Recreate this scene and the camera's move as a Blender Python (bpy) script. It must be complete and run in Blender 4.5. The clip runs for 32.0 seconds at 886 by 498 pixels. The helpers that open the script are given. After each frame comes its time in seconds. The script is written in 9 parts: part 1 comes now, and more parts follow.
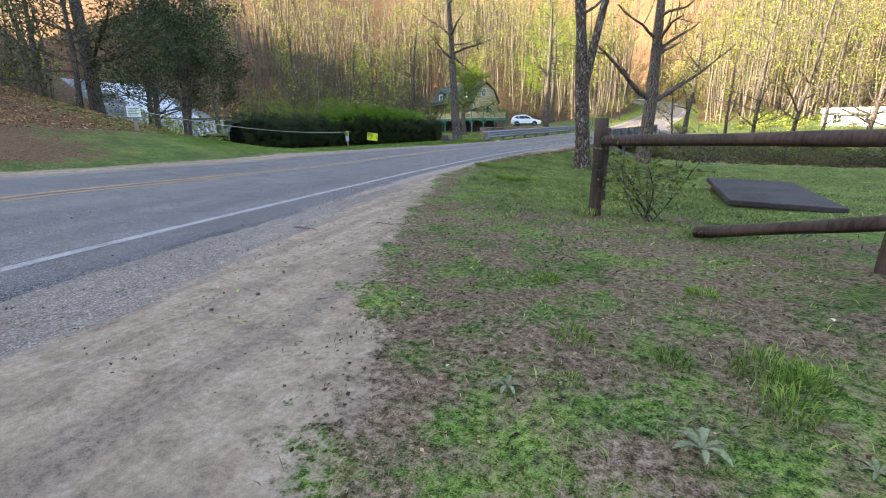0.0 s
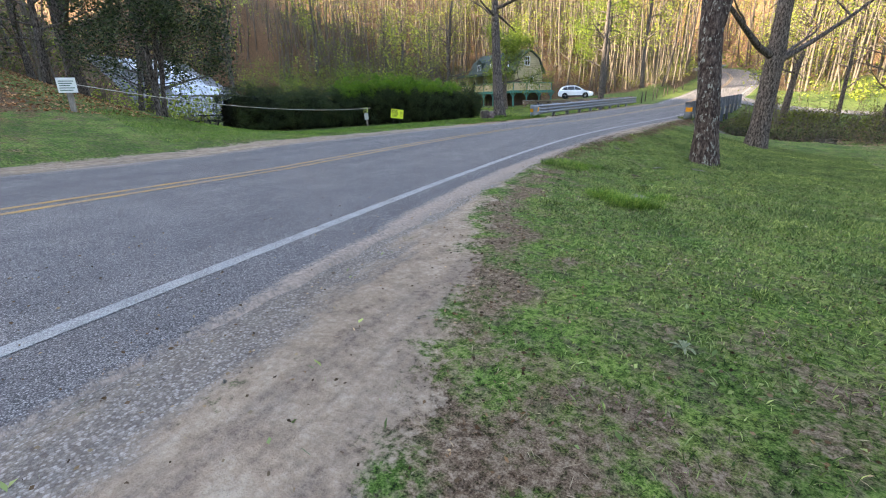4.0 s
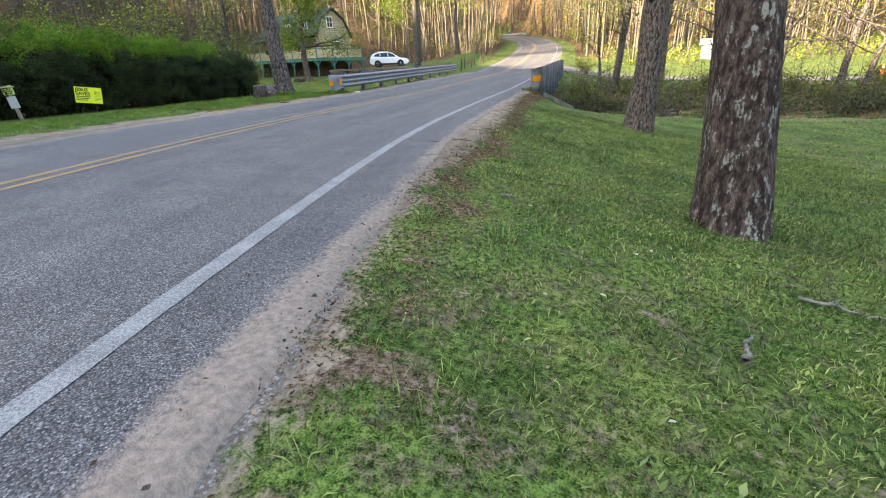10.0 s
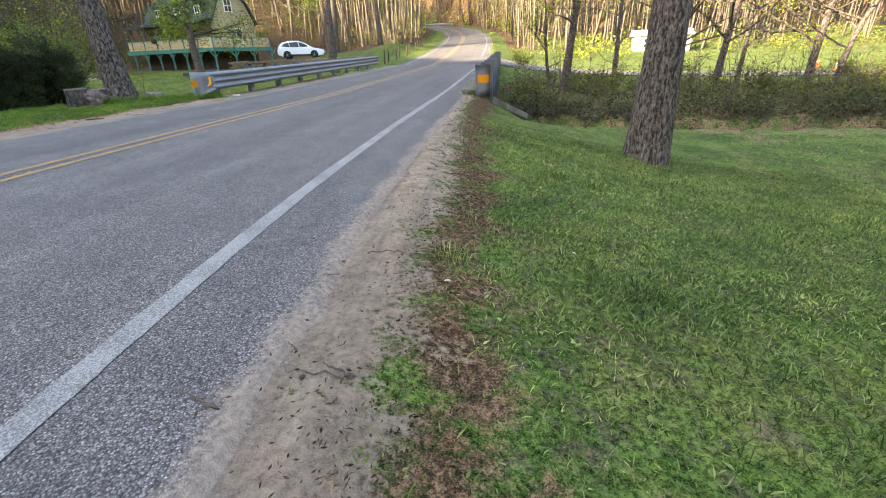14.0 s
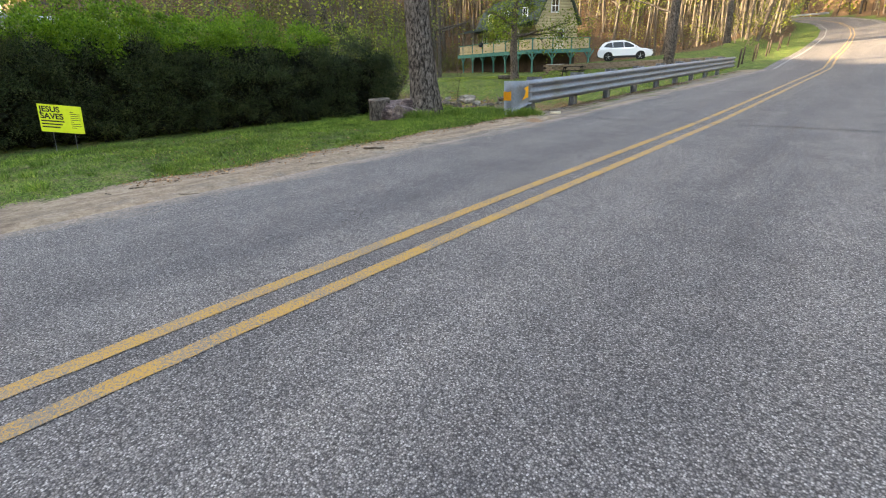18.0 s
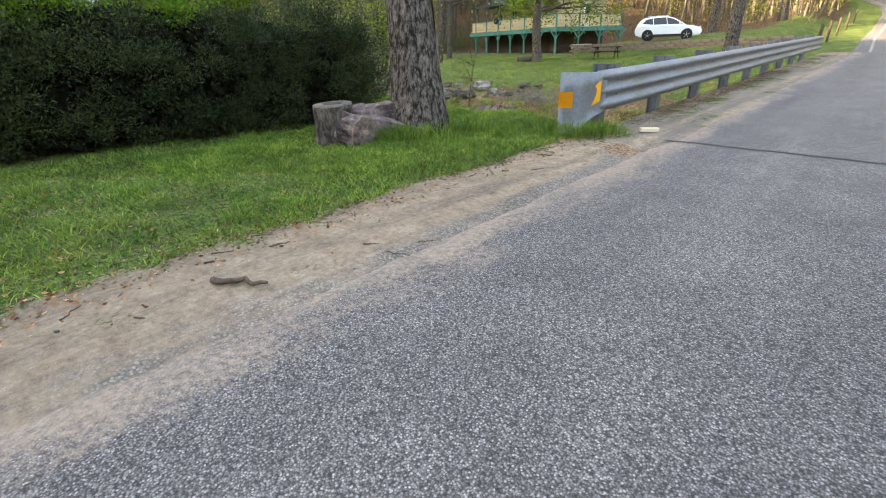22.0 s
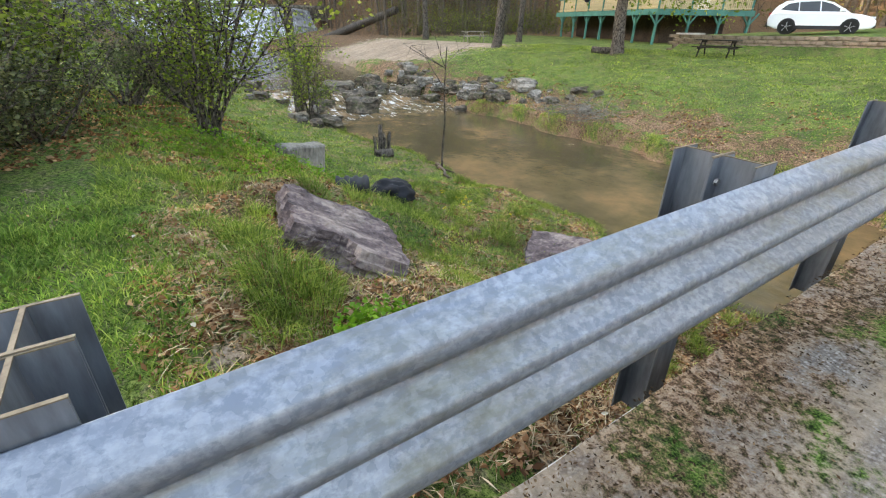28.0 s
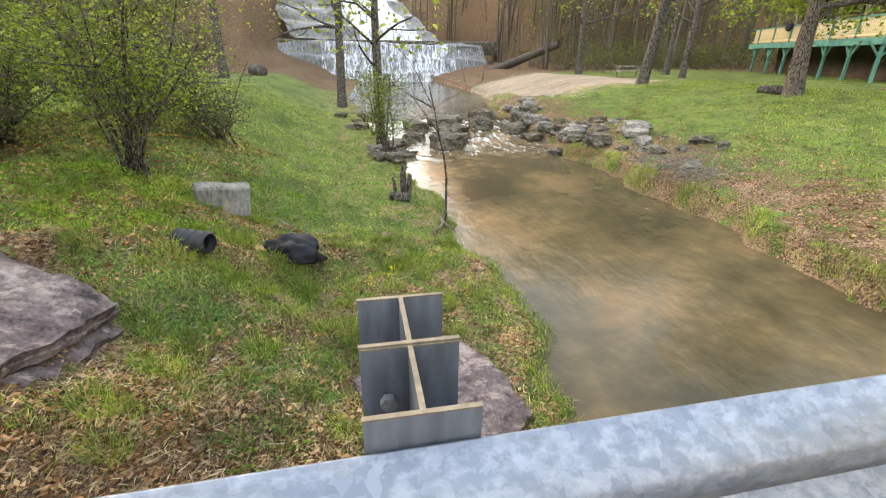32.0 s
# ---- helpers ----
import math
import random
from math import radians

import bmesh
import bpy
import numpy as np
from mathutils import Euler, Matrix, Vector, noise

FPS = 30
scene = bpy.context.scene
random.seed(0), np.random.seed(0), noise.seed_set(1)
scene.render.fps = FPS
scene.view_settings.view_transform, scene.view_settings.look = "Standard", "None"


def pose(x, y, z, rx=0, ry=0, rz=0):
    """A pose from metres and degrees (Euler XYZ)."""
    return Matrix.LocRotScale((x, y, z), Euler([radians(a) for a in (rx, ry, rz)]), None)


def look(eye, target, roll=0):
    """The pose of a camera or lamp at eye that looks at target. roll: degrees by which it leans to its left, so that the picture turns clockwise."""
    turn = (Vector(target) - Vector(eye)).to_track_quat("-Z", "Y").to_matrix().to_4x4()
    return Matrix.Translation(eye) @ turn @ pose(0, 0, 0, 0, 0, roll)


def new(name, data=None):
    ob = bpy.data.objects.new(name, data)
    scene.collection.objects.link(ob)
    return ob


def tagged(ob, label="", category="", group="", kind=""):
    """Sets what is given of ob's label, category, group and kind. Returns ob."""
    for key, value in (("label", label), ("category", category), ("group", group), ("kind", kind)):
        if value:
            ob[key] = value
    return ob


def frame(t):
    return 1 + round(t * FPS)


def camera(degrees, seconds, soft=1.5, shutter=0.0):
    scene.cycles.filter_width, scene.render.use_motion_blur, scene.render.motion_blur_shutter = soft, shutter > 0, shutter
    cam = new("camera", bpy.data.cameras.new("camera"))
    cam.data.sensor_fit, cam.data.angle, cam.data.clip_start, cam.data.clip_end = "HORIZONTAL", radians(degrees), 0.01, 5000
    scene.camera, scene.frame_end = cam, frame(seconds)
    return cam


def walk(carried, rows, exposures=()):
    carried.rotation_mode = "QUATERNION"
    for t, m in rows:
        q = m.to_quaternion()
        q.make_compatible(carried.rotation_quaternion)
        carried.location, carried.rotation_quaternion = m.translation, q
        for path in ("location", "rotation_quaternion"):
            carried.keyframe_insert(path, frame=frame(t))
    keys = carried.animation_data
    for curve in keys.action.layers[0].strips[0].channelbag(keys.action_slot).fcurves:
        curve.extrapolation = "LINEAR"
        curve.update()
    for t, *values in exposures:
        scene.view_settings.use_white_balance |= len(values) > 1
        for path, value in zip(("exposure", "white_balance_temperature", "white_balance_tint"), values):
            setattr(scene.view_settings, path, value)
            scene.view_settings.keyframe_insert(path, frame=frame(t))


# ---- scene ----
cam = camera(89.2, 32.0, soft=1.1)
PATH = [
    (0, (16.712, -33.723, 1.190), (15.651, -32.111, 0.665), -0.70),
    (0.5, (16.145, -33.224, 1.220), (14.996, -31.663, 0.725), -0.55),
    (1, (15.590, -32.739, 1.251), (14.342, -31.246, 0.790), -0.26),
    (1.5, (15.140, -32.256, 1.271), (13.882, -30.777, 0.792), -0.76),
    (2, (14.765, -31.667, 1.264), (13.523, -30.184, 0.752), -1.26),
    (2.5, (14.376, -31.078, 1.279), (13.158, -29.586, 0.738), -1.21),
    (4.5, (13.193, -28.392, 1.172), (12.049, -26.883, 0.527), -1.57),
    (5, (12.893, -27.725, 1.172), (11.805, -26.183, 0.509), -1.58),
    (5.5, (12.665, -27.136, 1.178), (11.679, -25.536, 0.492), -1.90),
    (6, (12.428, -26.440, 1.167), (11.553, -24.786, 0.460), -1.86),
    (6.5, (12.223, -25.765, 1.106), (11.412, -24.083, 0.388), -1.46),
    (7, (11.919, -25.116, 1.160), (11.130, -23.427, 0.437), -1.20),
    (7.5, (11.624, -24.435, 1.142), (10.835, -22.748, 0.411), -1.33),
    (8, (11.318, -23.749, 1.150), (10.521, -22.066, 0.421), -1.41),
    (8.5, (11.023, -23.119, 1.192), (10.248, -21.425, 0.465), -1.89),
    (9, (10.772, -22.403, 1.144), (10.061, -20.677, 0.425), -1.98),
    (9.5, (10.537, -21.722, 1.160), (9.921, -19.969, 0.422), -1.99),
    (10, (10.349, -21.039, 1.075), (9.815, -19.266, 0.319), -2.18),
    (10.5, (10.132, -20.337, 1.122), (9.674, -18.552, 0.345), -2.55),
    (11, (9.994, -19.649, 1.144), (9.583, -17.860, 0.350), -2.75),
    (11.5, (9.855, -18.997, 1.163), (9.493, -17.204, 0.356), -2.27),
    (12, (9.766, -18.299, 1.161), (9.445, -16.505, 0.337), -2.27),
    (12.5, (9.686, -17.634, 1.100), (9.392, -15.837, 0.273), -2.12),
    (13, (9.570, -16.932, 1.120), (9.299, -15.132, 0.293), -2.17),
    (13.5, (9.478, -16.253, 1.090), (9.215, -14.443, 0.281), -2.18),
    (14, (9.348, -15.585, 1.151), (9.088, -13.769, 0.354), -1.96),
    (14.5, (9.292, -14.793, 1.146), (8.906, -12.998, 0.353), -1.90),
    (15, (9.123, -13.995, 1.166), (8.484, -12.275, 0.370), -1.15),
    (15.5, (8.877, -13.311, 1.363), (7.934, -11.752, 0.536), 0.36),
    (17.5, (6.481, -11.219, 1.294), (5.160, -9.906, 0.517), -1.71),
    (18, (5.948, -10.790, 1.234), (4.671, -9.428, 0.476), -2.21),
    (18.5, (5.424, -10.292, 1.217), (4.196, -8.893, 0.455), -1.86),
    (19, (4.988, -9.845, 1.248), (3.779, -8.437, 0.479), -1.65),
    (19.5, (4.481, -9.388, 1.235), (3.264, -7.993, 0.463), -1.62),
    (20, (3.979, -8.970, 1.252), (2.754, -7.597, 0.469), -1.74),
    (20.5, (3.479, -8.462, 1.199), (2.251, -7.114, 0.390), -2.23),
    (21, (3.073, -7.969, 1.204), (1.845, -6.642, 0.361), -2.49),
    (21.5, (2.747, -7.395, 1.179), (1.502, -6.085, 0.331), -2.43),
    (22, (2.429, -6.837, 1.213), (1.154, -5.533, 0.391), -1.85),
    (22.5, (2.101, -6.246, 1.257), (0.804, -4.941, 0.473), -1.43),
    (23, (1.821, -5.700, 1.270), (0.514, -4.379, 0.531), -1.43),
    (23.5, (1.526, -5.102, 1.287), (0.214, -3.755, 0.604), -1.16),
    (24, (1.292, -4.506, 1.277), (-0.013, -3.127, 0.647), -0.83),
    (24.5, (1.073, -3.882, 1.286), (-0.208, -2.466, 0.690), -0.61),
    (25, (0.886, -3.224, 1.252), (-0.357, -1.768, 0.672), -0.64),
    (25.5, (0.749, -2.588, 1.254), (-0.451, -1.095, 0.681), -0.48),
    (27.5, (0.307, 0.109, 1.389), (-1.073, 1.311, 0.581), 0.88),
    (28, (0.026, 0.684, 1.437), (-1.458, 1.680, 0.537), 0.84),
    (28.5, (-0.108, 1.248, 1.442), (-1.671, 2.053, 0.488), 0.11),
    (29, (-0.185, 1.785, 1.447), (-1.796, 2.447, 0.464), -0.60),
    (29.5, (-0.216, 2.364, 1.476), (-1.859, 2.918, 0.478), -0.98),
    (30, (-0.219, 2.901, 1.463), (-1.881, 3.405, 0.470), -0.20),
    (30.5, (-0.250, 3.485, 1.500), (-1.946, 3.951, 0.548), 0.21),
    (31, (-0.217, 4.055, 1.501), (-1.955, 4.472, 0.604), 0.47),
    (31.5, (-0.229, 4.596, 1.458), (-2.004, 4.977, 0.619), 0.60),
    (32, (-0.231, 5.217, 1.459), (-2.035, 5.564, 0.667), 0.43),
]
walk(cam, [(t, look(eye, target, roll)) for t, eye, target, roll in PATH],
     exposures=[(0.0, 2.85, 7250, 13), (7.0, 2.95, 7500, 13), (12.0, 3.0, 7900, 12), (15.0, 3.0, 8000, 12), (18.5, 3.05, 9000, 12), (20.5, 3.2, 8800, 12), (22.5, 3.3, 8900, 11), (25.5, 3.1, 8700, 12), (28.0, 3.5, 9200, 12), (29.5, 3.88, 10300, 14), (32.0, 3.8, 10800, 14)])


# ---- light ----
SUN_AZ, SUN_EL = radians(225), radians(22)      # azimuth clockwise from +y
world = bpy.data.worlds.new("world")
scene.world = world
world.use_nodes = True
_nt = world.node_tree
_sky = _nt.nodes.new("ShaderNodeTexSky")
_sky.sky_type = "NISHITA"
_sky.sun_disc = False
_sky.sun_elevation = SUN_EL
_sky.sun_rotation = SUN_AZ
_nt.links.new(_sky.outputs[0], _nt.nodes["Background"].inputs[0])
_nt.nodes["Background"].inputs[1].default_value = 0.15
sun = new("sun", bpy.data.lights.new("sun", "SUN"))
sun.data.energy = 5.0
sun.data.angle = radians(0.5)
sun.data.color = (1.0, 0.89, 0.72)
_d = Vector((math.sin(SUN_AZ) * math.cos(SUN_EL), math.cos(SUN_AZ) * math.cos(SUN_EL), math.sin(SUN_EL)))
sun.matrix_world = look(_d * 100, (0, 0, 0))


# ---- helpers of this scene ----
rnd = random.Random(7)


def mat(name, build):
    m = bpy.data.materials.new(name)
    m.use_nodes = True
    nt = m.node_tree
    build(nt, nt.nodes["Principled BSDF"])
    return m


def node(nt, kind, **inputs):
    n = nt.nodes.new(kind)
    for k, v in inputs.items():
        n.inputs[k.replace("_", " ")].default_value = v
    return n


def ramp(nt, fac, stops):
    r = nt.nodes.new("ShaderNodeValToRGB")
    el = r.color_ramp.elements
    while len(el) < len(stops):
        el.new(0.5)
    for e, (p, c) in zip(el, stops):
        e.position, e.color = p, (*c, 1)
    nt.links.new(fac, r.inputs[0])
    return r.outputs[0]


def mix(nt, fac, a, b, how="MIX"):
    m = nt.nodes.new("ShaderNodeMix")
    m.data_type, m.blend_type = "RGBA", how
    for sock, v in ((m.inputs[0], fac), (m.inputs[6], a), (m.inputs[7], b)):
        if isinstance(v, bpy.types.NodeSocket):
            nt.links.new(v, sock)
        else:
            sock.default_value = v if isinstance(v, float) else (*v, 1)
    return m.outputs[2]


def calc(nt, op, a, b=0.0):
    m = nt.nodes.new("ShaderNodeMath")
    m.operation = op
    m.use_clamp = False
    for sock, v in zip(m.inputs, (a, b)):
        if isinstance(v, bpy.types.NodeSocket):
            nt.links.new(v, sock)
        else:
            sock.default_value = v
    return m.outputs[0]


def place_of(nt, kind="Object"):
    return nt.nodes.new("ShaderNodeTexCoord").outputs[kind]


def world_place(nt):
    return nt.nodes.new("ShaderNodeNewGeometry").outputs["Position"]


def noisy(nt, vec, scale, detail=4.0, rough=0.55, stretch=None):
    n = node(nt, "ShaderNodeTexNoise", Scale=scale, Detail=detail, Roughness=rough)
    if stretch:
        mp = nt.nodes.new("ShaderNodeMapping")
        mp.inputs["Scale"].default_value = stretch
        nt.links.new(vec, mp.inputs[0])
        vec = mp.outputs[0]
    nt.links.new(vec, n.inputs["Vector"])
    return n.outputs[0]


def bump(nt, bsdf, height, strength=0.4, dist=0.02):
    b = node(nt, "ShaderNodeBump", Strength=strength, Distance=dist)
    nt.links.new(height, b.inputs["Height"])
    nt.links.new(b.outputs[0], bsdf.inputs["Normal"])


def simple(name, color, rough=0.7, metal=0.0, vary=0.25, scale=8.0, relief=0.15, stretch=None):
    """A surface with variation at two scales."""
    def build(nt, p):
        v = place_of(nt)
        big, fine = noisy(nt, v, scale * 0.25, 3), noisy(nt, v, scale * 3, 5, 0.6, stretch)
        both = calc(nt, "ADD", calc(nt, "MULTIPLY", big, 0.5), calc(nt, "MULTIPLY", fine, 0.5))
        lo = tuple(c * (1 - vary) for c in color)
        hi = tuple(min(1, c * (1 + vary)) for c in color)
        nt.links.new(ramp(nt, both, [(0.38, lo), (0.62, hi)]), p.inputs["Base Color"])
        p.inputs["Roughness"].default_value, p.inputs["Metallic"].default_value = rough, metal
        p.inputs["Specular IOR Level"].default_value = 0.5 if rough < 0.6 else 0.2
        bump(nt, p, fine, relief, 0.01)
    return mat(name, build)


def link_mesh(name, me, material, parent=None, label=""):
    ob = new(name, me)
    if material:
        me.materials.append(material)
    if parent:
        ob.parent = parent
    if label:
        ob["label"] = label
    return ob


def part(name, bm, material, parent=None, label="", smooth=False):
    me = bpy.data.meshes.new(name)
    bm.to_mesh(me)
    bm.free()
    if smooth:
        me.shade_smooth()
    return link_mesh(name, me, material, parent, label)


def raw_mesh(name, verts, faces, smooth=False):
    """A mesh from numpy arrays: verts (n,3); faces (m,3) or (m,4)."""
    me = bpy.data.meshes.new(name)
    verts, faces = np.asarray(verts, np.float32), np.asarray(faces, np.int32)
    k = faces.shape[1]
    me.vertices.add(len(verts))
    me.vertices.foreach_set("co", verts.ravel())
    me.loops.add(faces.size)
    me.loops.foreach_set("vertex_index", faces.ravel())
    me.polygons.add(len(faces))
    me.polygons.foreach_set("loop_start", np.arange(0, faces.size, k, dtype=np.int32))
    me.update(calc_edges=True)
    me.validate()
    if smooth:
        me.shade_smooth()
    return me


def thing(name, m, label, category, group="", kind=""):
    e = new(name)
    e.matrix_world = m
    e.empty_display_size = 0.2
    return tagged(e, label, category, group, kind)


def box(bm, x0, x1, y0, y1, z0, z1, bevel=0.0):
    r = bmesh.ops.create_cube(bm, size=1.0)
    vs = r["verts"]
    bmesh.ops.scale(bm, vec=(x1 - x0, y1 - y0, z1 - z0), verts=vs)
    bmesh.ops.translate(bm, vec=((x0 + x1) / 2, (y0 + y1) / 2, (z0 + z1) / 2), verts=vs)
    if bevel:
        es = list({e for v in vs for e in v.link_edges})
        bmesh.ops.bevel(bm, geom=es, offset=bevel, segments=1, affect="EDGES")
    return vs


def boxed(*a, **k):
    bm = bmesh.new()
    box(bm, *a, **k)
    return bm


def beam(bm, a, b, w, d=None, bevel=0.0):
    """A squared timber from a to b."""
    a, b = Vector(a), Vector(b)
    n = len(bm.verts)
    ln = (b - a).length
    vs = box(bm, -w / 2, w / 2, -(d or w) / 2, (d or w) / 2, 0, ln, bevel)
    bm.verts.ensure_lookup_table()
    q = (b - a).to_track_quat("Z", "Y")
    bmesh.ops.transform(bm, matrix=Matrix.Translation(a) @ q.to_matrix().to_4x4(), verts=bm.verts[n:])


def beamed(*a, **k):
    bm = bmesh.new()
    beam(bm, *a, **k)
    return bm


def tube_arrays(paths, sides=6):
    """Tapered tubes. paths: lists of (x, y, z, radius). Returns verts and quads."""
    V, F, n = [], [], 0
    ang = np.linspace(0, 2 * np.pi, sides, endpoint=False)
    ca, sa = np.cos(ang), np.sin(ang)
    for p in paths:
        p = np.asarray(p, float)
        c, r = p[:, :3], p[:, 3]
        d = np.gradient(c, axis=0)
        d /= np.linalg.norm(d, axis=1)[:, None] + 1e-9
        ref = np.where(np.abs(d[:, 2:3]) > 0.9, np.array([[1.0, 0, 0]]), np.array([[0, 0, 1.0]]))
        u = np.cross(d, ref)
        u /= np.linalg.norm(u, axis=1)[:, None] + 1e-9
        w = np.cross(d, u)
        ring = c[:, None] + r[:, None, None] * (ca[None, :, None] * u[:, None] + sa[None, :, None] * w[:, None])
        V.append(ring.reshape(-1, 3))
        k = len(p)
        i, j = np.meshgrid(np.arange(k - 1), np.arange(sides), indexing="ij")
        a = n + i * sides + j
        b = n + i * sides + (j + 1) % sides
        F.append(np.stack([a, b, b + sides, a + sides], -1).reshape(-1, 4))
        n += k * sides
    return np.concatenate(V), np.concatenate(F)


def leaf_arrays(centers, size, gen, flat=0.5, shape=1.6):
    """Small rhombic leaves, one at each centre, turned at random."""
    n = len(centers)
    s = size * gen.uniform(0.6, 1.4, (n, 1))
    d = gen.normal(size=(n, 3))
    d[:, 2] *= flat
    d /= np.linalg.norm(d, axis=1)[:, None]
    e = np.cross(d, gen.normal(size=(n, 3)))
    e /= np.linalg.norm(e, axis=1)[:, None] + 1e-9
    c = np.asarray(centers)
    v = np.stack([c - d * s * shape / 2, c + e * s / 2, c + d * s * shape / 2, c - e * s / 2], 1).reshape(-1, 3)
    return v, np.arange(4 * n).reshape(-1, 4)


def lerp_table(x, pts):
    return np.interp(x, [p[0] for p in pts], [p[1] for p in pts])


def soft_table(x, pts, w=2.0):
    """A table read smoothly."""
    return sum(lerp_table(np.asarray(x) + w * k, pts) for k in (-1, -0.6, -0.2, 0.2, 0.6, 1)) / 6


def sstep(a, b, x):
    t = np.clip((np.asarray(x, float) - a) / (b - a), 0, 1)
    return t * t * (3 - 2 * t)


def wave(x, y, f, seed=0.0):
    """Cheap smooth unevenness of about +-1."""
    return (np.sin(x * f + seed) * np.cos(y * f * 1.13 + seed * 2.1) + 0.6 * np.sin(x * f * 2.3 + y * f * 1.7 + seed * 3.3)
            + 0.4 * np.cos(x * f * 3.9 - y * f * 4.3 + seed)) / 2


# ---- the plan ----
# The bridge runs along +y; x is across the road, the road's right edge line is EDGE(y).
def EDGE(y):
    return soft_table(y, [(-90, 60), (-70, 36), (-52, 20.5), (-42, 14.6), (-36.5, 12.5), (-32.3, 11.2), (-28.5, 10.3), (-25.3, 9.55), (-22, 8.85),
                          (-19, 8.3), (-16, 7.85), (-13, 7.52), (-8, 7.4), (24, 7.4), (35, 6.9), (50, 6.7), (62, 6.3), (75, 5.3), (88, 3.0), (100, -1.5), (112, -9), (125, -22), (150, -55), (200, -130)])


def RISE(y):
    return soft_table(y, [(-200, 0), (0, 0), (24, 0.36), (40, 1.1), (60, 2.7), (80, 4.5), (100, 6.6), (130, 9.5), (200, 17)], 1.5)


def TILT_R(y):
    return lerp_table(y, [(-60, 0.05), (-31, 0.047), (-24, 0.0)])


def TILT_L(y):
    return lerp_table(y, [(-60, 0.04), (-30, 0.03), (-21, 0.045), (-17, 0.022), (-8, 0.0)])


ROAD_W = 7.0
WATER = -2.1
CREEK = [(-90, 12, 3), (-60, 11, 5), (-40, 10.5, 5.5), (-30, 10.0, 4.5), (-24, 9.6, 3.8), (-18, 9.8, 3.4), (-12, 10.2, 3.0), (-8, 10.3, 2.9), (-4, 10.3, 2.6),
         (0, 9.2, 2.6), (5, 6.0, 2.6), (10, 3.2, 2.4), (15, 2.1, 1.9), (22, 1.9, 1.8), (34, 2.6, 2.0), (60, 5, 3), (120, 20, 3)]


def creek_mid(x):
    return soft_table(x, [(c[0], c[1]) for c in CREEK], 1.5)


def creek_half(x):
    x = np.asarray(x, float)
    ragged = 0.16 * np.sin(1.25 * x) + 0.10 * np.sin(2.9 * x + 1.0) + 0.06 * np.sin(5.3 * x)
    return soft_table(x, [(c[0], c[2]) for c in CREEK], 1.5) + ragged * (x < 30) * (x > -40)


def water_level(x):
    return WATER + 0.45 * sstep(-17, -24, x)


def road_z(x, y):
    u = np.clip(EDGE(y) - x, 0, 8.5)
    return RISE(y) + TILT_R(y) * np.minimum(u, 4) + TILT_L(y) * np.maximum(u - 4, 0)


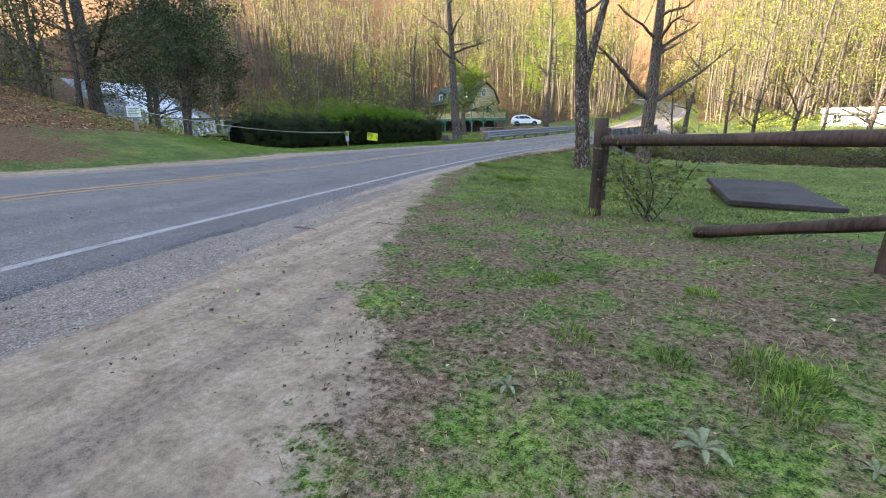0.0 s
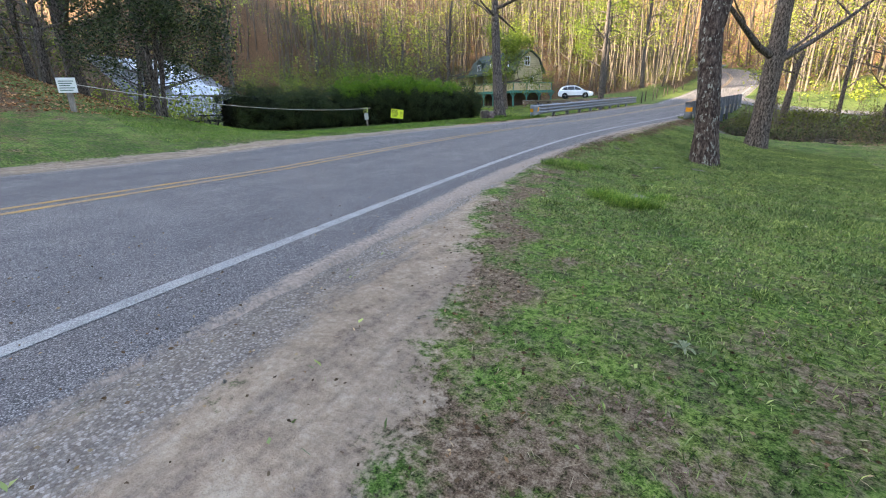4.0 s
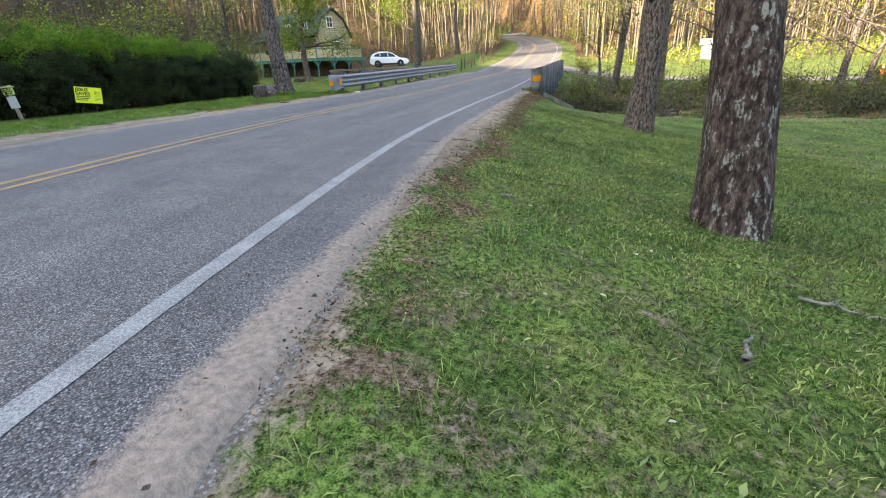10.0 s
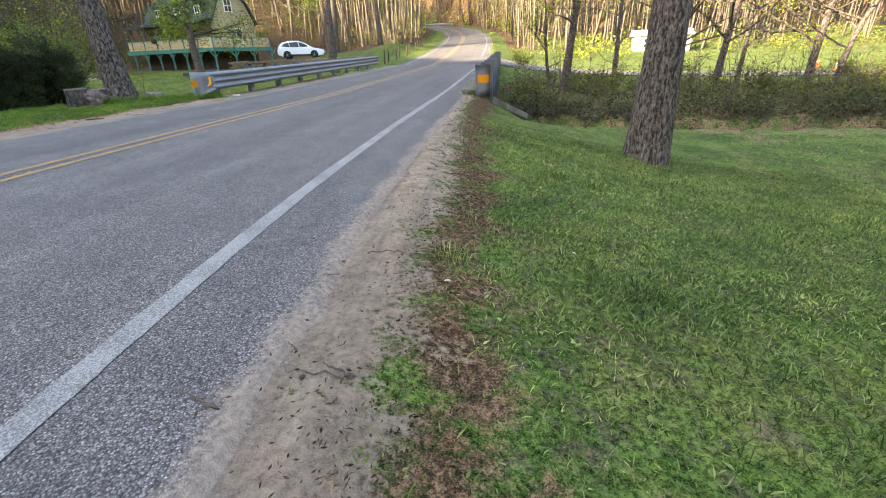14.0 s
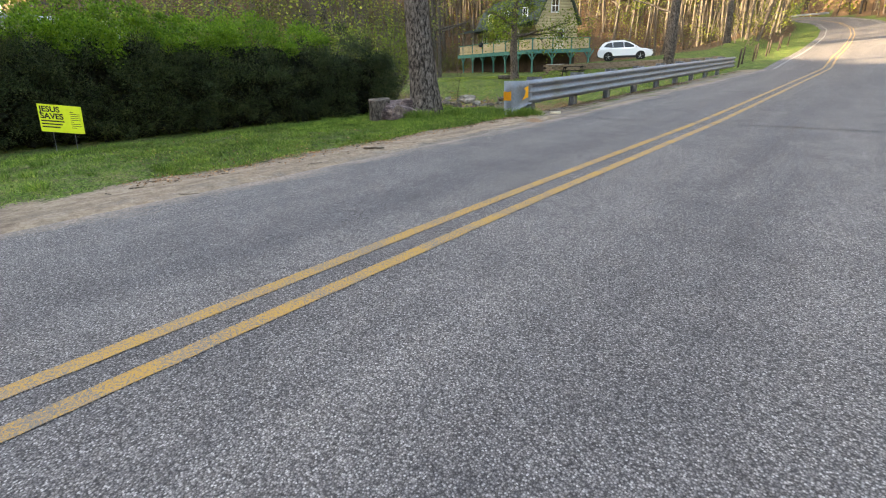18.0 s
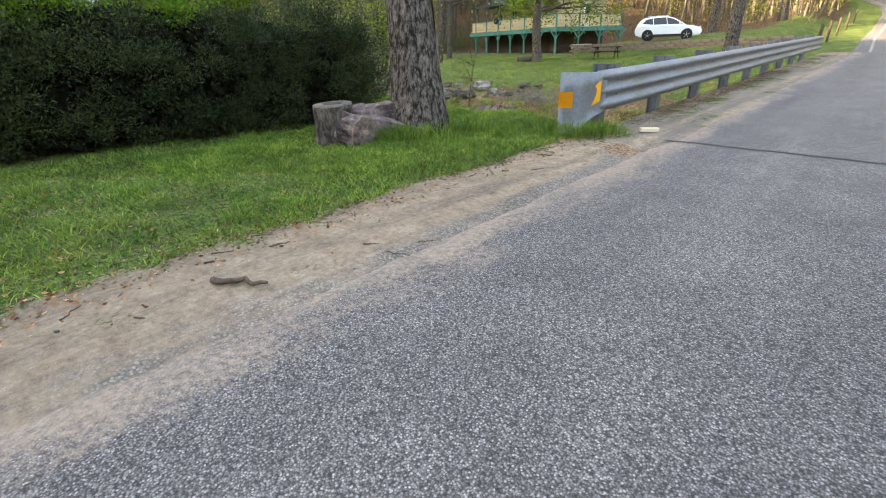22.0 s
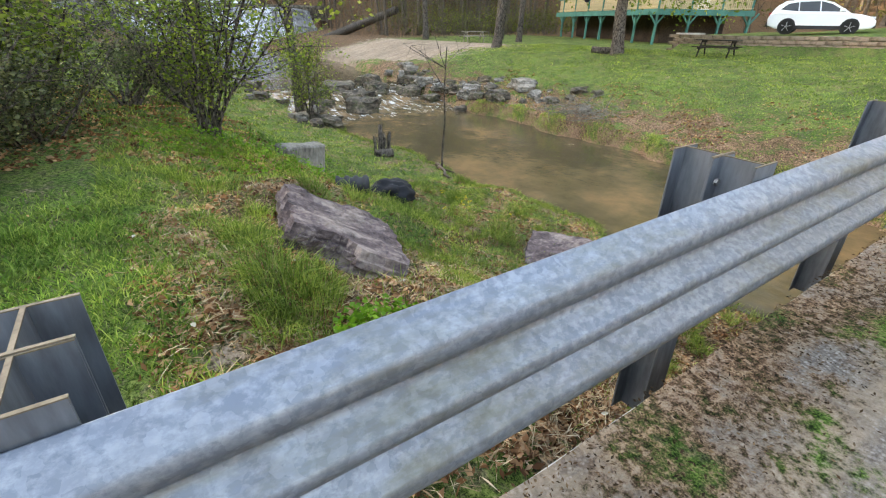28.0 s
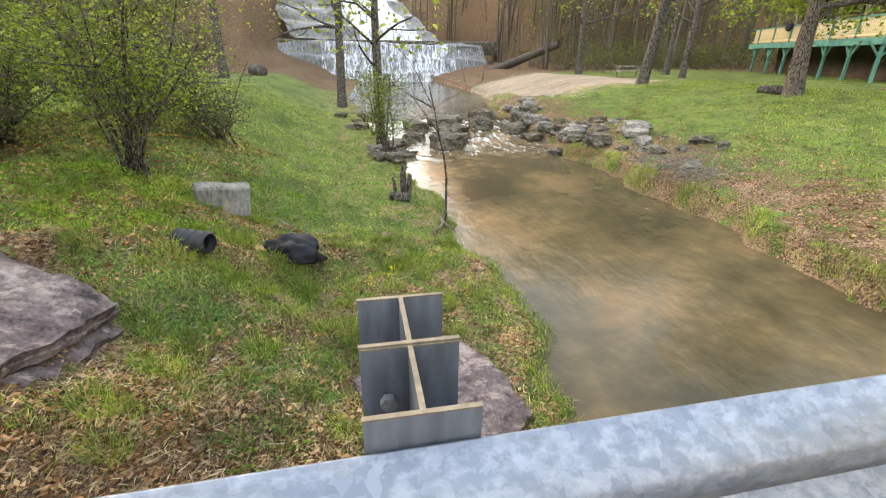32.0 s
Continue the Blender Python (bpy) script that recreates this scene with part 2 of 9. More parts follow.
def ground_z(x, y):
    """Height of the land without the road's sheet."""
    x, y = np.asarray(x, float), np.asarray(y, float)
    e = EDGE(y)
    u = e - x                                            # to the left of the right edge line
    z = road_z(x, y)
    # right: a lawn that falls away from the road
    right = np.clip(-u - 1.0, 0, 60)
    fall = soft_table(y, [(-31, -0.02), (-28, 0.0), (-25, 0.05), (-22, 0.115), (-19, 0.14), (-15, 0.145), (-11, 0.19), (-7, 0.25), (2, 0.27)], 1.0)
    drop = right * fall
    most = soft_table(y, [(-27, 0.25), (-22, 0.36), (-19, 0.55), (-15, 0.75), (-11, 1.1), (-7, 1.36), (-3, 1.2), (3, 1.15)], 1.0)
    z = z - drop / (1 + np.maximum(drop / most, 0) ** 4) ** 0.25 * (1 - sstep(8, 16, y))
    z = z - (0.92 * (1 - np.exp(-right / 3.5)) + 0.012 * right) * sstep(8, 16, y) * (1 - sstep(50, 75, y))
    # left: low verge, then a bank that rises behind the first bend
    left = np.clip(u - ROAD_W - 1.2, 0, 80)
    z = z + 0.05 * sstep(0, 0.8, left) * (1 - sstep(-2, 1, y)) - 0.03 * np.minimum(left, 5) * sstep(-24, -19, y) * (1 - sstep(-12, -8, y))
    z = z + np.minimum(left * 0.17, 4.0) * (1 - sstep(-25, -16, y)) * 1.0
    z = z - np.minimum(left * 0.12, 1.3) * sstep(-14, -4, y) * sstep(2.5, 9, left) * (1 - sstep(18, 24, y))
    # left beyond the creek: picnic lawn, then the car terrace and the wooded slope
    far = sstep(14, 23, y) * sstep(0.5, 3, left)
    lawn = 0.05 + 0.022 * (y - 22)
    z = z * (1 - far) + far * (lawn + (RISE(y) - RISE(24)) * (1 - sstep(4, 14, left)))
    terrace = sstep(28.0, 28.25, y) * sstep(1.5, 4, left) * (1 - sstep(15, 15.2, left))
    z = z + terrace * 0.78
    # hillsides round the valley
    hill_n = np.clip(y - 43 - 26 * sstep(9, 20, x) + 6 * wave(x, y, 0.045), 0, 400) * (1 - sstep(26, -6, np.abs(x - EDGE(y) + 3.5) - 12) * (1 - sstep(170, 230, y)))
    z = z + 0.46 * np.minimum(hill_n, 210) * sstep(0, 12, hill_n)
    hill_w = np.clip(-x - 46 - 20 * sstep(18, 6, np.abs(y - 12)) + 3 * wave(x, y, 0.05, 2.0), 0, 400)
    z = z + 0.5 * np.minimum(hill_w, 118) * sstep(0, 14, hill_w) * (1 - 0.9 * sstep(55, 90, hill_n))
    hill_e = np.clip(x - 75 + 5 * wave(x, y, 0.04, 4.0), 0, 400)
    z = z + 0.42 * np.minimum(hill_e, 160) * sstep(0, 20, hill_e) * (1 - 0.9 * sstep(55, 90, hill_n))
    hill_s = np.clip(-y - 80 - 0.2 * x, 0, 400)
    z = z + 0.5 * np.minimum(hill_s, 60) * sstep(0, 20, hill_s)
    ridge = np.clip(-(x + y) * 0.707 - 75, 0, 400)        # unseen ridge, added to keep the sun off the valley floor
    z = np.where(u < 0, z, np.maximum(z, 1.0 * np.minimum(ridge, 70) * sstep(0, 16, ridge)))
    # the creek's trench
    mid, half = creek_mid(x), creek_half(x)
    near = (mid - y) - half                              # on the near (south) side
    far_side = (y - mid) - half
    d = np.maximum(np.maximum(near, far_side), 0)
    uneven = 0.10 * wave(x, y, 1.9) + 0.05 * wave(x, y, 4.7, 1.0)
    wl = water_level(x)
    near_up = lerp_table(d, [(0, 0.02), (0.3, 0.10), (0.8, 0.13), (1.5, 0.2), (3.2, 0.52), (4.4, 1.15), (5.0, 1.45), (5.8, 1.78), (7.0, 2.1), (9, 2.8), (11, 3.6)])
    steep = lerp_table(d, [(0, 0.05), (0.35, 0.5), (0.9, 0.86), (2.0, 1.05), (5, 1.6), (11, 3.6)])      # undercut bank below the lawn
    near_up = near_up + (steep - near_up) * sstep(7.5, 9.5, x)
    far_up = lerp_table(d, [(0, 0.02), (0.22, 0.48), (2.2, 0.9), (5, 1.5), (10, 2.15), (12, 2.8)])
    bank = wl + np.where(near > far_side, near_up, far_up) + uneven * sstep(0, 1.0, d) + 3.0 * np.maximum(d - 11, 0)
    bed = wl - 0.32 + uneven * 0.6
    inside = (near < 0) & (far_side < 0)
    trench = np.where(inside, bed, bank)
    fill = road_z(x, y) - 0.03 - 0.7 * np.maximum(-u - 1.3, 0) - 1.6 * np.maximum(y + 0.75, 0)   # the road's approach to the bridge
    return np.maximum(np.minimum(z, trench), np.where((u < 2) & (y < 1.5), np.minimum(z, fill), -99))


def flat_z(x, y):
    return float(ground_z(x, y))


# ---- materials ----
def _ground(nt, p):
    pos = world_place(nt)
    att = nt.nodes.new("ShaderNodeAttribute")
    att.attribute_name = "cover"                         # r: bare sand, g: leaf litter, b: dry soil
    sep = nt.nodes.new("ShaderNodeSeparateColor")
    nt.links.new(att.outputs["Color"], sep.inputs[0])
    big, mid, fine = noisy(nt, pos, 0.35, 3), noisy(nt, pos, 2.2, 5, 0.65), noisy(nt, pos, 26, 5, 0.7)
    grit = noisy(nt, pos, 120, 3, 0.7)
    both = calc(nt, "ADD", calc(nt, "MULTIPLY", fine, 0.55), calc(nt, "MULTIPLY", grit, 0.45))
    green = ramp(nt, both, [(0.40, (0.012, 0.020, 0.008)), (0.49, (0.072, 0.132, 0.027)), (0.58, (0.19, 0.265, 0.07))])
    yellow = ramp(nt, both, [(0.40, (0.018, 0.022, 0.010)), (0.49, (0.108, 0.142, 0.036)), (0.58, (0.25, 0.27, 0.095))])
    lawn = mix(nt, ramp(nt, mid, [(0.40, (0, 0, 0)), (0.60, (1, 1, 1))]), green, yellow)
    lawn = mix(nt, 0.7, lawn, ramp(nt, noisy(nt, pos, 1.0, 4, 0.7), [(0.40, (0.45, 0.55, 0.5)), (0.60, (1.2, 1.15, 1.0))]), "MULTIPLY")
    dry = ramp(nt, both, [(0.40, (0.028, 0.021, 0.015)), (0.59, (0.185, 0.145, 0.100))])
    lawn = mix(nt, calc(nt, "MULTIPLY", ramp(nt, noisy(nt, pos, 9, 4, 0.7), [(0.50, (0, 0, 0)), (0.60, (1, 1, 1))]), 0.6), lawn, dry)
    lane = nt.nodes.new("ShaderNodeAttribute")
    lane.attribute_name = "lane"                         # distance from the edge line, along the road
    track = noisy(nt, lane.outputs["Vector"], 1.0, 5, 0.65, (3.2, 0.16, 1))
    foot = noisy(nt, pos, 5.5, 4, 0.6)
    sand = ramp(nt, calc(nt, "ADD", calc(nt, "MULTIPLY", foot, 0.5), calc(nt, "MULTIPLY", both, 0.5)), [(0.38, (0.175, 0.128, 0.094)), (0.50, (0.315, 0.240, 0.172)), (0.62, (0.42, 0.338, 0.255))])
    sand = mix(nt, calc(nt, "MULTIPLY", ramp(nt, track, [(0.47, (0, 0, 0)), (0.60, (1, 1, 1))]), 0.6), sand, ramp(nt, both, [(0.38, (0.095, 0.070, 0.056)), (0.60, (0.245, 0.190, 0.150))]))
    sand = mix(nt, calc(nt, "MULTIPLY", ramp(nt, grit, [(0.62, (0, 0, 0)), (0.68, (1, 1, 1))]), 0.3), sand, (0.10, 0.085, 0.075))
    chips = node(nt, "ShaderNodeTexVoronoi", Scale=75.0)
    nt.links.new(pos, chips.inputs["Vector"])
    chip = nt.nodes.new("ShaderNodeSeparateColor")
    nt.links.new(chips.outputs["Color"], chip.inputs[0])
    gravel = mix(nt, ramp(nt, chips.outputs["Distance"], [(0.35, (0, 0, 0)), (0.8, (0.8, 0.8, 0.8))]),
                 ramp(nt, chip.outputs[0], [(0.0, (0.10, 0.092, 0.086)), (0.6, (0.235, 0.215, 0.198)), (1.0, (0.42, 0.39, 0.36))]), (0.085, 0.072, 0.062))
    loose = calc(nt, "ADD", att.outputs["Alpha"], calc(nt, "MULTIPLY", calc(nt, "SUBTRACT", track, 0.5), 1.6))
    loose = calc(nt, "ADD", loose, calc(nt, "MULTIPLY", calc(nt, "SUBTRACT", mid, 0.5), 1.2))
    clod = node(nt, "ShaderNodeTexVoronoi", Scale=30.0)
    nt.links.new(mix(nt, 0.06, pos, noisy(nt, pos, 18, 3)), clod.inputs["Vector"])
    lump = calc(nt, "ADD", clod.outputs["Distance"], calc(nt, "MULTIPLY", calc(nt, "SUBTRACT", foot, 0.5), 1.4))
    sand = mix(nt, 0.45, sand, ramp(nt, lump, [(0.25, (1.12, 1.12, 1.12)), (0.62, (0.92, 0.91, 0.90)), (0.9, (0.60, 0.58, 0.57))]), "MULTIPLY")
    sand = mix(nt, ramp(nt, loose, [(0.38, (0, 0, 0)), (0.74, (0.72, 0.72, 0.72))]), sand, gravel)
    litter = ramp(nt, both, [(0.39, (0.014, 0.009, 0.006)), (0.49, (0.085, 0.050, 0.030)), (0.59, (0.30, 0.185, 0.105))])
    soil = ramp(nt, both, [(0.39, (0.038, 0.021, 0.013)), (0.49, (0.205, 0.122, 0.076)), (0.60, (0.42, 0.285, 0.185))])
    trodden = ramp(nt, both, [(0.39, (0.028, 0.018, 0.011)), (0.49, (0.128, 0.086, 0.056)), (0.60, (0.27, 0.205, 0.143))])
    along = nt.nodes.new("ShaderNodeSeparateXYZ")
    nt.links.new(lane.outputs["Vector"], along.inputs[0])
    soil = mix(nt, calc(nt, "MULTIPLY", calc(nt, "LESS_THAN", along.outputs[0], -0.5), calc(nt, "LESS_THAN", along.outputs[1], -4.0)), soil, trodden)

    def broken(chan, soft=0.16):
        a = calc(nt, "ADD", sep.outputs[chan], calc(nt, "MULTIPLY", calc(nt, "SUBTRACT", mid, 0.5), 2.2))
        a = calc(nt, "ADD", a, calc(nt, "MULTIPLY", calc(nt, "SUBTRACT", fine, 0.5), 1.3))
        return ramp(nt, a, [(0.5 - soft, (0, 0, 0)), (0.5 + soft, (1, 1, 1))])
    c = mix(nt, broken(1), lawn, litter)
    c = mix(nt, broken(2), c, soil)
    c = mix(nt, broken(0), c, sand)
    c = mix(nt, 0.35, c, ramp(nt, big, [(0.3, (0.45, 0.45, 0.45)), (0.62, (1, 1, 1))]), "MULTIPLY")
    nt.links.new(c, p.inputs["Base Color"])
    p.inputs["Roughness"].default_value = 0.95
    p.inputs["Specular IOR Level"].default_value = 0.05
    bump(nt, p, calc(nt, "ADD", fine, calc(nt, "MULTIPLY", grit, 0.5)), 0.7, 0.03)


M_GROUND = mat("ground_cover", _ground)


def _asphalt(nt, p):
    pos = world_place(nt)
    vo = node(nt, "ShaderNodeTexVoronoi", Scale=130.0)
    nt.links.new(pos, vo.inputs["Vector"])
    sp = nt.nodes.new("ShaderNodeSeparateColor")
    nt.links.new(vo.outputs["Color"], sp.inputs[0])
    stone = ramp(nt, sp.outputs[0], [(0.0, (0.075, 0.068, 0.065)), (0.5, (0.165, 0.153, 0.147)), (0.85, (0.255, 0.237, 0.227)), (1.0, (0.41, 0.388, 0.37))])
    edge = ramp(nt, vo.outputs["Distance"], [(0.25, (1, 1, 1)), (0.75, (0.35, 0.35, 0.37))])
    c = mix(nt, 1.0, stone, edge, "MULTIPLY")
    lane = nt.nodes.new("ShaderNodeAttribute")
    lane.attribute_name = "lane"
    wear = noisy(nt, lane.outputs["Vector"], 0.9, 5, 0.62, (1.1, 0.07, 1.0))
    c = mix(nt, 0.55, c, ramp(nt, wear, [(0.35, (0.66, 0.66, 0.68)), (0.65, (1.28, 1.25, 1.2))]), "MULTIPLY")
    c = mix(nt, 0.5, c, ramp(nt, noisy(nt, pos, 1.6, 5, 0.7), [(0.36, (0.7, 0.7, 0.71)), (0.64, (1.2, 1.18, 1.16))]), "MULTIPLY")
    att = nt.nodes.new("ShaderNodeAttribute")
    att.attribute_name = "cover"
    sep = nt.nodes.new("ShaderNodeSeparateColor")
    nt.links.new(att.outputs["Color"], sep.inputs[0])
    m1, m2 = noisy(nt, pos, 2.4, 5, 0.65, (1.0, 0.45, 1.0)), noisy(nt, pos, 30, 4, 0.7)
    a = calc(nt, "ADD", sep.outputs[0], calc(nt, "ADD", calc(nt, "MULTIPLY", calc(nt, "SUBTRACT", m1, 0.5), 1.3), calc(nt, "MULTIPLY", calc(nt, "SUBTRACT", m2, 0.5), 0.8)))
    f = ramp(nt, a, [(0.40, (0, 0, 0)), (0.80, (0.92, 0.92, 0.92))])
    c = mix(nt, f, c, ramp(nt, m2, [(0.3, (0.155, 0.120, 0.094)), (0.66, (0.33, 0.252, 0.195))]))
    nt.links.new(c, p.inputs["Base Color"])
    p.inputs["Roughness"].default_value = 0.82
    p.inputs["Specular IOR Level"].default_value = 0.22
    bump(nt, p, calc(nt, "SUBTRACT", 1.0, vo.outputs["Distance"]), 0.55, 0.006)


M_ASPHALT = mat("asphalt", _asphalt)


def paint(name, color, worn):
    def build(nt, p):
        pos = world_place(nt)
        mid = noisy(nt, pos, 3, 4)
        fine = calc(nt, "ADD", calc(nt, "MULTIPLY", noisy(nt, pos, 70, 4, 0.75), 0.55), calc(nt, "MULTIPLY", noisy(nt, pos, 190, 3, 0.7), 0.45))
        f = calc(nt, "ADD", fine, calc(nt, "MULTIPLY", calc(nt, "SUBTRACT", mid, 0.5), 0.25))
        c = mix(nt, ramp(nt, f, [(0.62 - worn, (0, 0, 0)), (0.74 - worn, (1, 1, 1))]), color, (0.105, 0.10, 0.097))
        c = mix(nt, 0.3, c, ramp(nt, mid, [(0.3, (0.6, 0.6, 0.6)), (0.7, (1, 1, 1))]), "MULTIPLY")
        nt.links.new(c, p.inputs["Base Color"])
        p.inputs["Roughness"].default_value = 0.7
        bump(nt, p, fine, 0.4, 0.004)
    return mat(name, build)


M_WHITE_LINE = paint("white_road_paint", (0.315, 0.308, 0.292), 0.178)
M_YELLOW_LINE = paint("yellow_road_paint", (0.42, 0.22, 0.025), 0.172)


def _galv(nt, p):
    v = world_place(nt)
    vo = node(nt, "ShaderNodeTexVoronoi", Scale=44.0)
    nz = noisy(nt, v, 14, 3)
    wob = nt.nodes.new("ShaderNodeVectorMath")
    wob.operation = "ADD"
    nt.links.new(v, wob.inputs[0])
    sc = nt.nodes.new("ShaderNodeVectorMath")
    sc.operation = "SCALE"
    sc.inputs["Scale"].default_value = 0.05
    nc = node(nt, "ShaderNodeTexNoise", Scale=14.0, Detail=3.0)
    nt.links.new(v, nc.inputs["Vector"])
    nt.links.new(nc.outputs["Color"], sc.inputs[0])
    nt.links.new(sc.outputs[0], wob.inputs[1])
    nt.links.new(wob.outputs[0], vo.inputs["Vector"])
    sp = nt.nodes.new("ShaderNodeSeparateColor")
    nt.links.new(vo.outputs["Color"], sp.inputs[0])
    c = ramp(nt, sp.outputs[0], [(0.0, (0.135, 0.155, 0.190)), (0.7, (0.165, 0.187, 0.222)), (1.0, (0.21, 0.232, 0.268))])
    blot = noisy(nt, v, 38, 5, 0.65, (1, 0.7, 1))
    c = mix(nt, ramp(nt, blot, [(0.45, (0, 0, 0)), (0.66, (1, 1, 1))]), c, (0.25, 0.272, 0.302))
    dirt = noisy(nt, v, 3.2, 6, 0.7, (1, 0.4, 2.2))
    geo = nt.nodes.new("ShaderNodeNewGeometry")
    c = mix(nt, calc(nt, "MULTIPLY", ramp(nt, dirt, [(0.50, (0, 0, 0)), (0.70, (1, 1, 1))]), 0.8), c, (0.125, 0.12, 0.085))
    nt.links.new(c, p.inputs["Base Color"])
    p.inputs["Metallic"].default_value = 0.55
    nt.links.new(ramp(nt, nz, [(0.3, (0.38, 0.38, 0.38)), (0.7, (0.58, 0.58, 0.58))]), p.inputs["Roughness"])
    bump(nt, p, sp.outputs[1], 0.06, 0.002)


M_GALV = mat("galvanised_steel", _galv)
M_SHOE = simple("dull_grey_steel", (0.27, 0.295, 0.32), 0.5, 0.45, 0.22, 9, 0.12)
M_POST = simple("weathered_steel_post", (0.135, 0.15, 0.17), 0.5, 0.45, 0.35, 9, 0.15, (1, 1, 0.2))
M_RUSTEDGE = simple("cut_steel_edge", (0.17, 0.135, 0.095), 0.6, 0.4, 0.3, 20)
M_CONCRETE = simple("old_concrete", (0.36, 0.33, 0.29), 0.9, 0, 0.3, 6, 0.4)
M_TAPE = simple("orange_reflective_sheet", (0.85, 0.36, 0.01), 0.45, 0, 0.12, 14, 0.1)
M_BOLT = simple("bolt_steel", (0.22, 0.22, 0.22), 0.45, 0.7, 0.3, 30)


def bark(name, dark, light, scale=1.0, lichen=None):
    def build(nt, p):
        v = place_of(nt)
        mp = nt.nodes.new("ShaderNodeMapping")
        mp.inputs["Scale"].default_value = (62 * scale, 62 * scale, 24 * scale)
        nt.links.new(v, mp.inputs[0])
        wob = node(nt, "ShaderNodeTexNoise", Scale=9.0 * scale, Detail=4.0)
        nt.links.new(v, wob.inputs["Vector"])
        ad = nt.nodes.new("ShaderNodeVectorMath")
        ad.operation = "MULTIPLY_ADD"
        ad.inputs[1].default_value = (3.0, 3.0, 1.4)
        nt.links.new(wob.outputs["Color"], ad.inputs[0])
        nt.links.new(mp.outputs[0], ad.inputs[2])
        plate = node(nt, "ShaderNodeTexVoronoi", Scale=1.0)
        plate.feature = "DISTANCE_TO_EDGE"
        nt.links.new(ad.outputs[0], plate.inputs["Vector"])
        crack = ramp(nt, plate.outputs["Distance"], [(0.0, (0, 0, 0)), (0.34, (1, 1, 1))])
        fine = noisy(nt, v, 1.0, 6, 0.72, (44 * scale, 44 * scale, 7 * scale))
        ridge = noisy(nt, ad.outputs[0], 0.55, 5, 0.6)
        h = calc(nt, "ADD", calc(nt, "MULTIPLY", ridge, 0.62), calc(nt, "ADD", calc(nt, "MULTIPLY", crack, 0.07), calc(nt, "MULTIPLY", fine, 0.34)))
        mid = tuple((a * 0.55 + b * 0.45) for a, b in zip(dark, light))
        c = ramp(nt, h, [(0.44, dark), (0.54, mid), (0.68, light)])
        if lichen:
            spot = noisy(nt, v, 9.0, 6, 0.75, (1, 1, 0.6))
            c = mix(nt, ramp(nt, calc(nt, "ADD", spot, calc(nt, "MULTIPLY", calc(nt, "SUBTRACT", h, 0.5), 0.9)), [(0.585, (0, 0, 0)), (0.64, (0.85, 0.85, 0.85))]), c, lichen)
        big = noisy(nt, v, 1.1, 3)
        c = mix(nt, 0.4, c, ramp(nt, big, [(0.3, (0.55, 0.53, 0.5)), (0.7, (1.1, 1.1, 1.1))]), "MULTIPLY")
        nt.links.new(c, p.inputs["Base Color"])
        p.inputs["Roughness"].default_value = 0.95
        p.inputs["Specular IOR Level"].default_value = 0.05
        bump(nt, p, h, 1.0, 0.06)
    return mat(name, build)


M_BARK = bark("furrowed_bark", (0.034, 0.027, 0.023), (0.27, 0.228, 0.195), 0.66)
M_BARK_LICHEN = bark("lichened_bark", (0.034, 0.025, 0.022), (0.18, 0.140, 0.118), 0.62, (0.30, 0.32, 0.28))
M_BARK_GREY = bark("grey_bark", (0.024, 0.020, 0.017), (0.255, 0.222, 0.195), 0.62)
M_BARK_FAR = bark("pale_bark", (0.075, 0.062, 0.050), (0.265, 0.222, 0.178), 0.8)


def leafy(name, lo, mid, hi, rough=0.55, trans=0.25):
    def build(nt, p):
        geo = nt.nodes.new("ShaderNodeNewGeometry")
        c = ramp(nt, geo.outputs["Random Per Island"], [(0.0, lo), (0.5, mid), (1.0, hi)])
        big, patch = noisy(nt, world_place(nt), 0.8, 3), noisy(nt, world_place(nt), 4.5, 3)
        c = mix(nt, 0.6, c, ramp(nt, big, [(0.38, (0.5, 0.55, 0.55)), (0.62, (1.3, 1.22, 1.0))]), "MULTIPLY")
        c = mix(nt, 0.6, c, ramp(nt, patch, [(0.38, (0.55, 0.62, 0.6)), (0.62, (1.3, 1.22, 1.1))]), "MULTIPLY")
        nt.links.new(c, p.inputs["Base Color"])
        p.inputs["Roughness"].default_value = rough
        p.inputs["Specular IOR Level"].default_value = 0.08
        tr = nt.nodes.new("ShaderNodeBsdfTranslucent")
        nt.links.new(c, tr.inputs["Color"])
        ms = nt.nodes.new("ShaderNodeMixShader")
        ms.inputs[0].default_value = trans
        nt.links.new(p.outputs[0], ms.inputs[1])
        nt.links.new(tr.outputs[0], ms.inputs[2])
        nt.links.new(ms.outputs[0], nt.nodes["Material Output"].inputs["Surface"])
    return mat(name, build)


M_LEAF_SPRING = leafy("spring_leaves", (0.15, 0.20, 0.03), (0.27, 0.33, 0.05), (0.44, 0.46, 0.12), 0.5, 0.5)
M_LEAF_FRESH = leafy("fresh_shrub_leaves", (0.085, 0.135, 0.02), (0.165, 0.235, 0.035), (0.29, 0.34, 0.07), 0.5, 0.4)
M_LEAF_DARK = leafy("evergreen_leaves", (0.016, 0.028, 0.015), (0.042, 0.064, 0.030), (0.098, 0.124, 0.060), 0.45, 0.2)
M_LEAF_BRIGHT = leafy("bright_hedge_leaves", (0.05, 0.12, 0.012), (0.10, 0.21, 0.02), (0.17, 0.29, 0.035), 0.45, 0.3)
M_LEAF_DUSK = leafy("dusky_shrub_leaves", (0.030, 0.040, 0.020), (0.085, 0.098, 0.045), (0.19, 0.195, 0.10), 0.5, 0.25)
M_LEAF_OLIVE = leafy("olive_leaves", (0.07, 0.09, 0.02), (0.13, 0.15, 0.035), (0.21, 0.21, 0.06), 0.6, 0.3)
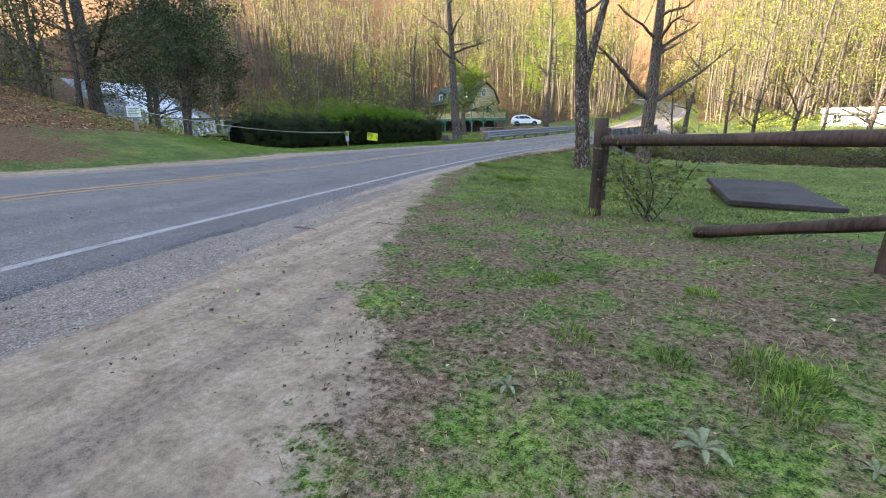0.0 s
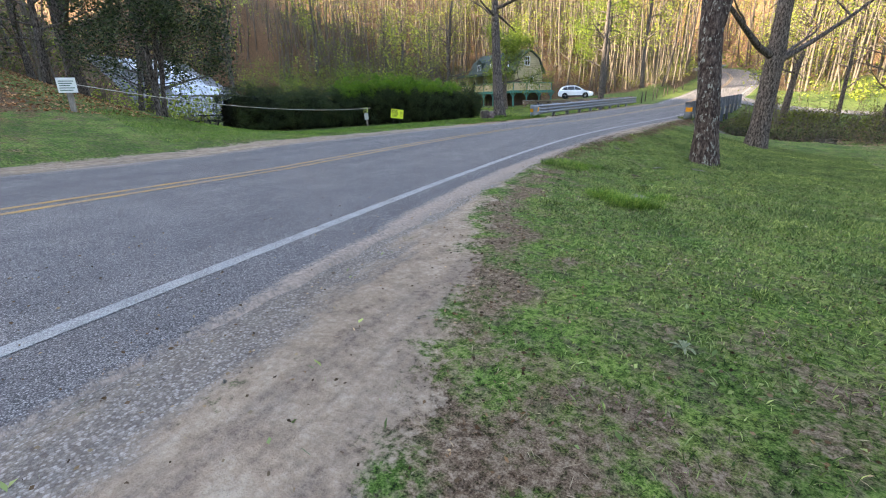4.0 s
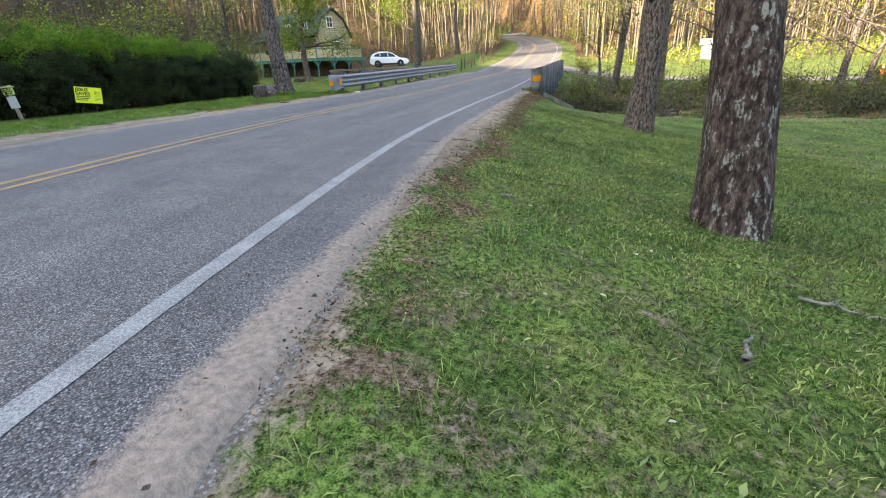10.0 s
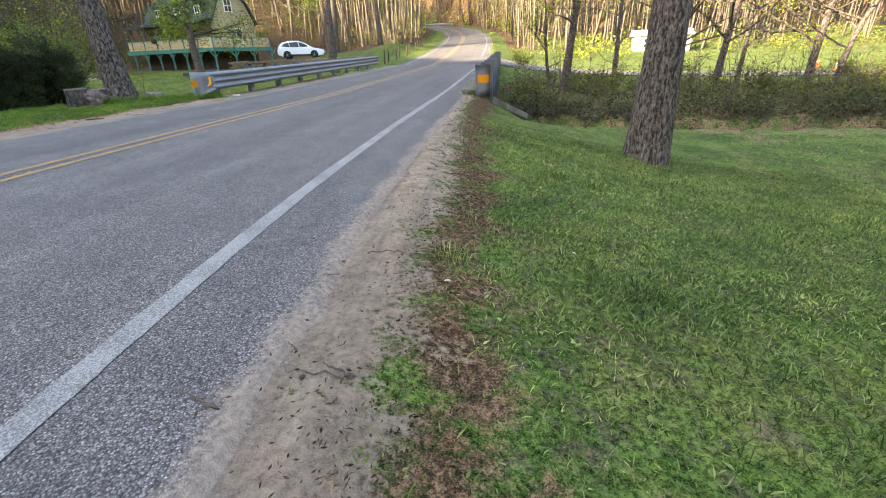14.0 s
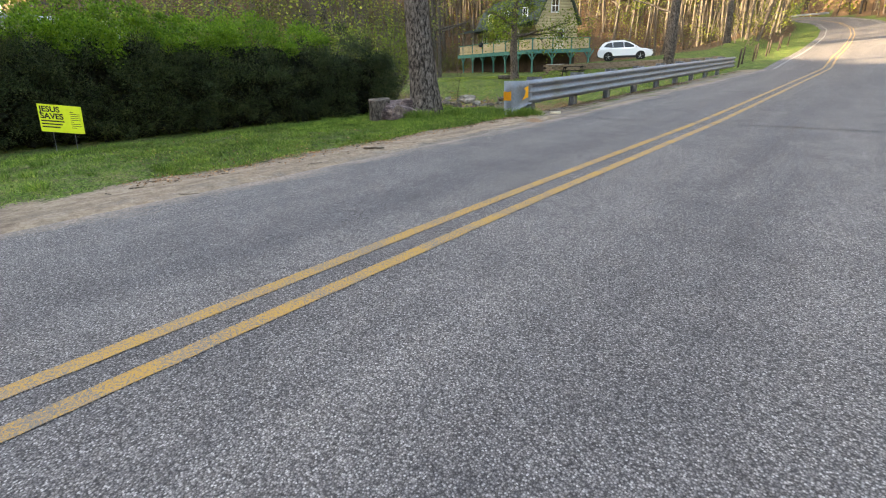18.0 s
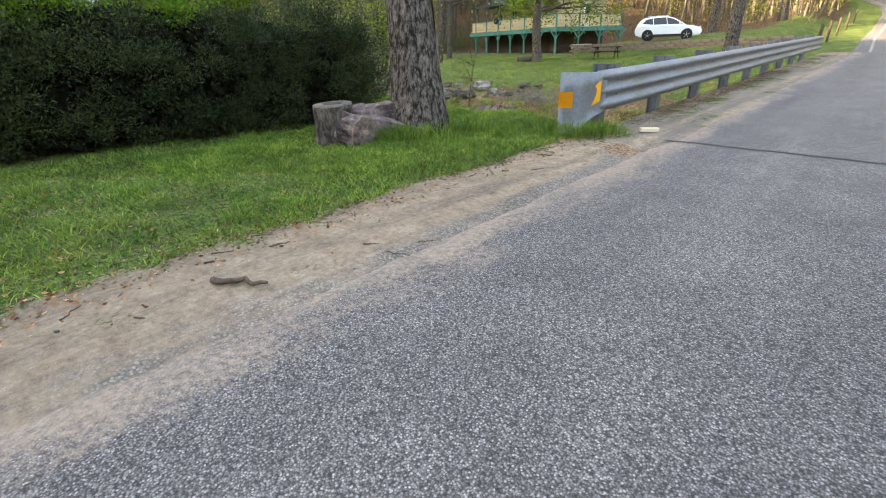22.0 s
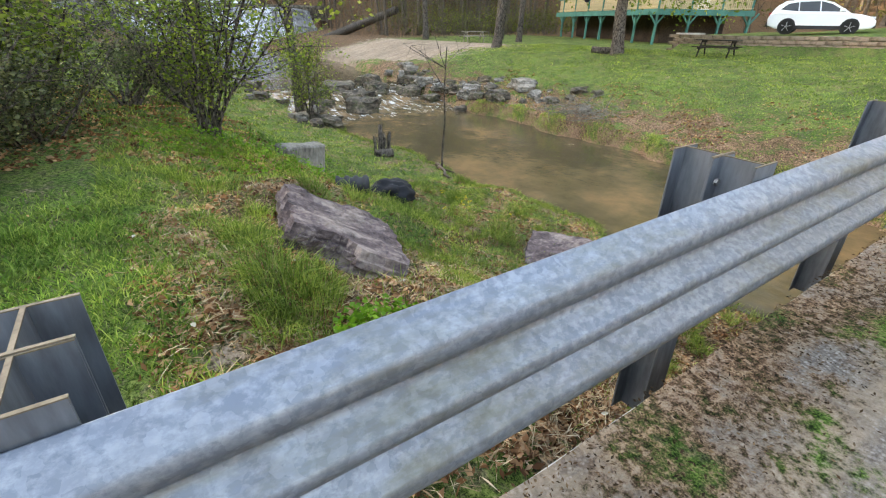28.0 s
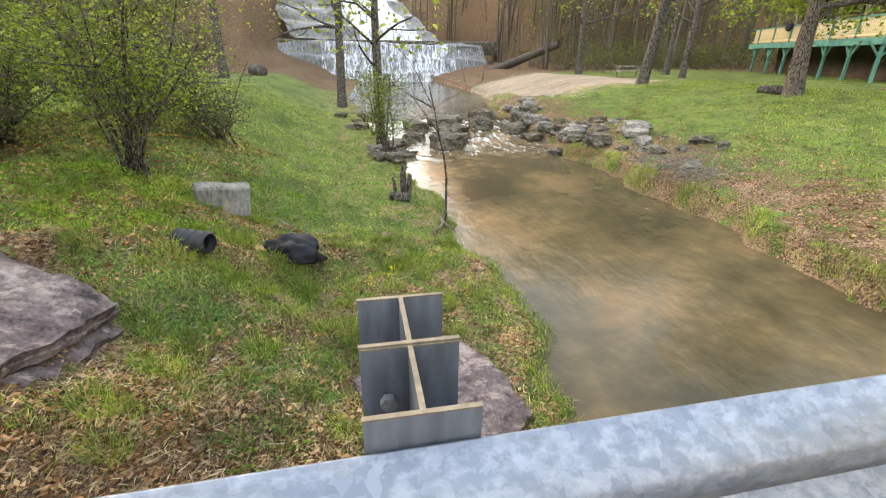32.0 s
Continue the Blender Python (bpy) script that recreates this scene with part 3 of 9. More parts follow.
M_BLADE = leafy("grass_blades", (0.022, 0.050, 0.012), (0.110, 0.172, 0.044), (0.38, 0.44, 0.18), 0.5, 0.3)
M_BLADE_VERGE = leafy("verge_grass_blades", (0.045, 0.100, 0.018), (0.125, 0.245, 0.038), (0.32, 0.41, 0.11), 0.5, 0.35)
M_BLADE_BANK = leafy("bank_grass_blades", (0.070, 0.122, 0.022), (0.20, 0.292, 0.050), (0.42, 0.48, 0.13), 0.5, 0.42)
M_WOOD_DARK = simple("dark_stained_log", (0.048, 0.034, 0.027), 0.85, 0, 0.5, 12, 0.6, (1, 1, 0.1))
M_WOOD_GREY = simple("grey_weathered_wood", (0.24, 0.21, 0.175), 0.9, 0, 0.4, 12, 0.5, (1, 1, 0.1))


# ---- ground ----
def axis(lo, hi, step, reach, grow=1.075):
    a = list(np.arange(lo, hi + 1e-6, step))
    s, v = step, hi
    while v < reach[1]:
        s *= grow
        v += s
        a.append(v)
    s, v = step, lo
    while v > reach[0]:
        s *= grow
        v -= s
        a.insert(0, v)
    return np.array(a)


GX, GY = axis(-12, 17, 0.22, (-420, 420)), axis(-36, 17, 0.22, (-420, 520))
XX, YY = np.meshgrid(GX, GY)
ZZ = ground_z(XX, YY)
UU = EDGE(YY) - XX
ON_ROAD = (UU > -0.75) & (UU < ROAD_W + 0.1) & (YY > -150) & (YY < 210)
BRIDGE_Y = (-0.3, 22.0)
_span = (YY > BRIDGE_Y[0]) & (YY < BRIDGE_Y[1])
ZZ = np.where(~_span & (UU > -1.2) & (UU < ROAD_W + 0.8), ZZ - 0.04 * sstep(-1.02, -0.62, UU) * (1 - sstep(ROAD_W - 0.15, ROAD_W + 0.25, UU)), ZZ)
ZZ = np.where((UU > -1.6) & (UU < ROAD_W + 1.6) & _span, np.minimum(ZZ, road_z(XX, YY) - 0.42), ZZ)
_lawn = (~ON_ROAD).astype(float)
ZZ = ZZ + _lawn * (0.022 * wave(XX, YY, 2.1) + 0.012 * wave(XX, YY, 6.0, 1.0)) * (np.abs(XX) < 60)


def shoulder_w(y):
    """Width of the sandy shoulder beside the edge line."""
    return lerp_table(y, [(-60, 5.0), (-34, 4.7), (-32.7, 4.15), (-31.8, 3.8), (-31.2, 3.4), (-28.8, 2.5), (-25.7, 1.55), (-24.4, 1.08), (-23.4, 1.0), (-21.3, 0.85), (-16, 1.0), (-14.6, 1.25), (-11, 1.35), (-5.7, 1.1), (0, 1.0)])


def worn_rim(x, y):
    """Worn soil between the shoulder's sand and the grass."""
    v = x - EDGE(y) - shoulder_w(y) - 0.30 - 0.12 * wave(x, y, 2.2, 4.0)
    return np.exp(-(v / (0.34 + 0.16 * sstep(-27, -29, y))) ** 2) * sstep(-20, -22.5, y) * (y > -60) * (0.8 + 0.4 * wave(x, y, 6.0, 3.0))


def bare(x, y):
    """Trodden, thin spots of the first lawn."""
    p = 0.35 * wave(x, y, 1.35, 4.0) + 0.55 * wave(x, y, 4.3, 2.0) + 0.6 * wave(x, y, 9.1, 6.0) + 0.5 * wave(x, y, 19.0, 1.0)
    rim = x - EDGE(y) - lerp_table(y, [(-31, 3.4), (-26, 1.6), (-21, 0.9)])
    return sstep(-0.45, 0.75, p) * np.maximum(sstep(-24.5, -29, y), np.exp(-(rim / 1.1) ** 2) * sstep(-15, -21, y)) * (x > 9) * (y > -60)


def cover_masks(x, y, z):
    """Bare sand, leaf litter and soil, 0 to 1."""
    u = EDGE(y) - x
    shoulder = shoulder_w(y)
    sand = sstep(0.35, -0.35, -u - shoulder) * (u < 3) * (y < 2)
    lsand = sstep(0.3, -0.4, u - ROAD_W - 1.15) * (u > 3) * (y < 24)
    sand = np.maximum(sand, lsand * (y > -60))
    beach = sstep(5.5, 3, np.abs((x + 34) / 2.2) ) * sstep(4.5, 3.5, np.abs(y - 19.5 - 0.12 * (x + 34))) 
    sand = np.maximum(sand, beach)
    edge = np.exp(-((-u - shoulder - 0.22 - 0.2 * wave(x, y, 1.6, 2.0)) / 0.36) ** 2) * (y < 0) * (u < 0)
    litter = 0.75 * edge * sstep(-24, -13, y)
    slope = np.maximum(sstep(4, 12, z - RISE(y)), 0) 
    woods = np.maximum(np.maximum(np.maximum(sstep(47, 55, y) * (np.abs(u - 3.5) > 6.3) * (1 - sstep(9, 20, x) * (1 - sstep(64, 74, y))), sstep(35.5, 38.5, y + 0.8 * wave(x, y, 0.5)) * (u > 13)), sstep(-38, -46, x)), np.maximum(sstep(60, 75, x), sstep(-62, -70, y)))
    litter = np.maximum(litter, 0.95 * woods)
    knoll = np.maximum(sstep(-3, -9, x - (EDGE(y) - ROAD_W)) * sstep(-22.5, -27, y), sstep(-0.9, -2.6, x - (EDGE(y) - ROAD_W)) * sstep(-25.5, -29.5, y))
    litter = np.maximum(litter, 0.85 * knoll)
    mid, half = creek_mid(x), creek_half(x)
    near, fars = (mid - y) - half, (y - mid) - half
    d = np.maximum(near, fars)
    soil = 0.40 * sstep(4.5, 0.3, d) * (d > -0.3) * (np.abs(x) < 60)
    soil = np.where(d < 0, 0.9, soil)
    patch = np.exp(-((x - 0.2) ** 2 + (y + 1.35) ** 2) / 0.16)
    soil = np.maximum(soil, 1.7 * patch)
    sand = sand * (1 - 0.85 * patch)
    soil = np.maximum(soil, np.maximum(0.80 * bare(x, y), 0.60 * sstep(-24.5, -28.5, y) * (x > 9) * (y > -60) * (0.75 + 0.5 * wave(x, y, 2.4, 3.0))))
    soil = np.maximum(soil, 0.72 * worn_rim(x, y))
    soil = np.maximum(soil, 0.62 * sstep(0.0, 0.8, wave(x, y, 1.7, 5.0)) * sstep(-1, -1.6, x) * sstep(-9, -7, x) * sstep(1.2, 2.2, y) * (near > 0.2))
    near_bank = sstep(-0.9, -1.6, x) * sstep(-10, -7.5, x) * sstep(0.6, 1.4, y) * sstep(0.1, 0.6, near)
    litter = np.maximum(litter, near_bank * (0.46 + 0.30 * wave(x, y, 1.4, 8.0) + 0.5 * sstep(-4.2, -2.4, x)))
    far_band = sstep(4.4, 1.4, fars) * (fars > 0) * sstep(-1, -2, x) * (x > -30)
    litter = np.maximum(litter, far_band * (0.66 + 0.3 * wave(x, y, 1.2, 5.0)))
    bank_r = sstep(16, 8, np.abs(x - 18)) * sstep(0, 1, fars) * sstep(7, 4, fars)
    litter = np.maximum(litter, 0.52 * bank_r)
    return sand, litter, soil


def gravel_mask(x, y):
    """Loose grey chips between the asphalt and the sand."""
    v = x - EDGE(y)
    wide = lerp_table(y, [(-40, 2.3), (-32, 2.1), (-29, 1.5), (-26, 1.15), (-23, 0.95), (-17, 0.75), (-13, 0.72), (-3, 0.8)])
    right = sstep(0.35, -0.45, v - wide) * (v > 0.2)
    left = lerp_table(y, [(-7, 0.60), (-3.5, 0.85), (-1, 0.95)]) * sstep(0.75, -0.15, -v - ROAD_W) * (v < -3)
    return np.clip(np.maximum(right, left), 0, 1) * (y < 3)


def sheet(name, xs, ys, zs, material, masks):
    ny, nx = xs.shape
    i = np.arange(ny * nx).reshape(ny, nx)
    f = np.stack([i[:-1, :-1], i[:-1, 1:], i[1:, 1:], i[1:, :-1]], -1).reshape(-1, 4)
    me = raw_mesh(name, np.stack([xs, ys, zs], -1).reshape(-1, 3), f, True)
    a = me.color_attributes.new("cover", "FLOAT_COLOR", "POINT")
    col = np.ones((nx * ny, 4), np.float32)
    for k, m in enumerate(masks):
        col[:, k] = np.asarray(m).ravel()
    a.data.foreach_set("color", col.ravel())
    lane = np.stack([EDGE(ys) - xs, ys, zs], -1).reshape(-1, 3).astype(np.float32)
    me.attributes.new("lane", "FLOAT_VECTOR", "POINT").data.foreach_set("vector", lane.ravel())
    return link_mesh(name, me, material)


tagged(sheet("ground", XX, YY, ZZ, M_GROUND, (*cover_masks(XX, YY, ZZ), gravel_mask(XX, YY))), "mown spring lawn, sandy verges and leaf-strewn valley slopes", "ground", kind="structure")

# ---- road ----
_ry = np.concatenate([np.arange(-120, -40, 1.0), np.arange(-40, 30, 0.2), np.arange(30, 200, 1.2)])
_ru = np.concatenate([np.linspace(-0.86, 0.3, 12), np.linspace(0.5, ROAD_W - 1.2, 22), np.linspace(ROAD_W - 1.0, ROAD_W, 7)])
RU, RY = np.meshgrid(_ru, _ry)
RX = EDGE(RY) - RU
_rag = 0.05 * wave(RX * 0 + 3.0, RY, 2.7) + 0.06 * wave(RX * 0 + 1.0, RY, 9.0)
RX = RX + np.where(RU < -0.82, -_rag, 0) + np.where(RU > ROAD_W - 0.05, 0.6 * _rag, 0)
RZ = road_z(RX, RY) + 0.008 - np.where(RU < -0.82, 0.07, 0) - np.where(RU > ROAD_W - 0.05, 0.035, 0)
_d0 = lerp_table(RY, [(-60, 0.66), (-31, 0.64), (-28, 0.52), (-24, 0.22), (-20, 0.30), (-17.5, 0.47), (-14, 0.46), (-9, 0.50), (-5, 0.52)])
_dust = 0.95 * sstep(0.0, 0.38, -RU - _d0)
_dust = np.maximum(_dust, 0.78 * sstep(ROAD_W - 1.0, ROAD_W + 0.05, RU) * (RY < 24))
tagged(sheet("road", RX, RY, RZ, M_ASPHALT, (_dust, _dust * 0, _dust * 0)), "worn grey asphalt two-lane road", "road", kind="structure")


def stripe(name, u0, u1, y0, y1, material, label):
    ys = np.concatenate([np.arange(y0, -36, 0.25), np.arange(-36, 14, 0.06), np.arange(14, y1, 0.25)]) if y0 < -36 else np.arange(y0, y1, 0.25)
    us = np.linspace(u0, u1, 3)
    U, Y = np.meshgrid(us, ys)
    U = U + 0.005 * wave(U * 30, Y, 11.0) + 0.004 * wave(U * 0, Y, 0.9)
    X = EDGE(Y) - U
    Z = road_z(X, Y) + 0.013
    i = np.arange(Y.size).reshape(Y.shape)
    f = np.stack([i[:-1, :-1], i[:-1, 1:], i[1:, 1:], i[1:, :-1]], -1).reshape(-1, 4)
    ob = link_mesh(name, raw_mesh(name, np.stack([X, Y, Z], -1).reshape(-1, 3), f), material)
    return tagged(ob, label, "road marking", kind="structure")


stripe("edge_line", -0.07, 0.07, -100, 120, M_WHITE_LINE, "worn white painted edge line")
stripe("edge_line", 6.28, 6.40, 24, 120, M_WHITE_LINE, "worn white painted edge line")
stripe("centre_line", 3.605, 3.72, -100, 120, M_YELLOW_LINE, "double yellow painted centre line")
stripe("centre_line", 3.92, 4.035, -100, 120, M_YELLOW_LINE, "double yellow painted centre line")

# ---- water ----
_wx = np.concatenate([np.arange(-60, -28, 0.6), np.arange(-28, 26, 0.2), np.arange(26, 110, 1.0)])
_wv = np.linspace(-1.12, 1.12, 40)
WX, WV = np.meshgrid(_wx, _wv)
WY = creek_mid(WX) + WV * creek_half(WX)
_rough = sstep(-15.5, -17.5, WX) * sstep(-25.5, -23.5, WX)
WZ = water_level(WX) + 0.004 * wave(WX, WY, 3.0) + _rough * (0.05 * wave(WX, WY, 3.1) + 0.04 * wave(WX, WY, 7.0))


def _water(nt, p):
    pos = world_place(nt)
    bedn, stone = noisy(nt, pos, 0.32, 3, 0.5), noisy(nt, pos, 2.6, 4, 0.6)
    c = ramp(nt, calc(nt, "ADD", calc(nt, "MULTIPLY", bedn, 0.7), calc(nt, "MULTIPLY", stone, 0.3)),
             [(0.36, (0.046, 0.038, 0.021)), (0.50, (0.088, 0.066, 0.035)), (0.64, (0.175, 0.110, 0.056))])
    att = nt.nodes.new("ShaderNodeAttribute")
    att.attribute_name = "cover"
    sep = nt.nodes.new("ShaderNodeSeparateColor")
    nt.links.new(att.outputs["Color"], sep.inputs[0])
    fo = noisy(nt, pos, 3.2, 6, 0.68, (0.5, 1.7, 1))
    f = ramp(nt, calc(nt, "ADD", fo, calc(nt, "SUBTRACT", sep.outputs[0], 1.0)), [(0.53, (0, 0, 0)), (0.70, (0.9, 0.9, 0.9))])
    c = mix(nt, f, c, (0.55, 0.58, 0.60))
    nt.links.new(c, p.inputs["Base Color"])
    p.inputs["Roughness"].default_value = 0.08
    p.inputs["Specular IOR Level"].default_value = 0.09
    nt.links.new(ramp(nt, f, [(0, (0.08, 0.08, 0.08)), (1, (0.6, 0.6, 0.6))]), p.inputs["Roughness"])
    bump(nt, p, calc(nt, "ADD", noisy(nt, pos, 4.0, 4, 0.55, (0.7, 1.3, 1)), calc(nt, "MULTIPLY", sep.outputs[0], fo)), 0.25, 0.05)


M_WATER = mat("creek_water", _water)
tagged(sheet("water", WX, WY, WZ, M_WATER, (_rough, _rough * 0, _rough * 0)), "clear shallow brown creek over sand and stones, foaming at the rapids", "water", kind="structure")

# ---- bridge ----
def strip_solid(name, u0, u1, dz0, dz1, y0, y1, material, step=1.0):
    ys = np.arange(y0, y1 + 0.01, step)
    bm = bmesh.new()
    rings = []
    for y in ys:
        e = float(EDGE(y))
        rings.append([bm.verts.new((e - u, y, float(road_z(e - u, y)) + dz)) for u, dz in ((u0, dz0), (u1, dz0), (u1, dz1), (u0, dz1))])
    for a, b in zip(rings, rings[1:]):
        for k in range(4):
            bm.faces.new((a[k], a[(k + 1) % 4], b[(k + 1) % 4], b[k]))
    bm.faces.new(rings[0][::-1]), bm.faces.new(rings[-1])
    bmesh.ops.recalc_face_normals(bm, faces=bm.faces)
    return part(name, bm, material)


tagged(strip_solid("bridge_deck", -1.35, ROAD_W + 1.08, -0.36, -0.035, -0.6, 22.0, M_CONCRETE), "concrete bridge deck edge with grit and leaves", "bridge", kind="structure")
for _y in (0.2, 21.2):
    _b = boxed(-0.9, 8.6, _y - 0.35, _y + 0.35, -3.2, float(RISE(_y)) - 0.37)
    tagged(part("abutment", _b, M_CONCRETE), "stained concrete bridge abutment under the deck", "abutment", kind="structure")

for _u0, _u1 in ((ROAD_W - 0.42, ROAD_W + 1.06), (-1.33, -0.5)):
    _u, _y = np.meshgrid(np.linspace(_u0, _u1, 9), np.arange(-1.5, 22.0, 0.12))
    _x = EDGE(_y) - _u
    _z = road_z(_x, _y) + 0.010 - (0.026 * sstep(ROAD_W + 0.06, ROAD_W - 0.42, _u) if _u0 > 3 else 0.0) - 0.05 * sstep(-0.6, -1.4, _y) + 0.014 * wave(_x, _y, 3.0) + 0.008 * wave(_x, _y, 9.0)
    _lit = 0.74 * sstep(0.30, 0.85, (_u - _u0) / (_u1 - _u0)) * sstep(0.3, 2.0, _y) if _u0 > 3 else 0.4 + 0 * _u
    tagged(sheet("bridge_verge", _x, _y, _z, M_GROUND, (0.84 + 0.3 * wave(_x, _y, 1.6) - 0.60 * _lit, _lit, 0.5 + 0.2 * wave(_x, _y, 2.3, 3.0), 0.5 + 0 * _x)), "gritty bridge verge strewn with brown leaf litter", "verge", kind="structure")
M_TAR = simple("black_joint_tar", (0.012, 0.012, 0.013), 0.6, 0, 0.4, 20, 0.5)
_x = np.arange(0.42, 7.9, 0.06)
_y = -0.60 + 0.03 * wave(_x, _x * 0, 1.7) + 0.012 * wave(_x, _x * 0, 9.0) - 0.02 * (_x - 3.4) * 0.3
_z = road_z(_x, _y) + 0.0135
_wd = 0.017 + 0.014 * np.abs(wave(_x, _x, 6.0))
_v = np.concatenate([np.stack([_x, _y - _wd, _z], -1), np.stack([_x, _y + _wd, _z], -1)])
_n = len(_x)
_f = np.stack([np.arange(_n - 1), np.arange(1, _n), np.arange(1, _n) + _n, np.arange(_n - 1) + _n], -1)
tagged(link_mesh("deck_joint", raw_mesh("deck_joint", _v, _f), M_TAR), "ragged black tarred joint across the road at the bridge", "joint", kind="structure")

bm = beamed((8.95, -1.9, -0.12), (10.1, 0.9, -0.95), 0.09, 0.2, 0.02)
tagged(part("wing_wall", bm, simple("mossy_concrete", (0.15, 0.14, 0.11), 0.95, 0, 0.4, 8, 0.4)), "weathered concrete wing wall sloping down the bank from the bridge", "wall", kind="structure")

# thrie-beam profile: across (towards the road) and up
THRIE = [(0.0, 0.0), (0.012, 0.012), (0.075, 0.045), (0.083, 0.075), (0.075, 0.105), (0.008, 0.135), (0.0, 0.165), (0.008, 0.20), (0.072, 0.228), (0.081, 0.253), (0.072, 0.278),
         (0.008, 0.306), (0.0, 0.341), (0.008, 0.371), (0.075, 0.401), (0.083, 0.431), (0.075, 0.461), (0.012, 0.494), (0.0, 0.506)]
THRIE = [(a * 1.12, b * 1.15) for a, b in THRIE]


def guardrail(name, x, side, y0, y1, label, first=-0.23, flare=1.0):
    """A thrie-beam rail on doubled steel posts; side: +1 where the road lies towards +x."""
    z0 = float(RISE(y0))
    g = thing(name, Matrix.Translation((x, y0, z0)), label, "guardrail")
    ys = np.arange(0, y1 - y0 + 0.01, 0.5)
    t = 0.004
    prof = THRIE + [(a - t, b) for a, b in reversed(THRIE)]
    bm = bmesh.new()
    rings = []
    for y in ys:
        dz = float(RISE(y + y0)) - z0 + 0.243
        rings.append([bm.verts.new((side * a, y, b + dz)) for a, b in prof])
    for a, b in zip(rings, rings[1:]):
        for k in range(len(prof)):
            bm.faces.new((a[k], a[(k + 1) % len(prof)], b[(k + 1) % len(prof)], b[k]))
    bmesh.ops.recalc_face_normals(bm, faces=bm.faces)
    part("rail_beam", bm, M_GALV, g, "galvanised corrugated rail with mossy grooves", True)
    # flared end shoe with torn orange sheets
    dz = 0.0
    bm = bmesh.new()
    path = [(0.03, 0.22, 1.0), (0.05, 0.0, 1.0), (0.052, -0.30, 1.0), (0.045, -0.50, 1.0), (0.02, -0.60, 1.0), (-0.05, -0.64, 1.0), (-0.14, -0.665, 1.0), (-0.225, -0.685, 1.0)]
    lo = [0.243, 0.24, 0.19, 0.09, 0.04, 0.03, 0.03, 0.03]
    hi = [0.822, 0.822, 0.828, 0.836, 0.842, 0.843, 0.843, 0.843]
    cols = []
    for (a, y, _), l, h in zip(path, lo, hi):
        cols.append([bm.verts.new((side * ((a if a > 0 else a * flare) + 0.04), y, l + (h - l) * k / 4)) for k in range(5)])
    for a, b in zip(cols, cols[1:]):
        for k in range(4):
            bm.faces.new((a[k], b[k], b[k + 1], a[k + 1]))
    bmesh.ops.solidify(bm, geom=bm.faces[:], thickness=0.006)
    part("end_shoe", bm, M_SHOE, g, "bent grey steel end shoe", True)
    shift = side * 0.05
    bm = bmesh.new()
    pts = [(0, -0.02, 0.42), (0, -0.30, 0.37), (0, -0.20, 0.46), (0, -0.155, 0.52), (0, -0.145, 0.60), (0, -0.22, 0.64), (0, -0.11, 0.68), (0, -0.02, 0.70)]
    bm.faces.new([bm.verts.new((side * (a + 0.099), y, z)) for a, y, z in pts])
    bmesh.ops.recalc_face_normals(bm, faces=bm.faces)
    if bm.faces[:][0].normal.x * side < 0:
        bmesh.ops.reverse_faces(bm, faces=bm.faces[:])
    part("reflective_sheet", bm, M_TAPE, g, "torn orange reflective sheet")
    bm = bmesh.new()
    lo_v = [bm.verts.new((side * (p if p > 0 else p * flare), y - 0.008, z)) for p, y, z in ((0.005, -0.635, 0.385), (-0.09, -0.664, 0.38), (-0.187, -0.687, 0.39))]
    hi_v = [bm.verts.new((side * (p if p > 0 else p * flare), y - 0.008, z)) for p, y, z in ((0.0, -0.636, 0.60), (-0.09, -0.664, 0.585), (-0.187, -0.687, 0.605))]
    for k in range(2):
        bm.faces.new((lo_v[k], lo_v[k + 1], hi_v[k + 1], hi_v[k]))
    bmesh.ops.solidify(bm, geom=bm.faces[:], thickness=0.003)
    part("reflective_sheet", bm, M_TAPE, g, "wrinkled orange reflective sheet")
    n = int((y1 - y0 - 0.9) / 2.45) + 1
    for k in range(n):
        y = 0.33 + 0.62 + first + 2.45 * k
        zz = float(RISE(y + y0)) - z0
        for name2, d0, top, w, depth in (("post", 0.372, 0.882, 0.19, 0.175), ("blockout", 0.193, 0.878, 0.185, 0.175)):
            # an H section: two flanges and a web; the web runs across the road
            bm = bmesh.new()
            low = -0.75 if name2 == "post" else 0.22
            xi = -side * (d0 - depth)
            xa, xb = sorted((-side * (d0 - 0.004), xi + (side * -0.004)))
            ring = [(xa - 0.008, -w / 2), (xa, -w / 2), (xa, -0.004), (xb, -0.004), (xb, -w / 2), (xb + 0.008, -w / 2), (xb + 0.008, w / 2), (xb, w / 2), (xb, 0.004), (xa, 0.004), (xa, w / 2), (xa - 0.008, w / 2)]
            vb = [bm.verts.new((px, y + py, low + zz)) for px, py in ring]
            vt = [bm.verts.new((px, y + py, top + zz)) for px, py in ring]
            for q in range(12):
                bm.faces.new((vb[q], vb[(q + 1) % 12], vt[(q + 1) % 12], vt[q]))
            bm.faces.new(vt), bm.faces.new(vb[::-1])
            pt = part(name2, bm, M_POST, g, "dark weathered steel section" if name2 == "post" else "")
            bm = bmesh.new()
            for xx in (-side * d0, xi):
                box(bm, xx - 0.005, xx + 0.005, y - w / 2 - 0.001, y + w / 2 + 0.001, top + zz, top + zz + 0.003)
            box(bm, xa, xb, y - 0.005, y + 0.005, top + zz - 0.001, top + zz + 0.003)
            part("cut_edge", bm, M_RUSTEDGE, pt, "pale rusty cut edge")
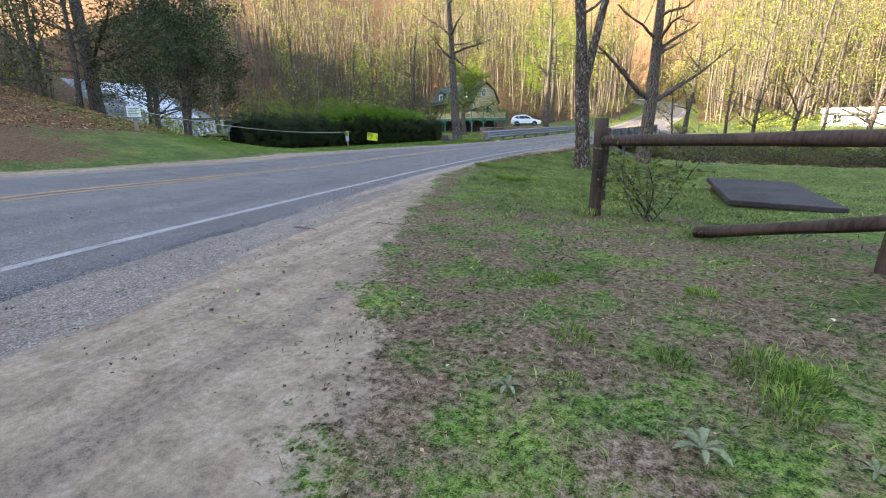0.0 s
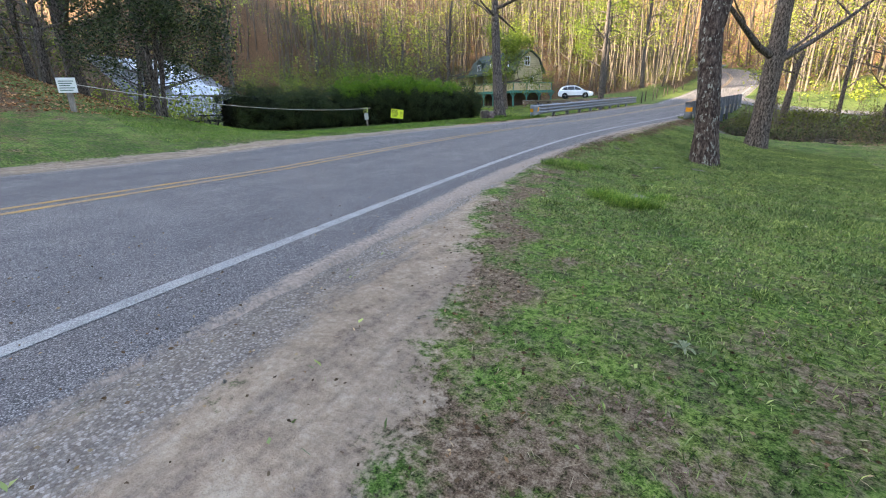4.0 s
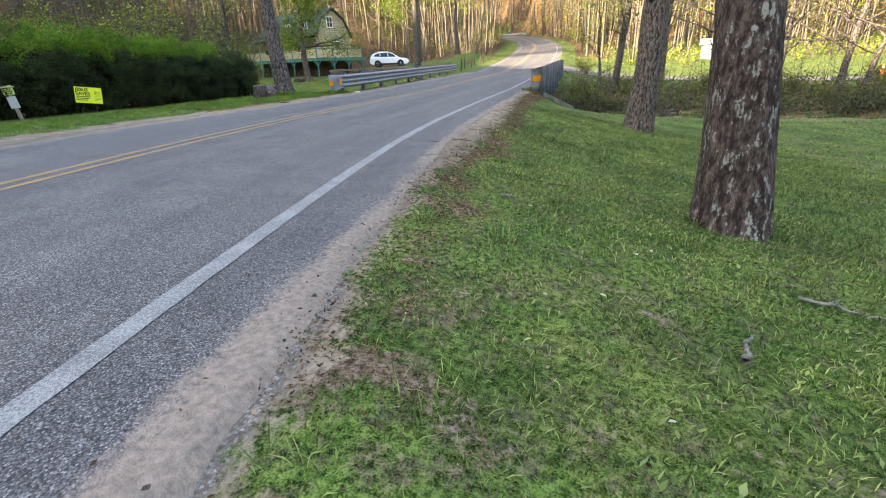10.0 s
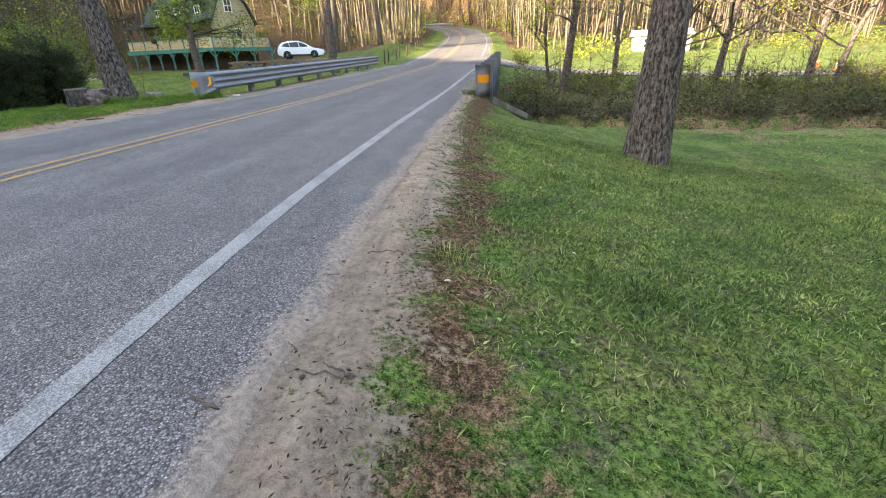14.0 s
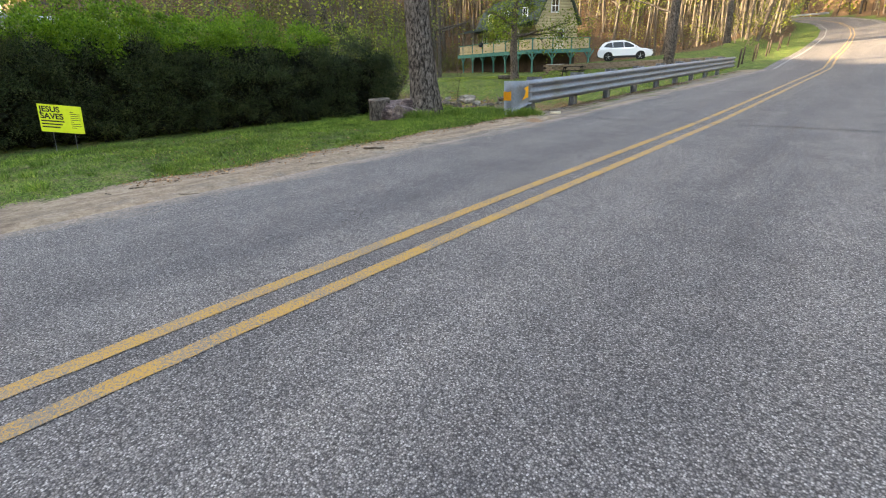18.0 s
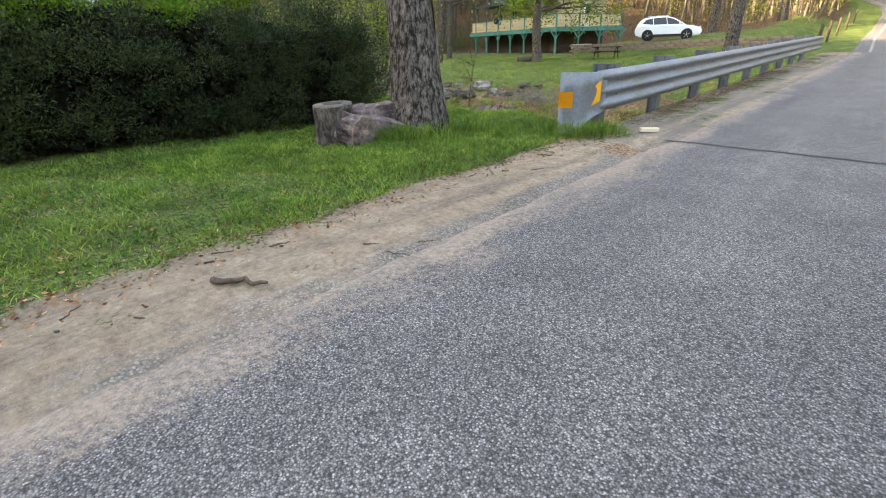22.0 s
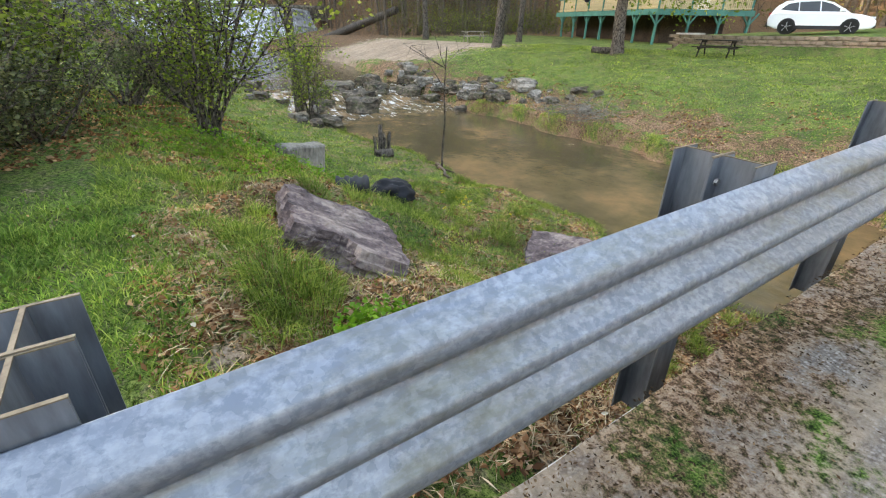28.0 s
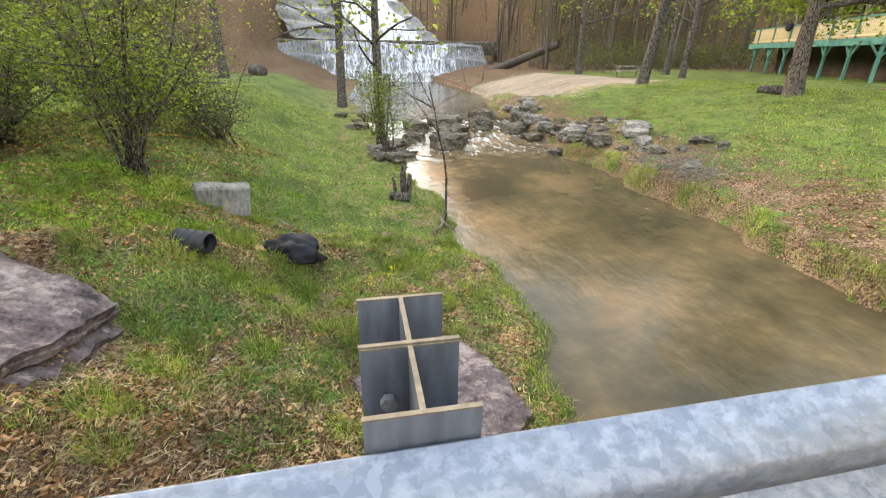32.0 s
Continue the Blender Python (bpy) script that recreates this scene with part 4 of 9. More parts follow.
            if name2 == "blockout":
                bm = bmesh.new()
                bmesh.ops.create_cone(bm, cap_ends=True, segments=6, radius1=0.017, radius2=0.017, depth=0.016, matrix=Matrix.Translation((-side * (d0 - 0.022), y - 0.045, top + zz - 0.11)) @ Matrix.Rotation(radians(90), 4, "Y"))
                part("bolt", bm, M_BOLT, pt)
        for bz in (0.452, 0.655):
            bm = bmesh.new()
            bmesh.ops.create_cone(bm, cap_ends=True, segments=6, radius1=0.014, radius2=0.012, depth=0.018, matrix=Matrix.Translation((side * 0.014, y, bz + zz)) @ Matrix.Rotation(radians(90), 4, "Y"))
            part("bolt", bm, M_BOLT, g)
    return g


RAIL_X = -0.74
guardrail("guardrail", RAIL_X, 1, -0.33, 22.2, "galvanised steel bridge guardrail on dark double posts")
guardrail("guardrail", 8.58, -1, -1.7, 21.0, "galvanised bridge guardrail seen from its dark post side", flare=1.7)


# ---- trees and shrubs ----
def limb(gen, start, d, length, r, steps=4, droop=0.0, wob=0.25, taper=0.35):
    p, d = np.array(start, float), np.array(d, float)
    d /= np.linalg.norm(d)
    out = [(*p, r)]
    for k in range(steps):
        d = d + gen.normal(size=3) * wob / steps + np.array([0, 0, -droop / steps])
        d /= np.linalg.norm(d)
        p = p + d * length / steps
        out.append((*p, r * (1 - (1 - taper) * (k + 1) / steps)))
    return out


def tree_plan(gen, h, r, lean=(0, 0), first=0.35, limbs=12, reach=0.35, up=0.5, twigs=4, flare=1.25, fork=0, sub=2, kink=0.02):
    """Trunk and limbs, twigs, and points where leaves sit; its foot is at the origin."""
    steps = 12
    main = []
    zs = np.linspace(0, 1, steps + 1) ** 1.15
    wx, wy = gen.normal(size=2) * kink * h, gen.normal(size=2) * kink * h
    for t in zs:
        x = lean[0] * h * t + wx[0] * math.sin(3 * t) + wx[1] * math.sin(7 * t) * 0.4
        y = lean[1] * h * t + wy[0] * math.sin(3 * t) + wy[1] * math.sin(6 * t) * 0.4
        k = r * (1 - 0.72 * t) * (1 + (flare - 1) * math.exp(-t * h / 0.32))
        main.append((x, y, h * t - 0.25 * (t == 0), k))
    thick, fine, tips = [main], [], []
    stems = [main]
    if fork:
        i = int(np.searchsorted(zs * h, fork))
        x, y, z, k = main[i]
        st = limb(gen, (x, y, z), (0.16, 0.12, 1), h * 0.75, k * 0.72, 7, 0.0, 0.15, 0.2)
        thick.append(st)
        stems.append(st)
    for _ in range(limbs):
        st = stems[int(gen.integers(len(stems)))]
        t = gen.uniform(first, 0.97)
        f = t * (len(st) - 1)
        i = int(f)
        a, b = np.array(st[i]), np.array(st[min(i + 1, len(st) - 1)])
        q = a + (b - a) * (f - i)
        az = gen.uniform(0, 2 * np.pi)
        ln = h * reach * (1.15 - 0.75 * t) * gen.uniform(0.6, 1.3)
        br = limb(gen, q[:3], (math.cos(az), math.sin(az), up * gen.uniform(0.3, 1.6)), ln, q[3] * gen.uniform(0.28, 0.5), 5, 0.0, 0.5, 0.25)
        thick.append(br)
        for _ in range(sub):
            j = int(gen.integers(2, 5))
            d = np.array(br[j][:3]) - np.array(br[j - 1][:3])
            d = d / np.linalg.norm(d) + gen.normal(size=3) * 0.6
            sb = limb(gen, br[j][:3], d, ln * gen.uniform(0.3, 0.6), br[j][3] * 0.6, 4, 0.0, 0.6, 0.25)
            fine.append(sb)
            for _ in range(twigs):
                m = int(gen.integers(1, 5))
                d2 = gen.normal(size=3) + d / np.linalg.norm(d)
                tw = limb(gen, sb[m][:3], d2, ln * gen.uniform(0.12, 0.3), 0.006 + 0.1 * sb[m][3], 3, 0.0, 0.6, 0.4)
                fine.append(tw)
                tips.append(tw[-1][:3])
                tips.append(tw[-2][:3])
    return thick, fine, np.array(tips) if tips else np.zeros((0, 3))


def leaf_cloud(gen, tips, per, spread):
    c = np.repeat(tips, per, axis=0)
    return c + gen.normal(size=c.shape) * spread


def make_tree(name, seed, place, h, r, label, bark_mat, leaf_mat=None, per=6, leaf=0.09, spread=0.25, sides=12, group="", category="tree", strip=None, **kw):
    gen = np.random.default_rng(seed)
    thick, fine, tips = tree_plan(gen, h, r, **kw)
    x, y = place
    ob = thing(name, Matrix.Translation((x, y, flat_z(x, y))), label, category, group)
    v, f = tube_arrays(thick[:1], sides)
    rr = np.random.default_rng(seed + 5)
    # a furrowed, uneven stem
    ang = np.arctan2(v[:, 1], v[:, 0])
    v[:, :2] *= (1 + 0.05 * np.sin(ang * 5 + v[:, 2] * 2.0) + 0.03 * np.sin(ang * 9 + v[:, 2] * 5))[:, None]
    link_mesh("trunk", raw_mesh("trunk", v, f, True), bark_mat, ob)
    if strip:                                              # a long peeled patch of bark
        a0, a1, z0, z1 = strip
        zz = np.linspace(z0, z1, 22)
        c = np.array(thick[0])
        px, py, pr = (np.interp(zz, c[:, 2], c[:, k]) for k in (0, 1, 3))
        aa = np.linspace(0, 1, 7)
        A = a0 + (a1 - a0) * aa[None, :] + 0.12 * np.sin(zz * 4.1)[:, None] + 0.05 * np.sin(zz * 23)[:, None] + 0.07 * np.sin(zz * 11)[:, None] * (1 - aa[None, :])
        rad = pr[:, None] * (1 + 0.05 * np.sin(A * 5 + zz[:, None] * 2.0) + 0.03 * np.sin(A * 9 + zz[:, None] * 5)) + 0.004 + 0.012 * np.sin(np.pi * aa)[None, :]
        v = np.stack([px[:, None] + rad * np.cos(A), py[:, None] + rad * np.sin(A), zz[:, None] + 0 * A], -1).reshape(-1, 3)
        i = np.arange(v.shape[0]).reshape(22, 7)
        f = np.stack([i[:-1, :-1], i[:-1, 1:], i[1:, 1:], i[1:, :-1]], -1).reshape(-1, 4)
        link_mesh("peeled_strip", raw_mesh("peeled_strip", v, f, True), M_PEELED, ob, "smooth tan strip where the bark has peeled")
    if len(thick) > 1:
        if sides >= 20:
            for one in thick[1:]:
                v, f = tube_arrays([one], 9)
                link_mesh("limb", raw_mesh("limb", v, f, True), bark_mat, ob)
        else:
            v, f = tube_arrays(thick[1:], 7)
            tagged(link_mesh("limbwork", raw_mesh("limbwork", v, f, True), bark_mat, ob), kind="stuff")
    if fine:
        v, f = tube_arrays(fine, 4)
        tagged(link_mesh("twigwork", raw_mesh("twigwork", v, f), bark_mat, ob), kind="stuff")
    if leaf_mat and len(tips):
        v, f = leaf_arrays(leaf_cloud(gen, tips, per, spread), leaf, gen)
        link_mesh("crown", raw_mesh("crown", v, f), leaf_mat, ob)
    return ob


M_PEELED = simple("peeled_tan_wood", (0.19, 0.142, 0.11), 0.9, 0, 0.55, 9, 0.5, (1, 1, 0.15))
make_tree("tree", 11, (11.76, -16.62), 13, 0.27, "dark furrowed trunk with pale lichen patches, forking high up", M_BARK_LICHEN, M_LEAF_SPRING, 3, 0.08, 0.3,
          sides=24, fork=2.3, first=0.4, limbs=14, lean=(-0.10, 0.05), flare=1.3, kink=0.002)
make_tree("tree", 12, (12.07, -6.42), 13, 0.37, "thick grey-brown oak trunk with low bare limbs beside the bank", M_BARK, M_LEAF_SPRING, 3, 0.08, 0.3,
          sides=24, first=0.22, limbs=18, lean=(0.02, 0.0), reach=0.4, flare=1.25, kink=0.008)
make_tree("tree", 13, (-2.62, -2.05), 15, 0.34, "stout leaning trunk with deep grey bark and a peeled strip", M_BARK_GREY, M_LEAF_SPRING, 3, 0.08, 0.3,
          sides=28, strip=(0.82, 1.25, 0.5, 4.5), first=0.45, limbs=14, lean=(-0.105, 0.02), flare=1.42, kink=0.004)
make_tree("tree", 14, (-4.55, 22.6), 16, 0.33, "straight grey trunk on the lawn beyond the bridge rail", M_BARK_GREY, M_LEAF_FRESH, 8, 0.10, 0.4,
          first=0.36, limbs=18, lean=(0.004, 0.0), kink=0.004)
make_tree("tree", 15, (-16.8, 23.1), 9.5, 0.33, "young tree with twisting low limbs and fresh green leaves", M_BARK, M_LEAF_FRESH, 14, 0.10, 0.35,
          first=0.24, limbs=20, lean=(0.01, 0.02), reach=0.5, up=0.25, sub=4, twigs=7)
make_tree("tree", 16, (-25.2, 21.6), 14, 0.3, "leaning bare trunk at the edge of the sandy beach", M_BARK_GREY, None, first=0.3, limbs=14, lean=(0.10, 0.0))
make_tree("tree", 17, (-10.6, 40.5), 17, 0.36, "tall straight trunk behind the parked car", M_BARK_GREY, M_LEAF_FRESH, 22, 0.12, 0.5, first=0.24, limbs=22, up=0.25)
make_tree("tree", 18, (-6.2, 44.5), 17, 0.33, "tall pale trunk on the slope by the road", M_BARK_GREY, M_LEAF_SPRING, 4, 0.16, 0.4, first=0.4, limbs=14)
make_tree("tree", 19, (-6.9, -21.2), 7.5, 0.11, "slim multi-stemmed evergreen tree on the grassy bank", M_BARK_GREY, M_LEAF_DARK, 30, 0.06, 0.22, fork=0.3, first=0.36, limbs=26, reach=0.50, up=0.12)
make_tree("tree", 20, (-7.2, -20.9), 6.8, 0.09, "slim multi-stemmed evergreen tree on the grassy bank", M_BARK_GREY, M_LEAF_DARK, 30, 0.06, 0.22, fork=0.3, lean=(-0.06, 0.05), first=0.36, limbs=22, reach=0.50, up=0.12)
for _i, (_x, _y, _r, _h) in enumerate(((-18.5, -20.5, 0.42, 18), (-20.5, -26.5, 0.3, 15), (-15.5, -22.5, 0.16, 11), (-17.5, -17.5, 0.18, 12), (-13.5, -19.5, 0.13, 9), (-22, -16, 0.2, 13), (-25, -21, 0.22, 14))):
    make_tree("tree", 30 + _i, (_x, _y), _h, _r, "dark bare-limbed tree on the leaf-strewn knoll", M_BARK, M_LEAF_DUSK, 18, 0.09, 0.45, group="trees on the knoll",
              first=0.15, limbs=16, reach=0.35, lean=(0.03 * (_i % 3 - 1), 0.02))
for _i, (_x, _y, _r, _h, _lx) in enumerate(((12.3, 9.3, 0.22, 9, 0.06), (11.6, 9.8, 0.09, 6, -0.1), (17.1, 7.6, 0.15, 11, 0.05), (19.5, 9.4, 0.17, 12, 0.10), (23.7, 9.5, 0.19, 12, 0.16), (24.6, 9.0, 0.14, 11, 0.22),
                                            (15.2, 11.5, 0.13, 10, 0.04), (28.5, 8.6, 0.15, 10, 0.1), (33, 9.5, 0.2, 12, 0.12), (21.4, 11.5, 0.12, 10, 0.08), (30.5, 11, 0.13, 10, -0.05), (38, 8, 0.18, 11, 0.1))):
    make_tree("tree", 50 + _i, (_x, _y), _h, _r, "slender leaning creek-side tree with sparse new leaves", M_BARK, M_LEAF_SPRING, 2, 0.07, 0.3, group="trees along the creek",
              first=0.2, limbs=18, reach=0.36, sub=3, twigs=5, lean=(_lx, -0.03 + 0.02 * (_i % 3)), up=0.6)
for _i, (_x, _y, _r, _h) in enumerate(((-30, 4.5, 0.28, 14), (-18.6, 6.2, 0.2, 11), (-34, -3, 0.3, 15), (-38, 24, 0.25, 14), (-29, 27, 0.22, 13), (-33.5, 29, 0.2, 13), (-24.5, 44, 0.25, 16), (-31, 45, 0.28, 17))):
    make_tree("tree", 70 + _i, (_x, _y), _h, _r, "tall trunk with thin spring foliage near the falls", M_BARK_GREY, M_LEAF_SPRING, 4, 0.12, 0.4, group="trees round the falls lawn",
              first=0.3, limbs=16, reach=0.34)


def make_shrub(name, seed, place, h, spread, stems, label, bark_mat, leaf_mat, per, leaf, category="shrub", cloud=0.16, r=0.028):
    gen = np.random.default_rng(seed)
    x, y = place
    ob = thing(name, Matrix.Translation((x, y, flat_z(x, y) - 0.03)), label, category)
    thick, fine, tips = [], [], []
    for _ in range(stems):
        az = gen.uniform(0, 2 * np.pi)
        d = (math.cos(az) * spread, math.sin(az) * spread, 1)
        s = limb(gen, (gen.normal() * 0.1, gen.normal() * 0.1, 0), d, h * gen.uniform(0.7, 1.15), r * gen.uniform(0.6, 1.3), 6, 0.0, 0.5, 0.3)
        thick.append(s)
        for _ in range(7):
            j = int(gen.integers(2, 6))
            b = limb(gen, s[j][:3], np.array([gen.normal(), gen.normal(), 0.5]), h * gen.uniform(0.15, 0.4), r * 0.35, 4, 0.0, 0.6, 0.4)
            fine.append(b)
            tips += [q[:3] for q in b[1:]]
            for _ in range(3):
                k = int(gen.integers(1, 5))
                tw = limb(gen, b[k][:3], gen.normal(size=3) + np.array([0, 0, 0.3]), h * gen.uniform(0.06, 0.16), r * 0.18, 2)
                fine.append(tw)
                tips += [q[:3] for q in tw[1:]]
    v, f = tube_arrays(thick, 6)
    tagged(link_mesh("stemwork", raw_mesh("stemwork", v, f, True), bark_mat, ob), kind="stuff")
    v, f = tube_arrays(fine, 4)
    tagged(link_mesh("twigwork", raw_mesh("twigwork", v, f), bark_mat, ob), kind="stuff")
    if per:
        v, f = leaf_arrays(leaf_cloud(gen, np.array(tips), per, cloud), leaf, gen)
        link_mesh("foliage", raw_mesh("foliage", v, f), leaf_mat, ob)
    return ob


make_shrub("shrub", 101, (-8.3, 1.65), 3.6, 0.42, 16, "many-stemmed shrub with fresh yellow-green leaves above the creek bank", M_BARK_GREY, M_LEAF_FRESH, 9, 0.034)
for _i, (_x, _y, _h) in enumerate(((-7.6, -0.5, 1.5), (-9.2, -0.6, 2.2), (-11.0, 0.6, 2.6), (-6.6, -1.2, 1.7), (-12.5, 2.0, 2.2), (-13.5, -1.0, 3.0))):
    make_shrub("shrub", 110 + _i, (_x, _y), _h, 0.9, 13, "sprawling dark evergreen shrub with leaf litter beneath", M_BARK, M_LEAF_DUSK, 9, 0.027, cloud=0.2)
make_shrub("shrub", 120, (-17.6, 6.3), 3.0, 0.35, 9, "airy young shrub in new leaf on the creek bank", M_BARK_GREY, M_LEAF_FRESH, 6, 0.045)
for _i, (_x, _y, _h) in enumerate(((-9.6, -2.4, 3.4), (-10.4, -4.6, 3.8), (-10.2, -7.0, 3.6), (-11.2, -9.4, 4.0), (-9.0, -0.9, 2.8), (-12.6, -6.0, 4.6), (-12.8, -2.8, 4.2), (-13.2, -11.5, 4.2))):
    make_shrub("shrub", 140 + _i, (_x, _y), _h, 0.75, 12, "tall leafy spring shrub behind the hedge", M_BARK_GREY, M_LEAF_FRESH if _i % 3 else M_LEAF_OLIVE, 9, 0.05, cloud=0.24)
for _i, (_x, _y, _h) in enumerate(((40.5, 24.5, 4.2), (43.5, 24.2, 4.6), (42.2, 26.5, 4.8))):
    make_shrub("shrub", 150 + _i, (_x, _y), _h, 0.8, 14, "dark rounded evergreen shrub beyond the side road", M_BARK, M_LEAF_DUSK, 14, 0.09, cloud=0.3)
make_shrub("sapling", 121, (-9.54, 7.05), 3.4, 0.10, 1, "thin bare sapling leaning at the water's edge", M_BARK, M_LEAF_SPRING, 0, 0.05, "sapling", r=0.03)
make_shrub("shrub", 122, (15.75, -27.2), 1.15, 0.75, 9, "small thorny shrub with a few leaves beside the fence post", M_BARK_GREY, M_LEAF_OLIVE, 1, 0.035, r=0.012)
for _i, (_x, _y, _h) in enumerate(((14, 8.4, 1.3), (17.5, 9.6, 1.6), (21, 8.2, 1.3), (26, 9.3, 1.7), (30, 8.4, 1.4), (34, 10, 1.7), (10.6, 8.0, 1.0), (40, 9, 1.6), (10.8, 24, 1.6))):
    make_shrub("shrub", 130 + _i, (_x, _y), _h, 0.9, 9, "tangled brush with thin new leaves on the creek bank", M_BARK_GREY, M_LEAF_OLIVE, 2, 0.06, cloud=0.15, r=0.018)


def hedge(name, seed, front, y0, y1, top, depth, label, bright):
    """A clipped, uneven row of evergreens: inner sprays coloured dark as shade under many leaves."""
    gen = np.random.default_rng(seed)
    xm, ym = front((y0 + y1) / 2) - depth / 2, (y0 + y1) / 2
    ob = thing(name, Matrix.Translation((xm, ym, flat_z(xm, ym))), label, "hedge")
    n = int(76 * (y1 - y0))
    y = gen.uniform(y0, y1, n)
    ends = np.clip(np.minimum(y - y0, y1 - y) / 0.9, 0, 1) ** 0.5
    hh = (top(y) + 0.20 * wave(y, y * 0, 2.3, seed) + 0.12 * wave(y, y, 5.1)) * (0.72 + 0.28 * ends)
    th = gen.uniform(0, np.pi, n)
    rad = 1 + 0.14 * wave(y * 1.5, th * 2, 2.7, seed) + gen.normal(size=n) * 0.08
    cx, cz = np.cos(th), np.sin(th)
    side = gen.uniform(size=n) < 0.55                     # the rest sits on the face towards the road
    half = depth / 2 * rad * (0.75 + 0.25 * ends)
    z = np.where(side, gen.uniform(0.06, 1, n), np.abs(cz) ** 0.55 * rad) * hh
    face = np.where(gen.uniform(size=n) < 0.88, 1, -1) * (0.84 + 0.16 * np.sin(np.clip(z / hh, 0, 1) * np.pi))
    fx = np.array([front(v) for v in y]) - depth / 2
    x = fx + half * np.where(side, face, np.sign(cx) * np.abs(cx) ** 0.55)
    base = np.array([xm, ym, flat_z(xm, ym)])
    pts = np.stack([x, y, ground_z(fx, y) + z], -1) - base
    out = np.stack([np.where(side, face, cx), 0 * x, np.where(side, 0.15, cz)], -1)
    lit = (z / hh > 0.82 + 0.12 * wave(y, z, 3.0, 2.0)) & bright(y)
    for nm, sel, m, size, count, lab in (("dark_foliage", ~lit, M_LEAF_DARK, 0.024, 250, "dark green needled sprays"), ("young_growth", lit, M_LEAF_BRIGHT, 0.026, 190, "bright yellow-green new growth")):
        if sel.sum() < 10:
            continue
        k = int(sel.sum())
        r = gen.uniform(0.18, 0.40, (k, 1, 1))
        o = gen.normal(size=(k, count, 3)) * np.array([1, 1, 0.7]) + out[sel][:, None] * 0.9
        o *= (gen.uniform(0.15, 1.0, (k, count, 1)) ** 0.6) / (np.linalg.norm(o, axis=2)[..., None] + 1e-9)
        c = (pts[sel][:, None] + o * r).reshape(-1, 3)
        d = (o + gen.normal(size=o.shape) * 0.45 + np.array([0, 0, 0.25])).reshape(-1, 3)
        d /= np.linalg.norm(d, axis=1)[:, None]
        e = np.cross(d, gen.normal(size=d.shape))
        e /= np.linalg.norm(e, axis=1)[:, None] + 1e-9
        ln = size * gen.uniform(0.7, 1.5, (len(c), 1))
        w = ln * (0.26 if m is M_LEAF_DARK else 0.5)
        v = np.stack([c - d * ln, c + e * w, c + d * ln, c - e * w], 1).reshape(-1, 3)
        link_mesh(nm, raw_mesh(nm, v, np.arange(len(v)).reshape(-1, 4)), m, ob, lab)
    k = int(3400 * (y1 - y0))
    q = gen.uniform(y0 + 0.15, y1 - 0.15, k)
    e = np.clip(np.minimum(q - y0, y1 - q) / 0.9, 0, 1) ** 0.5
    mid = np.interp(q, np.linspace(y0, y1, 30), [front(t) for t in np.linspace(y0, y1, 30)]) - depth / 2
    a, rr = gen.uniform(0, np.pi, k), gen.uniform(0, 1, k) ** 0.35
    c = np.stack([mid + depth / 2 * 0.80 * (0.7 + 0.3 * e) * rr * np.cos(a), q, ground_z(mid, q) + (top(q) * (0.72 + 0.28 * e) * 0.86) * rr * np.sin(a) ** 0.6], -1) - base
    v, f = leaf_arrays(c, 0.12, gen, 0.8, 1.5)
    link_mesh("inner_growth", raw_mesh("inner_growth", v, f), M_HEDGE_CORE, ob, "inner sprays coloured near-black as the shade inside the hedge")
    return ob


# near-black leaf colour stands in for the shade deep inside the hedge
M_HEDGE_CORE = simple("painted_hedge_shade", (0.012, 0.014, 0.009), 1.0, 0, 0.4, 6)
_front = lambda y: float(lerp_table(y, [(-19, -6.9), (-13, -6.5), (-9, -5.75), (-5, -5.1), (-1, -4.6)]))
hedge("hedge", 201, _front, -11.9, -1.2, lambda y: lerp_table(y, [(-12, 2.15), (-8, 2.35), (-4, 2.1), (-1, 1.75)]), 2.2, "dark evergreen hedge topped with bright new growth", lambda y: (y < -3.2))
hedge("shrub_mass", 202, _front, -15.3, -11.7, lambda y: 1.75 + 0 * y, 2.2, "rounded dark evergreen shrub at the lawn's edge", lambda y: y > 99)
hedge("shrub_mass", 203, _front, -17.9, -15.1, lambda y: 1.85 + 0 * y, 2.4, "rounded dark evergreen shrub at the lawn's edge", lambda y: y > 99)


